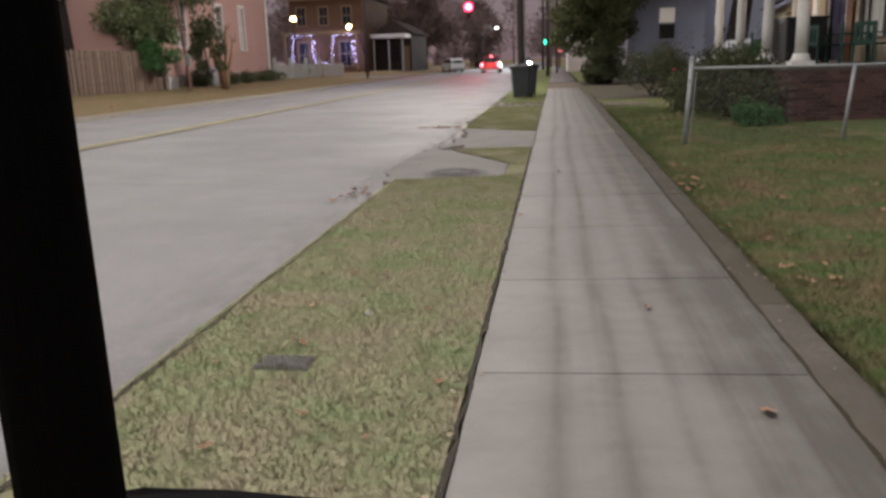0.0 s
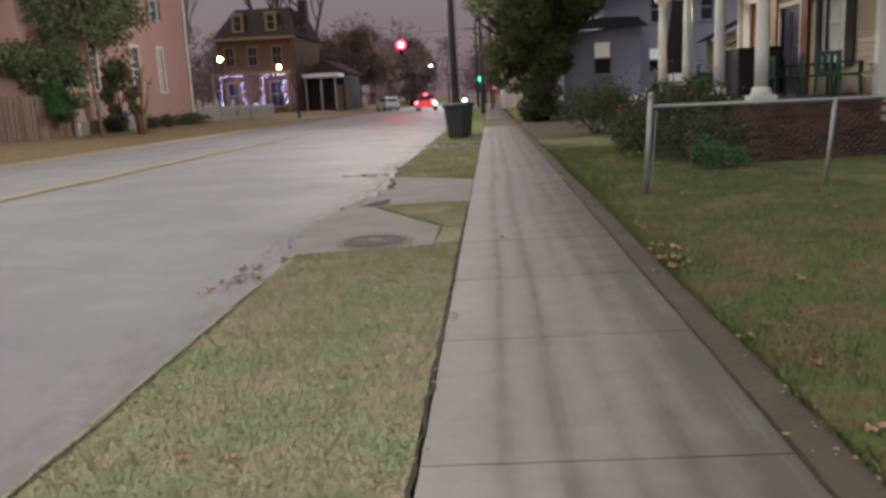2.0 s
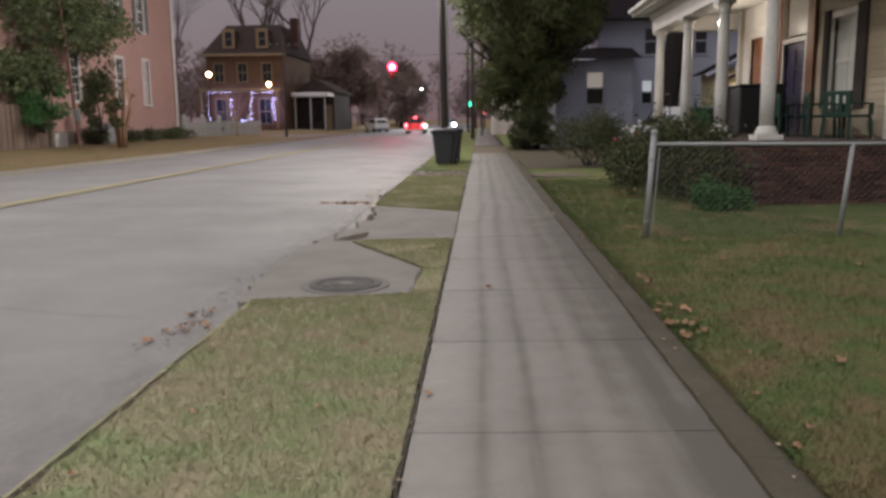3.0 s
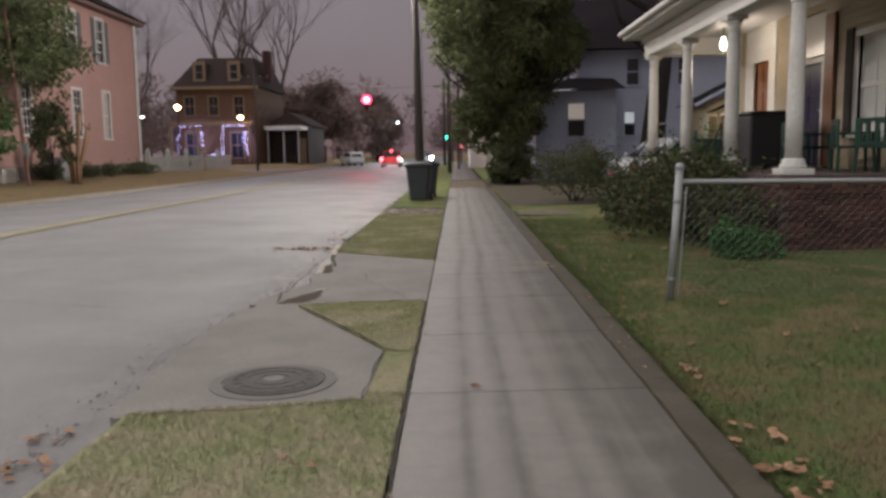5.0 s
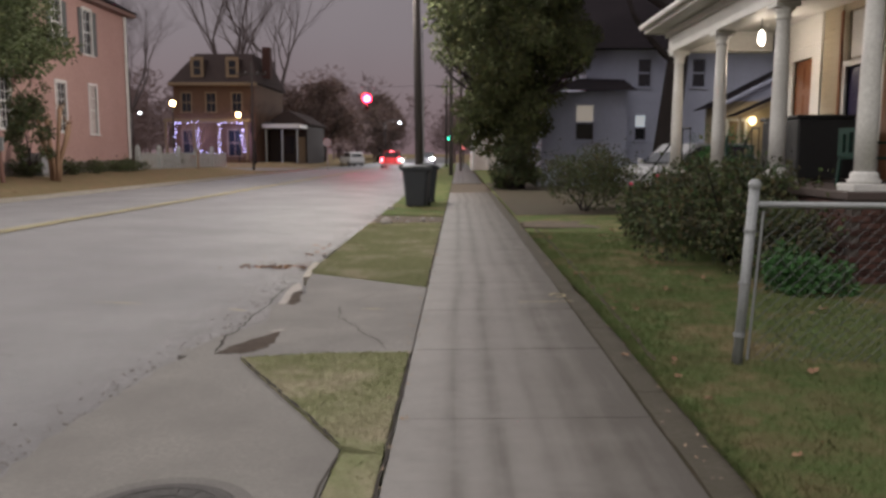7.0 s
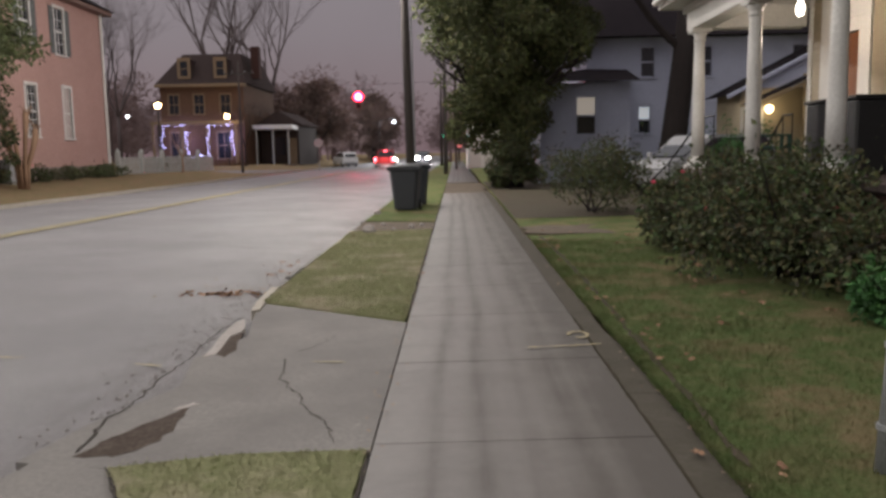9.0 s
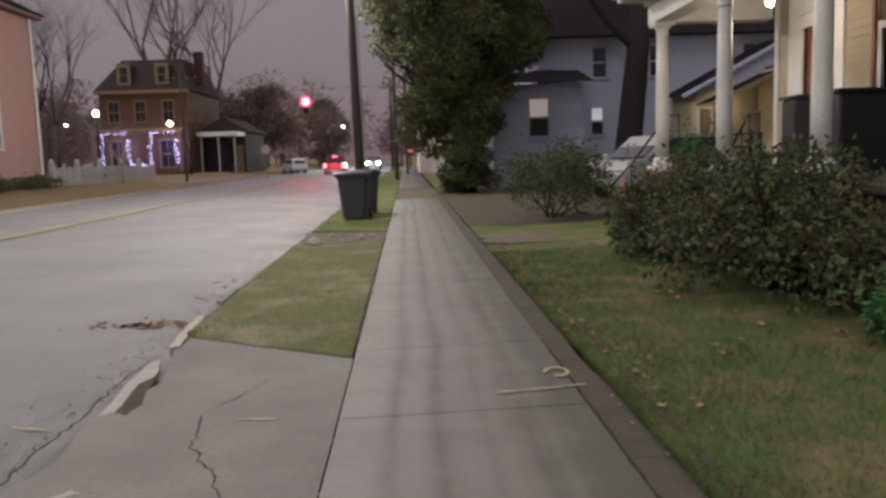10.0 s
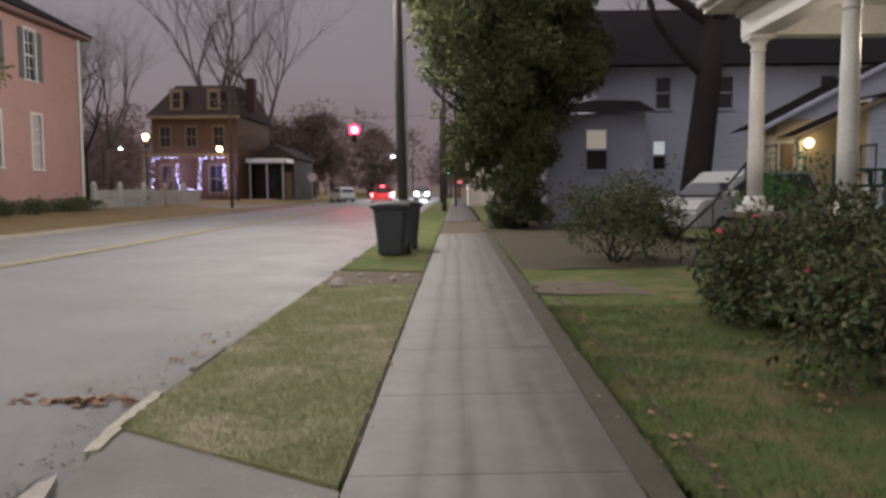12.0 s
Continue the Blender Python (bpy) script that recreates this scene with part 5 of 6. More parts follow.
# ---- plants ----
def leaves(rng, centres, n, size, flat=0.6):
    """Leaf blades of two folded triangles, strewn through clumps (x, y, z, rx, ry, rz)."""
    verts, faces = [], []
    weights = [c[3] * c[4] * c[5] for c in centres]
    picks = rng.choices(range(len(centres)), weights, k=n)
    for i in picks:
        cx, cy, cz, rx, ry, rz = centres[i]
        d = Vector((rng.gauss(0, 1), rng.gauss(0, 1), rng.gauss(0, 1))).normalized()
        r = rng.random() ** 0.35
        p = Vector((cx + d.x * rx * r, cy + d.y * ry * r, cz + d.z * rz * r))
        a = (d + Vector((rng.uniform(-1, 1), rng.uniform(-1, 1), rng.uniform(-1, 1) - 0.2))).normalized()
        b = a.cross(Vector((rng.uniform(-1, 1), rng.uniform(-1, 1), rng.uniform(-1, 1)))).normalized()
        s = size * rng.uniform(0.6, 1.3)
        up = a.cross(b) * s * 0.18
        k = len(verts)
        verts += [tuple(p), tuple(p + a * s * 0.5 + b * s * 0.28 + up), tuple(p + a * s), tuple(p + a * s * 0.5 - b * s * 0.28 + up)]
        faces += [(k, k + 1, k + 2), (k, k + 2, k + 3)]
    return verts, faces


def clumps(rng, c, r, n, size):
    """Clump centres over an ellipsoid with an uneven outline."""
    out = []
    for _ in range(n):
        d = Vector((rng.gauss(0, 1), rng.gauss(0, 1), rng.gauss(0, 1))).normalized()
        k = rng.random() ** 0.45 * rng.uniform(0.75, 1.08)
        s = size * rng.uniform(0.6, 1.4)
        out.append((c[0] + d.x * r[0] * k, c[1] + d.y * r[1] * k, c[2] + d.z * r[2] * k, s, s, s * 0.8))
    return out


def shrub(x, y, r, n_clump, n_leaf, leaf, mat, label, seed, base=0.0, flowers=0, name="shrub", cat="shrub"):
    rng = random.Random(seed)
    s = thing(name, (x, y, base), label, cat)
    cs = clumps(rng, (0, 0, r[2] * 1.02), (r[0], r[1], r[2] * 0.95), n_clump, 0.3 * (r[0] + r[1]) * 0.5)
    cs = [c if c[2] - c[5] > 0.02 else (c[0], c[1], c[5] + 0.03, *c[3:]) for c in cs]
    full = []
    for c in cs:
        if c[2] < r[2]:
            reach = math.hypot(c[0] / r[0], c[1] / r[1]) + 1e-6
            k = min(rng.uniform(0.55, 0.98) / reach, 2.5)
            c = (c[0] * k, c[1] * k, *c[2:])
        full.append(c)
    cs = full
    # loose shoots that break the outline
    for _ in range(n_clump // 2):
        a, up, k = rng.uniform(0, 6.28), rng.uniform(0.9, 2.3), rng.uniform(0.75, 1.15)
        cs.append((r[0] * k * math.cos(a) * 0.9, r[1] * k * math.sin(a) * 0.9, r[2] * up * rng.uniform(0.85, 1.05), 0.09, 0.09, 0.22))
    v, f = leaves(rng, cs, n_leaf, leaf)
    soup("foliage", v, f, mat, s, kind="stuff")
    bm = bmesh.new()
    for k in range(9):
        a = rng.uniform(0, 6.28)
        c = cs[rng.randrange(len(cs))]
        add_tube(bm, [(0.15 * r[0] * math.cos(a), 0.15 * r[1] * math.sin(a), -0.05), (c[0] * 0.5, c[1] * 0.5, c[2] * 0.5), (c[0], c[1], c[2])], [0.022, 0.014, 0.006], 5)
    part("woody_base", bm, BARK, s)
    for k in range(flowers):
        c = cs[rng.randrange(len(cs))]
        part("flower", lathe([(0.005, -0.02), (0.03, 0), (0.035, 0.015), (0.0, 0.03)], 7), FLOWER, s, "small red flower", at=pose(c[0] - 0.3 * c[3] - 0.1, c[1] - c[4] * 0.9, c[2], rng.uniform(0, 60), 0, 0))
    return s


shrub(3.7, 17.6, (0.95, 1.9, 0.64), 60, 16000, 0.075, LEAFB, "large dark leafy rose bush with red flowers", 1, 0.03, 5)
shrub(3.72, 20.0, (0.8, 1.4, 0.62), 44, 10000, 0.075, LEAFB, "dark leafy bush in front of the porch", 2, 0.03, 2)
shrub(3.7, 15.3, (0.42, 0.32, 0.17), 12, 1300, 0.07, LEAFC, "low bright green bush by the brick porch", 3, 0.03)
shrub(3.2, 26.8, (1.1, 1.4, 0.76), 40, 6500, 0.075, LEAFB, "loose dark shrub beside the walk", 4, 0.03)
shrub(-17.6, 35.0, (0.95, 0.95, 0.85), 24, 3200, 0.13, LEAFC, "clipped green bush beside a rusty pole", 6, 1.1, name="clipped_bush")
for k, yy in enumerate((40.5, 43.2, 46.5, 49.5, 51.5)):
    shrub(-18.0, yy, (0.5, 1.3, 0.32), 14, 900, 0.12, LEAFB, "low dark hedge against the pink wall", 20 + k, 0.42, name="low_hedge", cat="hedge")
for k in range(7):
    shrub(-19.0 - 0.5 * k % 2, 60 + 1.6 * k, (0.8, 0.8, 0.5), 10, 500, 0.16, LEAFB, "dim bush by the picket fence", 40 + k, 0.4)


def limb(bm, rng, p, d, length, r, depth, spread, droop=0.0, tips=None, sides=6):
    """A branch that forks."""
    n = 3
    pts, rad = [p], [r]
    q, dd = p.copy(), d.copy()
    for k in range(n):
        dd = (dd + Vector((rng.uniform(-1, 1), rng.uniform(-1, 1), rng.uniform(-0.6, 0.9) - droop)) * 0.16).normalized()
        q = q + dd * (length / n)
        pts.append(q)
        rad.append(r * (1 - 0.32 * (k + 1) / n))
    add_tube(bm, pts, rad, sides if r > 0.03 else 4, False)
    if tips is not None:
        tips.append(q)
    if depth:
        for k in range(rng.choice((2, 3, 3)) if depth > 1 else 3):
            nd = (dd + Vector((rng.uniform(-1, 1), rng.uniform(-1, 1), rng.uniform(-0.35, 0.75))) * spread).normalized()
            limb(bm, rng, pts[-1] if k < 2 else pts[-2], nd, length * rng.uniform(0.62, 0.85), rad[-1] * rng.uniform(0.6, 0.8), depth - 1, spread, droop, tips, sides)


def bare_tree(x, y, h, r, seed, label, base=0.0, depth=5, lean=(0, 0), mat=None, forks=3, open_=0.4):
    rng = random.Random(seed)
    t = thing("bare_tree", (x, y, base - 0.15), label, "tree")
    trunk_top = Vector((lean[0], lean[1], h * 0.32))
    part("trunk", tube([(0, 0, 0), (lean[0] * 0.4, lean[1] * 0.4, h * 0.15), tuple(trunk_top)], [r * 1.25, r, r * 0.85], 12), mat or BARK, t, smooth=True)
    for k in range(forks):
        bm = bmesh.new()
        a = k * 6.28 / forks + rng.uniform(-0.4, 0.4)
        limb(bm, rng, trunk_top - Vector((0, 0, 0.05 * r)), Vector((math.cos(a) * open_, math.sin(a) * open_, 1)).normalized(), h * 0.27, r * 0.62, depth, 0.72)
        part("limb", bm, mat or BARK, t)
    return t


def leafy_tree(x, y, base, trunk_h, r, crown, n_clump, clump, n_leaf, leaf, mat, label, seed, low=None):
    rng = random.Random(seed)
    t = thing("evergreen_tree", (x, y, base - 0.1), label, "tree")
    part("trunk", tube([(0, 0, 0), (0.05, 0, trunk_h * 0.5), (0, 0.1, trunk_h)], [r * 1.3, r, r * 0.8], 12), BARK, t, smooth=True)
    for k in range(7):
        bm = bmesh.new()
        a = k * 0.9
        limb(bm, rng, Vector((0, 0.1, trunk_h * 0.97)), Vector((math.cos(a), math.sin(a), 0.8)).normalized(), crown[1][2] * 0.38, r * 0.4, 2, 0.5)
        part("limb", bm, BARK, t)
    cs = clumps(rng, crown[0], crown[1], n_clump, clump)
    v, f = leaves(rng, cs, n_leaf, leaf)
    crown_ob = soup("crown", v, f, mat, t, kind="stuff")
    if low:
        v, f = leaves(rng, clumps(rng, *low), n_leaf // 4, leaf)
        soup("low_crown", v, f, mat, t, kind="stuff")
    return t


leafy_tree(2.35, 39.9, 0.05, 2.8, 0.36, ((-0.2, 0, 6.9), (3.35, 3.1, 4.8)), 190, 0.74, 90000, 0.15, LEAFA, "large dense evergreen tree beside the sidewalk", 11, ((-0.55, -0.1, 3.1), (1.95, 2.0, 1.6), 45, 0.55))
shrub(2.2, 38.9, (1.05, 1.0, 0.85), 30, 5000, 0.13, LEAFB, "dark shrubs at the foot of the evergreen", 12, 0.0)
leafy_tree(-21.5, 34.5, 0.45, 4.0, 0.3, ((2.5, 3.6, 6.5), (3.7, 4.6, 2.9)), 110, 0.75, 28000, 0.2, LEAFL, "broad-leaved evergreen tree over the board fence", 13, ((2.7, 1.0, 3.3), (1.7, 2.0, 1.5), 46, 0.6))
shrub(6.9, 28.6, (0.85, 0.8, 0.95), 34, 5000, 0.085, LEAFC, "dark bluish green hedge behind the porch steps", 18, 0.04)
shrub(-16.3, 37.6, (0.75, 0.75, 1.5), 30, 3500, 0.14, LEAFB, "upright dark evergreen shrub beside the rusty pole", 15, 1.0)
leafy_tree(-22.5, 28.5, 0.45, 2.6, 0.2, ((0.8, 0.6, 3.6), (2.6, 3.2, 2.2)), 50, 0.7, 9000, 0.2, LEAFA, "dark evergreen tree behind the board fence", 14)
# leaning trunk before the pale house
rng = random.Random(3)
big = thing("shade_tree", (7.55, 37.8, -0.05), "thick bare dark tree trunk leaning before pale house", "tree")
part("trunk", tube([(0.3, 0, 0), (0.4, 0, 2.0), (0.66, 0, 4.4), (0.86, 0, 6.6)], [0.6, 0.45, 0.4, 0.36], 14), BARK, big, smooth=True)
for d in ((-0.9, 0.1, 0.75), (0.7, 0, 0.9), (0.1, -0.4, 1.0), (-0.3, 0.4, 1.0)):
    bm = bmesh.new()
    limb(bm, rng, Vector((0.84, 0, 6.5)), Vector(d).normalized(), 3.0, 0.2, 4, 0.55)
    part("limb", bm, BARK, big)
bm = bmesh.new()
limb(bm, rng, Vector((0.68, 0, 4.8)), Vector((-0.9, -0.2, 0.7)).normalized(), 2.6, 0.14, 3, 0.55)
part("limb", bm, BARK, big)

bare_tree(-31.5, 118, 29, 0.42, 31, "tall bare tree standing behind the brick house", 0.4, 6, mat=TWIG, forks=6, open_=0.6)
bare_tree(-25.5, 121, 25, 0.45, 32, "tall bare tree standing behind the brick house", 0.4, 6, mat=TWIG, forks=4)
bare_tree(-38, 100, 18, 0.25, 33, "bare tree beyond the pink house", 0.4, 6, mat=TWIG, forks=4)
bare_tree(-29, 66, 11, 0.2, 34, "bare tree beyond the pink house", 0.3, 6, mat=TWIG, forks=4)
bare_tree(-43, 101, 19, 0.3, 41, "dim bare tree beyond the pink house", 0.3, 6, mat=BARK, forks=5, open_=0.6)
bare_tree(-37, 92, 15, 0.25, 42, "dim bare tree beyond the pink house", 0.3, 6, mat=BARK, forks=5, open_=0.6)
bare_tree(14, 58, 15, 0.35, 35, "bare tree behind the pale house roof", 0.0, 5)
bare_tree(-17.5, 112, 8, 0.16, 36, "small bare street tree", 0.0, 4)
bare_tree(-20.0, 86.0, 6, 0.1, 37, "small bare tree in front of the brick house", 0.4, 4)

# pollarded crape myrtle
crape = thing("crape_myrtle", (-16.45, 39.7, 0.3), "pruned bare crape myrtle with knobby pale stems", "tree")
rng = random.Random(8)
for k in range(8):
    a = k * 0.8
    ca, sa = math.cos(a), math.sin(a)
    h = rng.uniform(2.1, 2.9)
    part("stem", tube([(0.12 * ca, 0.12 * sa, -0.1), (0.2 * ca, 0.2 * sa, 0.8), (0.45 * ca, 0.45 * sa, h * 0.7), (0.62 * ca, 0.62 * sa, h)], [0.1, 0.085, 0.075, 0.095], 8), PALEBARK, crape, smooth=True)
    bm = bmesh.new()
    for j in range(5):
        add_tube(bm, [(0.62 * ca, 0.62 * sa, h - 0.03), (0.62 * ca + rng.uniform(-0.25, 0.25), 0.62 * sa + rng.uniform(-0.25, 0.25), h + rng.uniform(0.1, 0.45))], [0.03, 0.012], 5)
    part("shoot_tuft", bm, PALEBARK, crape)

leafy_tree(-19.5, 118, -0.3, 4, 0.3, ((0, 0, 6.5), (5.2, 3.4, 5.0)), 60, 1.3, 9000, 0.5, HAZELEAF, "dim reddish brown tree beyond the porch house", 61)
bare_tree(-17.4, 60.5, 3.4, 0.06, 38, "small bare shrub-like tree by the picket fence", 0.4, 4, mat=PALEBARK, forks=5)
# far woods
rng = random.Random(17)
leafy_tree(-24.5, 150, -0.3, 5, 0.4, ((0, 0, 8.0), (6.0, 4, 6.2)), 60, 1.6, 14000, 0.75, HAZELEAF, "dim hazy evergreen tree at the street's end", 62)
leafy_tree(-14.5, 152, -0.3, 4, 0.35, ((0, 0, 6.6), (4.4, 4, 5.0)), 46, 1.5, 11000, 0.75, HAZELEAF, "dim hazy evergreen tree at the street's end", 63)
# pale reddish tone carries the haze in front of the woods
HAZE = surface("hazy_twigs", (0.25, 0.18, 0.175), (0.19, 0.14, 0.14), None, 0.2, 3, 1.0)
woods = thing("far_woods", (0, 0, 0), "dim hazy bare woods at the end of the street", "woods", kind="stuff")
verts, faces = [], []
for k in range(230):
    x, y = rng.uniform(-95, 70), rng.uniform(135, 190)
    if -12 < x < 0 and y < 175:
        continue
    h = rng.uniform(9, 17) * (0.8 if abs(x + 6) < 10 else 1.0)
    j = len(verts)
    verts += [(x - 0.25, y, -0.6), (x + 0.25, y, -0.6), (x + 0.1, y, h * 0.7), (x - 0.1, y, h * 0.7)]
    faces.append((j, j + 1, j + 2, j + 3))
    for _ in range(480):
        a, r, z = rng.uniform(0, 6.28), rng.random() ** 0.6, rng.uniform(0.18, 1.0)
        w = h * 0.42 * math.sin(min(1, z * 1.15) * math.pi) ** 0.5 * r if 0 < z * 1.15 < 1 else h * 0.2 * r
        p = Vector((x + w * math.cos(a), y + w * math.sin(a), h * z))
        d = Vector((rng.uniform(-1, 1), rng.uniform(-1, 1), rng.uniform(-0.2, 1))) * rng.uniform(0.6, 1.9)
        j = len(verts)
        verts += [tuple(p), tuple(p + d), tuple(p + d * 0.5 + Vector((rng.uniform(-0.2, 0.2), 0, 0.2)))]
        faces.append((j, j + 1, j + 2))
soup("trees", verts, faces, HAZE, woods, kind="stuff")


# ---- vehicles ----
def extruded(profile, half, bevel=0.05):
    bm = bmesh.new()
    f = bm.faces.new([bm.verts.new((-half, y, z)) for y, z in profile])
    r = bmesh.ops.extrude_face_region(bm, geom=[f])
    bmesh.ops.translate(bm, vec=(2 * half, 0, 0), verts=[v for v in r["geom"] if isinstance(v, bmesh.types.BMVert)])
    bmesh.ops.recalc_face_normals(bm, faces=bm.faces)
    bmesh.ops.bevel(bm, geom=bm.edges[:], offset=bevel, segments=2, affect="EDGES")
    return bm


def car(name, place, turn, paint, label, shape, cabin, wheels, rear=None, front=None, half=0.9):
    """A vehicle with its nose along -y: side outline, cabin outline and wheel places."""
    c = thing(name, place, label, "car", turn=turn)
    part("body", extruded(shape, half, 0.06), paint, c)
    cab = part("cabin", extruded(cabin, half * 0.84, 0.05), paint, c)
    ys = [p[0] for p in cabin]
    zs = [p[1] for p in cabin]
    inset = [(min(ys) + (y - min(ys)) * 0.9 + 0.05 * (max(ys) - min(ys)), min(zs) + 0.05 + (z - min(zs)) * 0.78) for y, z in cabin]
    part("side_glass", extruded(inset, half * 0.84 + 0.012, 0.01), GLASS, cab)
    mid = [(y, min(zs) + 0.06 + (z - min(zs)) * 0.78) for y, z in cabin]
    grow = [(y + (0.035 if y > (min(ys) + max(ys)) / 2 else -0.035), z) for y, z in mid]
    part("end_glass", extruded(grow, half * 0.72, 0.01), GLASS, cab)
    for sx in (-1, 1):
        for wy in wheels:
            w = part("wheel", lathe([(0.2, -0.1), (0.3, -0.1), (0.33, -0.06), (0.33, 0.06), (0.3, 0.1), (0.2, 0.1)], 20), TYRE, c, at=pose(sx * (half - 0.08), wy, 0.33, 0, 90, 0))
            part("rim", lathe([(0.2, -0.11), (0.2, 0.11), (0.06, 0.1), (0.05, 0.1)], 16), CHROME, w)
        part("mirror", box(sx * half, sx * (half + 0.17), min(ys) + 0.2, min(ys) + 0.32, min(zs) + 0.02, min(zs) + 0.17, 0.03), paint, c)
        if rear:
            part("tail_lamp", box(sx * (half - 0.2), sx * (half - 0.02), rear[0], rear[0] + 0.05, rear[1], rear[1] + 0.22, 0.01), rear[2], c)
        if front:
            part("head_lamp", box(sx * (half - 0.42), sx * (half - 0.06), front[0] - 0.05, front[0], front[1], front[1] + 0.25, 0.01), front[2], c)
    part("bumper", box(-half, half, shape[-1][0] - 0.02, shape[-1][0] + 0.1, 0.3, 0.5, 0.03), GALV, c)
    return c


SEDAN = [(-2.2, 0.35), (-2.25, 0.65), (-1.2, 0.9), (1.5, 0.95), (2.2, 0.9), (2.25, 0.4), (2.2, 0.3)]
SEDAN_CAB = [(-1.15, 0.9), (-0.35, 1.42), (0.95, 1.45), (1.75, 0.95)]
SUV = [(-2.2, 0.35), (-2.28, 0.75), (-2.05, 1.0), (-1.25, 1.08), (2.2, 1.08), (2.28, 0.6), (2.2, 0.3)]
SUV_CAB = [(-1.45, 1.05), (-0.55, 1.68), (1.7, 1.7), (2.15, 1.08)]
PICKUP = [(-2.7, 0.4), (-2.75, 0.95), (-1.2, 1.1), (2.6, 1.12), (2.65, 0.5), (2.6, 0.42)]
PICKUP_CAB = [(-1.3, 1.05), (-0.6, 1.8), (0.75, 1.82), (1.0, 1.1)]
car("white_car", (-12.9, 104, -0.08), 205, CARWHITE, "white car parked far along the street", SUV, SUV_CAB, (-1.45, 1.4))
car("red_pickup", (-6.8, 90, -0.08), 178, CARRED, "red pickup truck with lit tail lights ahead", PICKUP, PICKUP_CAB, (-1.8, 1.6), None, None, 0.98)
rp = bpy.data.objects["red_pickup"]
rp.matrix_world = pose(-6.8, 90, -0.08, 0, 0, 180)
for sx in (-1, 1):
    part("tail_lamp", box(sx * 0.76, sx * 0.96, 2.58, 2.72, 0.72, 1.08, 0.02), TAIL, rp)
part("brake_lamp", box(-0.2, 0.2, 1.02, 1.06, 1.72, 1.78), TAIL, rp)
lamp("tail_glow", "POINT", (-6.8, 86.6, 0.9), 60, (1.0, 0.06, 0.08), 0.3)
car("white_van", (7.6, 31.0, 0.02), 90, CARWHITE_DIM, "white car behind the bushes, its paint darkened as dim", SUV, SUV_CAB, (-1.45, 1.4))
bpy.data.objects["white_van"].matrix_world = pose(7.35, 32.3, 0.1, 0, 0, -62)
car("oncoming_car", (-3.95, 112, -0.08), 0, surface("dark_car_paint", (0.03, 0.03, 0.035), (0.025, 0.025, 0.03), None, 1, 20, 0.3), "distant oncoming car with bright headlights", SUV, SUV_CAB, (-1.45, 1.4), None, (-2.27, 0.72, HEAD))
lamp("head_glow", "POINT", (-3.95, 108.5, 0.9), 1300, (1.0, 0.97, 0.92), 0.2)
sign = thing("shop_sign", (0.55, 92, 0), "small glowing red sign far down the walk", "sign")
part("panel", box(-0.3, 0.3, -0.05, 0.05, 1.9, 2.3, 0.02), glow("red_sign", (0.85, 0.2, 0.2), 0.6), sign)
part("post", tube([(0, 0.1, -0.1), (0, 0.1, 2.2)], 0.05, 8), BLACK, sign)


# ---- small things on the ground ----
def ragged(pts, seed, amount=0.03, n=4):
    rng = random.Random(seed)
    out = []
    for (x0, y0), (x1, y1) in zip(pts, pts[1:] + pts[:1]):
        for k in range(n):
            t = k / n
            out.append((x0 + (x1 - x0) * t + rng.uniform(-amount, amount), y0 + (y1 - y0) * t + rng.uniform(-amount, amount)))
    return out


def ribbon(pts, width, z, seed, jitter=0.02, n=8):
    """A thin uneven strip along points."""
    rng = random.Random(seed)
    line = []
    for (x0, y0), (x1, y1) in zip(pts, pts[1:]):
        line += [(x0 + (x1 - x0) * k / n + rng.uniform(-jitter, jitter), y0 + (y1 - y0) * k / n + rng.uniform(-jitter, jitter)) for k in range(n)]
    line.append(pts[-1])
    bm = bmesh.new()
    rows = []
    for k, (x, y) in enumerate(line):
        a, b = line[max(k - 1, 0)], line[min(k + 1, len(line) - 1)]
        d = Vector((b[0] - a[0], b[1] - a[1]))
        d = d.normalized() if d.length else Vector((0, 1))
        w = width * rng.uniform(0.4, 1.3) * (0.3 if k in (0, len(line) - 1) else 1)
        rows.append((bm.verts.new((x - d.y * w, y + d.x * w, z(x, y) if callable(z) else z)), bm.verts.new((x + d.y * w, y - d.x * w, z(x, y) if callable(z) else z))))
    for (a, b), (c, d) in zip(rows, rows[1:]):
        bm.faces.new((a, b, d, c))
    bmesh.ops.recalc_face_normals(bm, faces=bm.faces)
    return bm


# manhole in the pad
mh = thing("manhole_cover", (-1.13, 10.32, -0.028), "round dark cast-iron manhole cover in concrete", "manhole")
part("collar", lathe([(0.40, 0.0), (0.40, 0.006), (0.33, 0.008), (0.33, 0.0)], 40, (0, 0), False), surface("collar_concrete", (0.17, 0.16, 0.15), (0.13, 0.122, 0.115), (0.1, 0.094, 0.088), 5, 50, 0.85), mh)
cover = part("cover", lathe([(0.32, 0.002), (0.32, 0.012), (0.30, 0.014), (0.0, 0.014)], 40), IRON, mh)
for r0 in (0.1, 0.18, 0.26):
    bm = lathe([(r0, 0.0135), (r0, 0.0175), (r0 + 0.025, 0.0175), (r0 + 0.025, 0.0135)], 40, (0, 0), False)
    part("ring", bm, IRON, cover)
for k in range(16):
    a = k * math.pi / 8
    part("stud", box(-0.03, 0.03, -0.01, 0.01, 0.0135, 0.0175), IRON, cover, at=pose(0.225 * math.cos(a), 0.225 * math.sin(a), 0, 0, 0, math.degrees(a)))
part("worn_boss", lathe([(0.07, 0.0135), (0.065, 0.022), (0.0, 0.023)], 20), CONCRETE, cover)

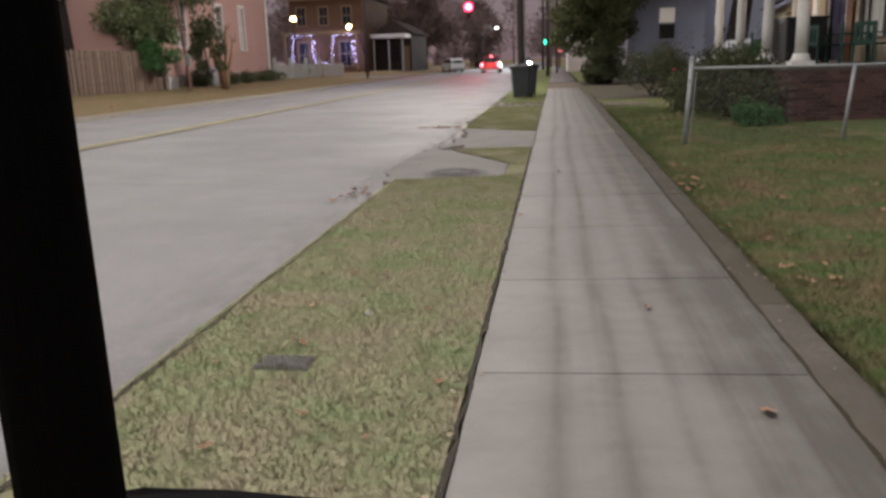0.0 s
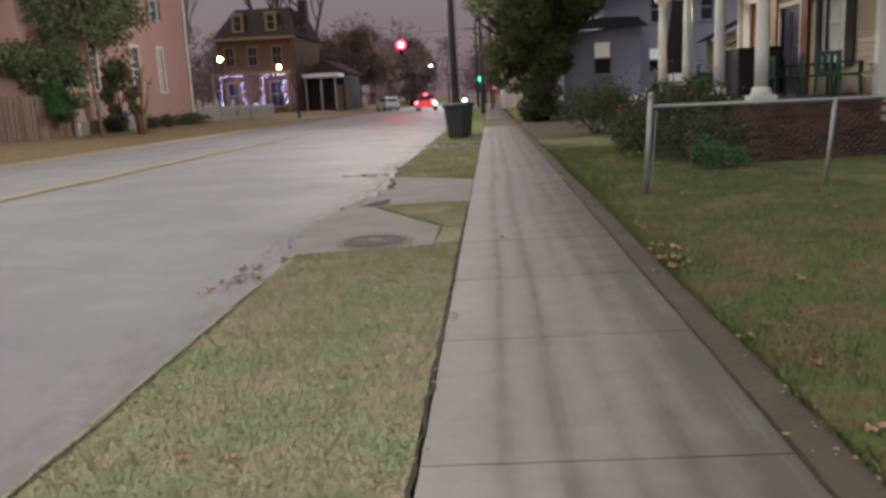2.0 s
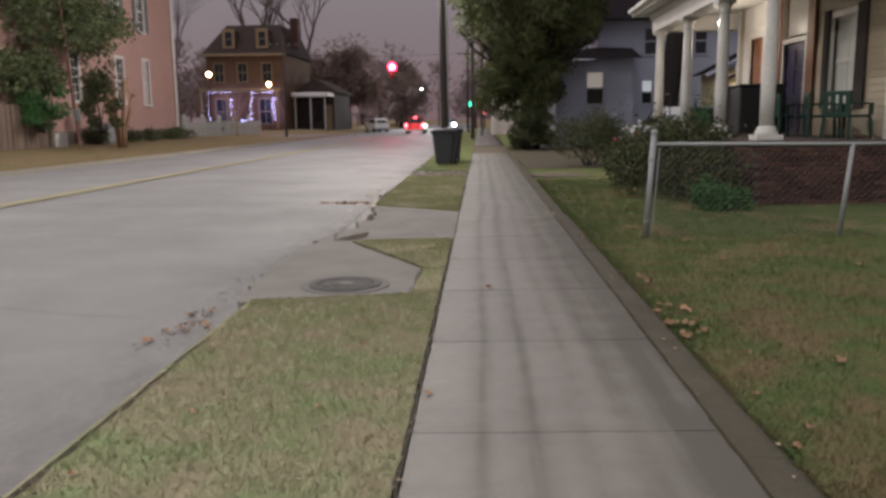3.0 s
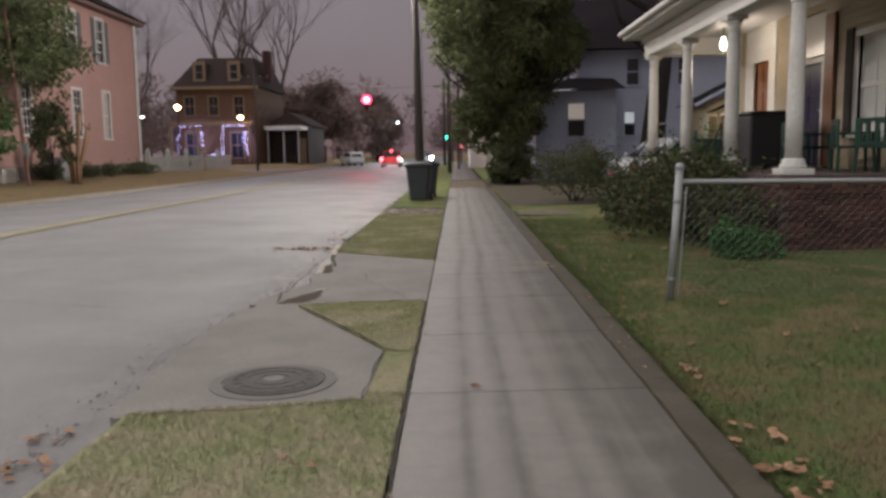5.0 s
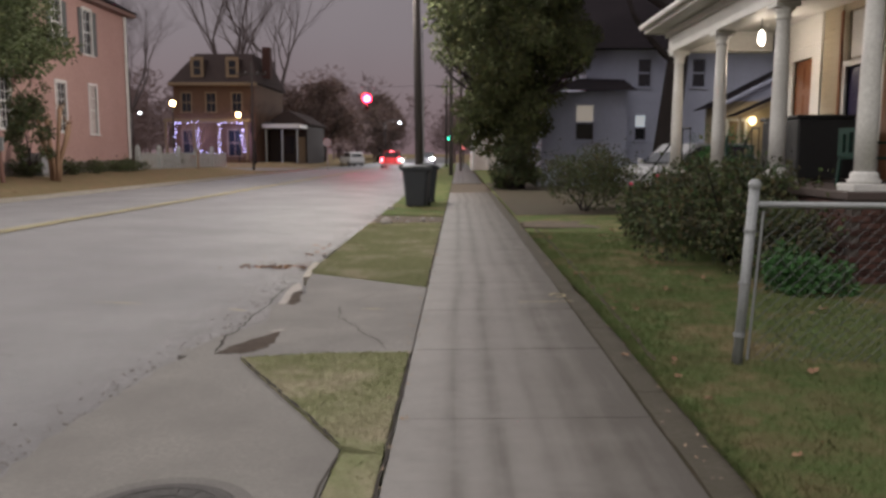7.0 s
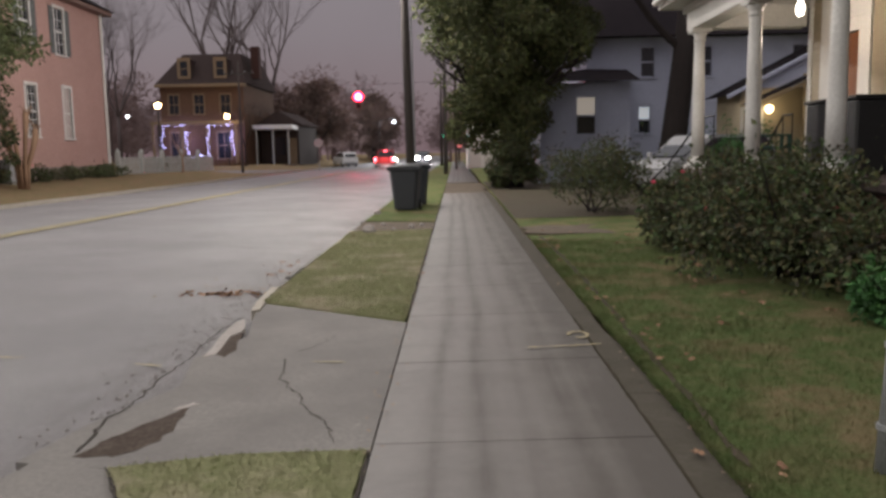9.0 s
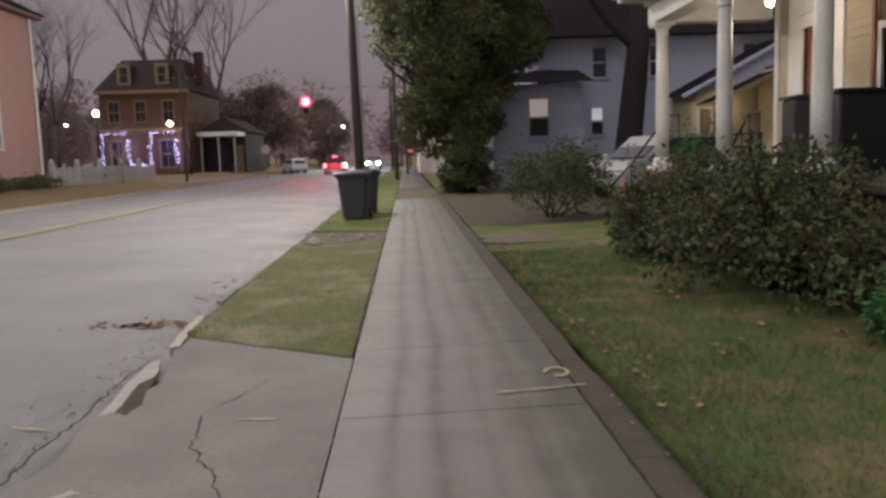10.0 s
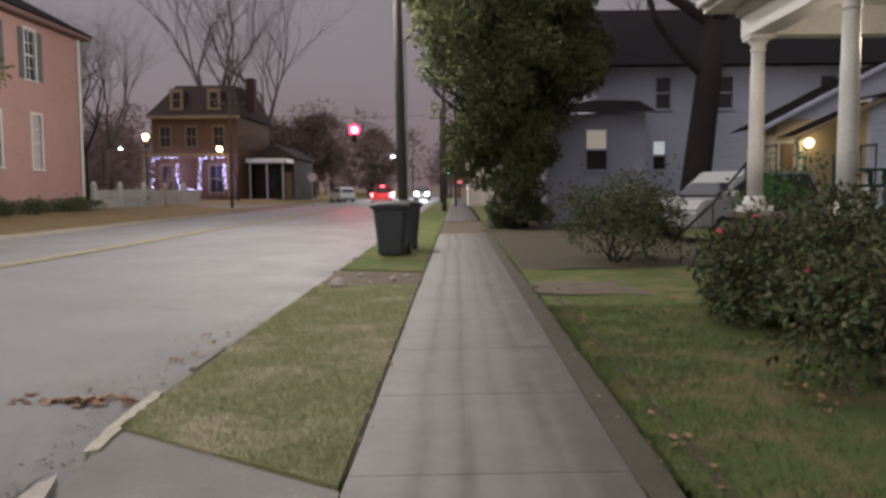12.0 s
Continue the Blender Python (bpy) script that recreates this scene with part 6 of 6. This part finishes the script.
# water valve cover sunk in the verge, with crumbs of stone round it
valve = thing("valve_cover", (-1.14, 3.85, -0.012), "small dark iron valve cover sunk in the grass", "valve cover")
part("frame", box(-0.135, 0.135, -0.09, 0.09, -0.03, 0.006, 0.005), IRON, valve)
part("lid", box(-0.118, 0.118, -0.075, 0.075, 0.0, 0.011, 0.003), IRON, valve)
part("pull_slot", box(-0.03, 0.03, -0.055, -0.043, 0.008, 0.013), CRACK, valve)
# added black sheet that draws a shadow at the foot of the street pole
mat = thing("rubber_mat", (0, 0, 0), "black sheet in place of a shadow beside a pole", "mat")
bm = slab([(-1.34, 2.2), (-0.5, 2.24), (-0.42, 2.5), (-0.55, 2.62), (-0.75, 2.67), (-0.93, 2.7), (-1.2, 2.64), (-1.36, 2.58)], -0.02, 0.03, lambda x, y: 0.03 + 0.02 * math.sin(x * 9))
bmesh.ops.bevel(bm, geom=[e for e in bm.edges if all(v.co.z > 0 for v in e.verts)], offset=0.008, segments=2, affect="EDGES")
part("sheet", bm, UNLIT_BLACK, mat)

# potholes, puddles and cracks of the driveway apron
mud_a = thing("puddle", (0, 0, 0), "brown muddy puddle at the apron's edge", "puddle", "potholes")
part("mud", slab(ragged([(-1.71, 13.00), (-1.51, 13.02), (-1.38, 13.17), (-1.35, 13.43), (-1.39, 13.80), (-1.51, 13.55), (-1.65, 13.27)], 1, 0.015), -0.05, -0.0295), MUD, mud_a)
mud_b = thing("puddle", (0, 0, 0), "small dark pothole in the broken apron", "puddle", "potholes")
part("mud", slab(ragged([(-1.62, 15.02), (-1.53, 14.92), (-1.50, 15.12), (-1.59, 15.72), (-1.66, 15.58)], 2, 0.012), -0.05, -0.0305), MUD, mud_b)
for pts, seed in (([(-1.68, 14.92), (-1.61, 14.98), (-1.67, 15.58), (-1.61, 15.80), (-1.73, 16.25), (-1.78, 16.11), (-1.74, 15.49)], 3), ([(-1.42, 13.74), (-1.34, 13.82), (-1.4, 13.85), (-1.5, 13.7)], 4)):
    rub = thing("broken_concrete", (0, 0, 0), "pale broken concrete lip beside a pothole", "rubble", "broken concrete")
    part("chunk", slab(ragged(pts, seed, 0.012), -0.08, -0.029), STONE, rub)
for k, (pts, w, z) in enumerate((
        ([(-0.45, 13.15), (-0.52, 13.4), (-0.72, 13.75), (-0.8, 14.0), (-0.97, 14.3), (-1.02, 14.65), (-1.06, 14.85)], 0.0045, -0.028),
        ([(-1.0, 15.0), (-0.85, 15.4), (-0.78, 15.55)], 0.003, -0.028),
        ([(-1.74, 13.06), (-1.79, 13.60), (-1.75, 13.82), (-1.78, 14.38), (-1.77, 14.90), (-1.81, 15.65), (-1.78, 16.27)], 0.009, lambda x, y: max(road_height(x, y) + 0.02, -0.028)),
        ([(-2.04, 10.8), (-1.99, 12.1), (-2.0, 12.9)], 0.012, lambda x, y: road_height(x, y) + 0.02),
        ([(-1.88, 9.6), (-1.2, 9.68), (-0.52, 9.86), (-0.48, 11.05)], 0.006, -0.004),
)):
    crack = thing("crack", (0, 0, 0), "dark ragged crack in the pavement", "crack", "pavement cracks")
    part("gap", ribbon(pts, w, z, 50 + k, 0.018), CRACK, crack)
for k, pts in enumerate((([(-4.5, 6.5), (-6, 7.0), (-8, 7.2)]), ([(-2.3, 9.2), (-4.4, 9.6), (-6.5, 9.5)]), ([(-3.2, 13.0), (-5, 13.4)]), ([(-3, 22), (-3.6, 22.3)]))):
    crack = thing("crack", (0, 0, 0), "thin dark crack across the asphalt", "crack", "pavement cracks")
    part("gap", ribbon(pts, 0.006, lambda x, y: road_height(x, y) + 0.012, 70 + k, 0.03), CRACK, crack)

# soil gap between turf and walk, and dark broken kerb line
gap = thing("soil_gap", (0, 0, 0), "dark soil gap along the sidewalk's edge", "soil", kind="structure")
part("soil", ribbon([(-0.255, -4), (-0.255, 3), (-0.255, 6), (-0.255, 9), (-0.255, 12.9)], 0.011, -0.006, 90, 0.011, 24), CRACK, gap)
part("soil", ribbon([(-1.47, 12.82), (-1.1, 12.17), (-0.8, 11.65), (-0.5, 11.11)], 0.012, -0.006, 89, 0.008, 10), CRACK, gap)
part("soil", ribbon([(-0.255, 16.1), (-0.255, 20), (-0.255, 24), (-0.255, 30)], 0.011, -0.006, 91, 0.011, 24), CRACK, gap)
furrow = thing("furrow", (0, 0, 0), "dark trodden furrow in the lawn along the walk", "soil", kind="structure")
part("soil", ribbon([(1.45, 12.6), (1.5, 15), (1.55, 17), (1.57, 19), (1.55, 22.3)], 0.028, lambda x, y: lawn_height(x, y) + 0.008, 93, 0.008, 16), LEAFBED, furrow)
part("soil", ribbon([(1.17, 2), (1.168, 5), (1.17, 8), (1.168, 12), (1.17, 16)], 0.009, 0.0165, 94, 0.006, 30), SOIL, furrow)
near_kerb = thing("near_kerb", (0, 0, 0), "low broken concrete kerb along the verge", "kerb", kind="structure")
for k in range(8):
    y = -3 + 1.6 * k
    part("kerb_stone", box(-1.80, -1.725, y + 0.01, min(y + 1.59, 9.6), -0.3, -0.055 + 0.012 * noise.noise((y, 9, 0)), 0.015), EDGE_MAT, near_kerb)
part("dark_joint", ribbon([(-1.735, -3), (-1.73, 1), (-1.735, 5), (-1.755, 8.6)], 0.014, -0.006, 95, 0.014, 24), CRACK, near_kerb)
rng = random.Random(4)
part("kerb_stone", slab(ragged([(-1.74, 16.55), (-1.68, 16.6), (-1.7, 17.0), (-1.75, 17.5), (-1.77, 17.85), (-1.85, 17.87), (-1.82, 17.1)], 12, 0.012), -0.3, -0.012), KERB_MAT, near_kerb, "pale broken kerb end")
y = 17.7
while y < 36:
    ln = rng.uniform(0.7, 1.7)
    if 23.7 < y < 26.2:
        y = 26.3
    if rng.random() < 0.6:
        part("kerb_stone", box(-1.88, -1.80, y, y + ln, -0.3, -0.04 + rng.uniform(-0.025, 0.025), 0.02), CONCRETE, near_kerb)
    y += ln + rng.uniform(0.02, 0.15)

# gravel along the worn asphalt edge
rng = random.Random(77)
gv, gf = [], []
for _ in range(700):
    u = rng.random()
    if u < 0.6:
        y = rng.uniform(8.5, 17.0)
        x = -2.05 - abs(rng.gauss(0, 0.16)) if y < 13 else -1.85 - abs(rng.gauss(0, 0.2))
    else:
        y = rng.uniform(17, 30)
        x = -1.95 - abs(rng.gauss(0, 0.2))
    s, z, k = rng.uniform(0.004, 0.012), road_height(x, y) + 0.004, len(gv)
    gv += [(x + s * rng.uniform(0.6, 1.2) * dx, y + s * rng.uniform(0.6, 1.2) * dy, z + dz * s) for dx, dy, dz in ((-1, -1, 0), (1, -1, 0), (1, 1, 0), (-1, 1, 0), (0, 0, 1.1))]
    gf += [(k, k + 1, k + 4), (k + 1, k + 2, k + 4), (k + 2, k + 3, k + 4), (k + 3, k, k + 4)]
gravel = thing("gravel", (0, 0, 0), "loose grey gravel along the road's edge", "gravel", kind="stuff")
soup("pebbles", gv, gf, surface("grey_gravel", (0.26, 0.24, 0.22), (0.17, 0.16, 0.15), None, 30, 90, 0.95), gravel, kind="stuff")

# survey paint
paint = thing("survey_mark", (0, 0, 0), "yellow spray-paint survey line and ring", "paint mark")
part("line", ribbon([(0.68, 14.9), (0.95, 14.93), (1.24, 14.98)], 0.014, 0.018, 30, 0.006), PAINT_WORN, paint)
ring = bmesh.new()
for r0, r1 in ((0.055, 0.085),):
    vs = [[ring.verts.new((1.11 + r * math.cos(a - 2.0) * 1.0, 15.28 + r * math.sin(a - 2.0) * 1.4, 0.02)) for a in [k * 0.2618 for k in range(24)]] for r in (r0, r1)]
    for i in range(20):
        ring.faces.new((vs[0][i], vs[0][(i + 1) % 24], vs[1][(i + 1) % 24], vs[1][i]))
part("ring", ring, PAINT_WORN, paint)
for pts in ([(-3.6, 15.12), (-3.1, 15.1)], [(-2.2, 14.96), (-1.98, 14.9)], [(-0.85, 14.75), (-0.6, 14.72)]):
    m = thing("survey_mark", (0, 0, 0), "short yellow spray-paint dash on the pavement", "paint mark")
    part("dash", ribbon(pts, 0.018, lambda x, y: max(road_height(x, y) + 0.014, -0.026 if x > -1.6 else -1), 33, 0.004, 3), YELLOW, m)

# leaf-strewn sheet on the lawn, with the tree's shade in its dark colour
bed_sheet = grid(1.41, 6.6, 25.6, 46.0, 26, 80, lambda x, y: lawn_height(x, y) + 0.014 * min(1, (y - 25.4 - 0.5 * math.sin(x * 2.1)) * 2, (6.3 - x + 0.3 * math.sin(y)) * 2))
bed_sheet.materials.append(LEAFBED)
leaf_bed = part("leaf_bed", bed_sheet, None)
tagged(leaf_bed, "leaf-strewn bare soil, coloured darker for the evergreen's shade", "soil", kind="structure")
path = thing("garden_path", (0, 0, 0), "trodden dirt path to the porch steps", "path", kind="structure")
part("soil", slab(ragged([(1.42, 22.5), (3.0, 22.4), (4.3, 22.9), (4.4, 24.6), (2.9, 24.0), (1.42, 23.8)], 8, 0.1, 8), 0.0, 0.056), DIRT, path)

# rubble and stones
for k, (x, y, s) in enumerate(((-1.42, 23.85, 0.13), (-1.0, 24.3, 0.05), (-0.7, 24.8, 0.06), (-1.3, 25.4, 0.05), (-0.5, 25.2, 0.05), (-1.7, 28.2, 0.09), (-0.92, 4.6, 0.035))):
    st = thing("stone", (x, y, -0.04), "pale loose stone on bare soil", "stone", "loose stones")
    bm = bmesh.new()
    bmesh.ops.create_icosphere(bm, subdivisions=2, radius=s)
    for v in bm.verts:
        v.co *= 1 + 0.25 * noise.noise(v.co * 9 + Vector((k, 0, 0)))
        v.co.z = max(v.co.z * 0.8 + s * 0.5, 0)
    part("rock", bm, STONE, st)


def leaf_mesh(seed):
    rng = random.Random(seed)
    bm = bmesh.new()
    c = bm.verts.new((0, 0, 0.012))
    rim = []
    for k in range(9):
        a = k * 2 * math.pi / 9
        r = (0.055 if k % 2 == 0 else 0.032) * rng.uniform(0.8, 1.2)
        rim.append(bm.verts.new((r * math.cos(a), r * math.sin(a) * 0.8, rng.uniform(0.0, 0.03))))
    for i in range(9):
        bm.faces.new((c, rim[i], rim[(i + 1) % 9]))
    return mesh_of("leaf", bm, LEAFD)


LEAF_MESHES = [leaf_mesh(k) for k in range(5)]
rng = random.Random(9)


def drop_leaf(x, y, z, s=1.0):
    ob = part("fallen_leaf", LEAF_MESHES[rng.randrange(5)], None, None)
    ob.matrix_world = pose(x, y, z, rng.uniform(-12, 12), rng.uniform(-12, 12), rng.uniform(0, 360)) @ Matrix.Scale(s * rng.uniform(0.7, 1.2), 4)
    tagged(ob, "dry brown fallen leaf on the ground", "leaf", "fallen leaves")


for _ in range(46):
    drop_leaf(rng.gauss(-2.35, 0.32), rng.gauss(17.85, 0.1), -0.085, 0.9)
for _ in range(14):
    drop_leaf(rng.gauss(-2.1, 0.12), rng.gauss(9.3, 0.25), -0.09, 0.8)
for _ in range(12):
    drop_leaf(rng.gauss(1.42, 0.08), rng.gauss(8.7, 0.25), 0.055, 0.9)
for _ in range(9):
    drop_leaf(rng.gauss(-2.1, 0.12), rng.uniform(19, 22), -0.09, 0.8)
for x, y, z in ((0.16, 10.05, 0.005), (0.6, 4.7, 0.012), (-1.15, 4.1, 0.0), (1.28, 12.8, 0.03), (1.4, 6.6, 0.06), (-1.2, 5.4, 0.0), (0.9, 3.4, 0.015), (-0.2, 7.4, 0.0), (-0.24, 20.3, 0.0), (-0.22, 18.6, 0.0)):
    drop_leaf(x, y, z, 0.7)
for _ in range(110):
    x, y = rng.uniform(1.5, 5.5), rng.uniform(3, 12.3) if rng.random() < 0.8 else rng.uniform(12.5, 24)
    drop_leaf(x, y, lawn_height(x, y) + 0.02, 0.8)
for _ in range(40):
    drop_leaf(rng.uniform(-1.65, -0.35), rng.choice((rng.uniform(2, 9.5), rng.uniform(17.2, 23.5))), 0.005, 0.5)
for _ in range(45):
    x, y = 1.46 + abs(rng.gauss(0, 0.12)), rng.uniform(5, 23)
    drop_leaf(x, y, lawn_height(x, y) + 0.02, 0.7)
for _ in range(35):
    x, y = rng.gauss(2.75, 0.25), rng.uniform(15.5, 22)
    drop_leaf(x, y, lawn_height(x, y) + 0.02, 0.8)
for _ in range(40):
    drop_leaf(rng.uniform(-15.8, -14.2), rng.uniform(22, 50), 0.16, 1.2)


# ---- grass ----
def blades(name, n, pick, height, h, mat, label, seed):
    """Short grass as many single blades."""
    rng = np.random.default_rng(seed)
    verts, faces = [], []
    for _ in range(n):
        x, y = pick(rng)
        if x is None:
            continue
        z = height(x, y)
        a = rng.uniform(0, 6.283)
        k = h * rng.uniform(0.5, 1.3)
        w = 0.003 + 0.002 * rng.random()
        lx, ly = rng.normal(0, 0.6) * k, rng.normal(0, 0.6) * k
        dx, dy = w * math.cos(a), w * math.sin(a)
        j = len(verts)
        verts += [(x - dx, y - dy, z - 0.01), (x + dx, y + dy, z - 0.01), (x + lx, y + ly, z + k)]
        faces.append((j, j + 1, j + 2))
    g = thing(name, (0, 0, 0), label, "grass", kind="stuff")
    soup("blades", verts, faces, mat, g, kind="stuff")


def pick_verge(rng):
    u = rng.random()
    if u < 0.62:
        x, y, poly = rng.uniform(-1.76, -0.26), 1.5 + 8.5 * rng.random() ** 1.2, VERGE_A
    elif u < 0.74:
        x, y, poly = rng.uniform(-1.5, -0.26), rng.uniform(9.8, 13.05), VERGE_B if rng.random() < 0.7 else VERGE_A
    else:
        x, y, poly = rng.uniform(-1.8, -0.26), 16 + 8.2 * rng.random() ** 1.3, VERGE_C
    return (x, y) if inside(x, y, poly) else (None, None)


def pick_lawn(rng):
    y = 0.5 + 21 * rng.random() ** 1.3
    return 1.35 + (3.2 if y > 12 else 4.5) * rng.random() ** 1.6, y


blades("verge_grass", 130000, pick_verge, lambda x, y: -0.012, 0.024, VERGE, "short tan and green grass blades on the verge", 1)
blades("lawn_grass", 110000, pick_lawn, lawn_height, 0.035, LAWN, "short dark green grass blades on the lawn", 2)

# ---- bricks of the porch wall ----
porch_wall = thing("wall_porch", (0, 0, 0), "dark red brick wall under the porch floor", "wall", kind="structure")
part("backing", box(4.262, 4.4, 15.76, 23.9, 0.0, 0.97), MORTAR, porch_wall)
part("backing", box(4.402, 6.3, 15.762, 15.9, 0.0, 0.97), MORTAR, porch_wall)
part("backing", box(6.302, 16.0, 15.862, 15.898, 0.0, 0.6), MORTAR, porch_wall)
brick = mesh_of("brick", box(-0.012, 0.02, -0.1, 0.1, -0.0305, 0.0305, 0.004), BRICK)
end_brick = mesh_of("brick", box(-0.1, 0.1, -0.012, 0.02, -0.0305, 0.0305, 0.004), BRICK)
rest_v, rest_f = [], []


def joined_brick(x0, x1, y0, y1, z):
    k = len(rest_v)
    rest_v.extend((x, y, z + dz) for x in (x0, x1) for y in (y0, y1) for dz in (-0.0305, 0.0305))
    rest_f.extend([(k, k + 1, k + 3, k + 2), (k, k + 4, k + 5, k + 1), (k + 2, k + 3, k + 7, k + 6), (k, k + 2, k + 6, k + 4), (k + 1, k + 5, k + 7, k + 3), (k + 4, k + 6, k + 7, k + 5)])


for row in range(13):
    z, off = 0.05 + 0.0725 * row, 0.106 if row % 2 else 0
    for col in range(10):
        x = 4.36 + 0.212 * col - off
        if x - 0.1 > 4.235:
            part("brick", end_brick, None, porch_wall, at=(x, 15.75 + 0.003 * math.sin(col * 7 + row * 3), z))
    for col in range(38):
        y = 15.88 + 0.212 * col + off
        if col < 12:
            part("brick", brick, None, porch_wall, at=(4.25 + 0.003 * math.sin(col * 7 + row * 3), y, z))
        elif y < 23.8:
            joined_brick(4.24, 4.27, y - 0.1, y + 0.1, z)
    if z < 0.58:
        for col in range(45):
            x = 6.44 + 0.212 * col - off
            if x - 0.1 > 6.3:
                joined_brick(x - 0.1, x + 0.1, 15.852, 15.88, z)
soup("brickwork", rest_v, rest_f, BRICK, porch_wall, kind="stuff")

# crumbs of leaf and litter along the walk's edges, the verge and the gutter
rng = random.Random(321)
cv, cf = [], []
for _ in range(900):
    u = rng.random()
    if u < 0.3:
        x, y = -0.26 + rng.gauss(0, 0.05), rng.uniform(0.5, 30)
        z = 0.004
    elif u < 0.5:
        x, y = 1.33 + rng.gauss(0, 0.07), rng.uniform(0.5, 30)
        z = 0.034
    elif u < 0.68:
        x, y = rng.uniform(-1.7, -0.3), rng.uniform(17, 24)
        z = 0.012
    elif u < 0.82:
        x, y = rng.uniform(-1.7, -0.3), rng.uniform(23.9, 26.3)
        z = -0.02
    else:
        y = rng.choice((rng.gauss(18.3, 0.12), rng.uniform(17.5, 24)))
        x = rng.uniform(-2.8, -1.9)
        z = road_height(x, y) + 0.012
    s, a = rng.uniform(0.006, 0.02), rng.uniform(0, 6.28)
    ca, sa, k = math.cos(a) * s, math.sin(a) * s, len(cv)
    cv += [(x - ca, y - sa, z), (x + sa * 0.6, y - ca * 0.6, z + rng.uniform(0, 0.01)), (x + ca, y + sa, z + rng.uniform(0, 0.008)), (x - sa * 0.6, y + ca * 0.6, z + 0.002)]
    cf += [(k, k + 1, k + 2), (k, k + 2, k + 3)]
crumbs = thing("leaf_litter", (0, 0, 0), "small dry leaf crumbs along the walk and verge", "leaf litter", kind="stuff")
soup("crumb_heap", cv, cf, surface("dry_crumbs", (0.3, 0.2, 0.12), (0.42, 0.36, 0.28), (0.16, 0.1, 0.06), 12, 60, 0.9), crumbs, kind="stuff")
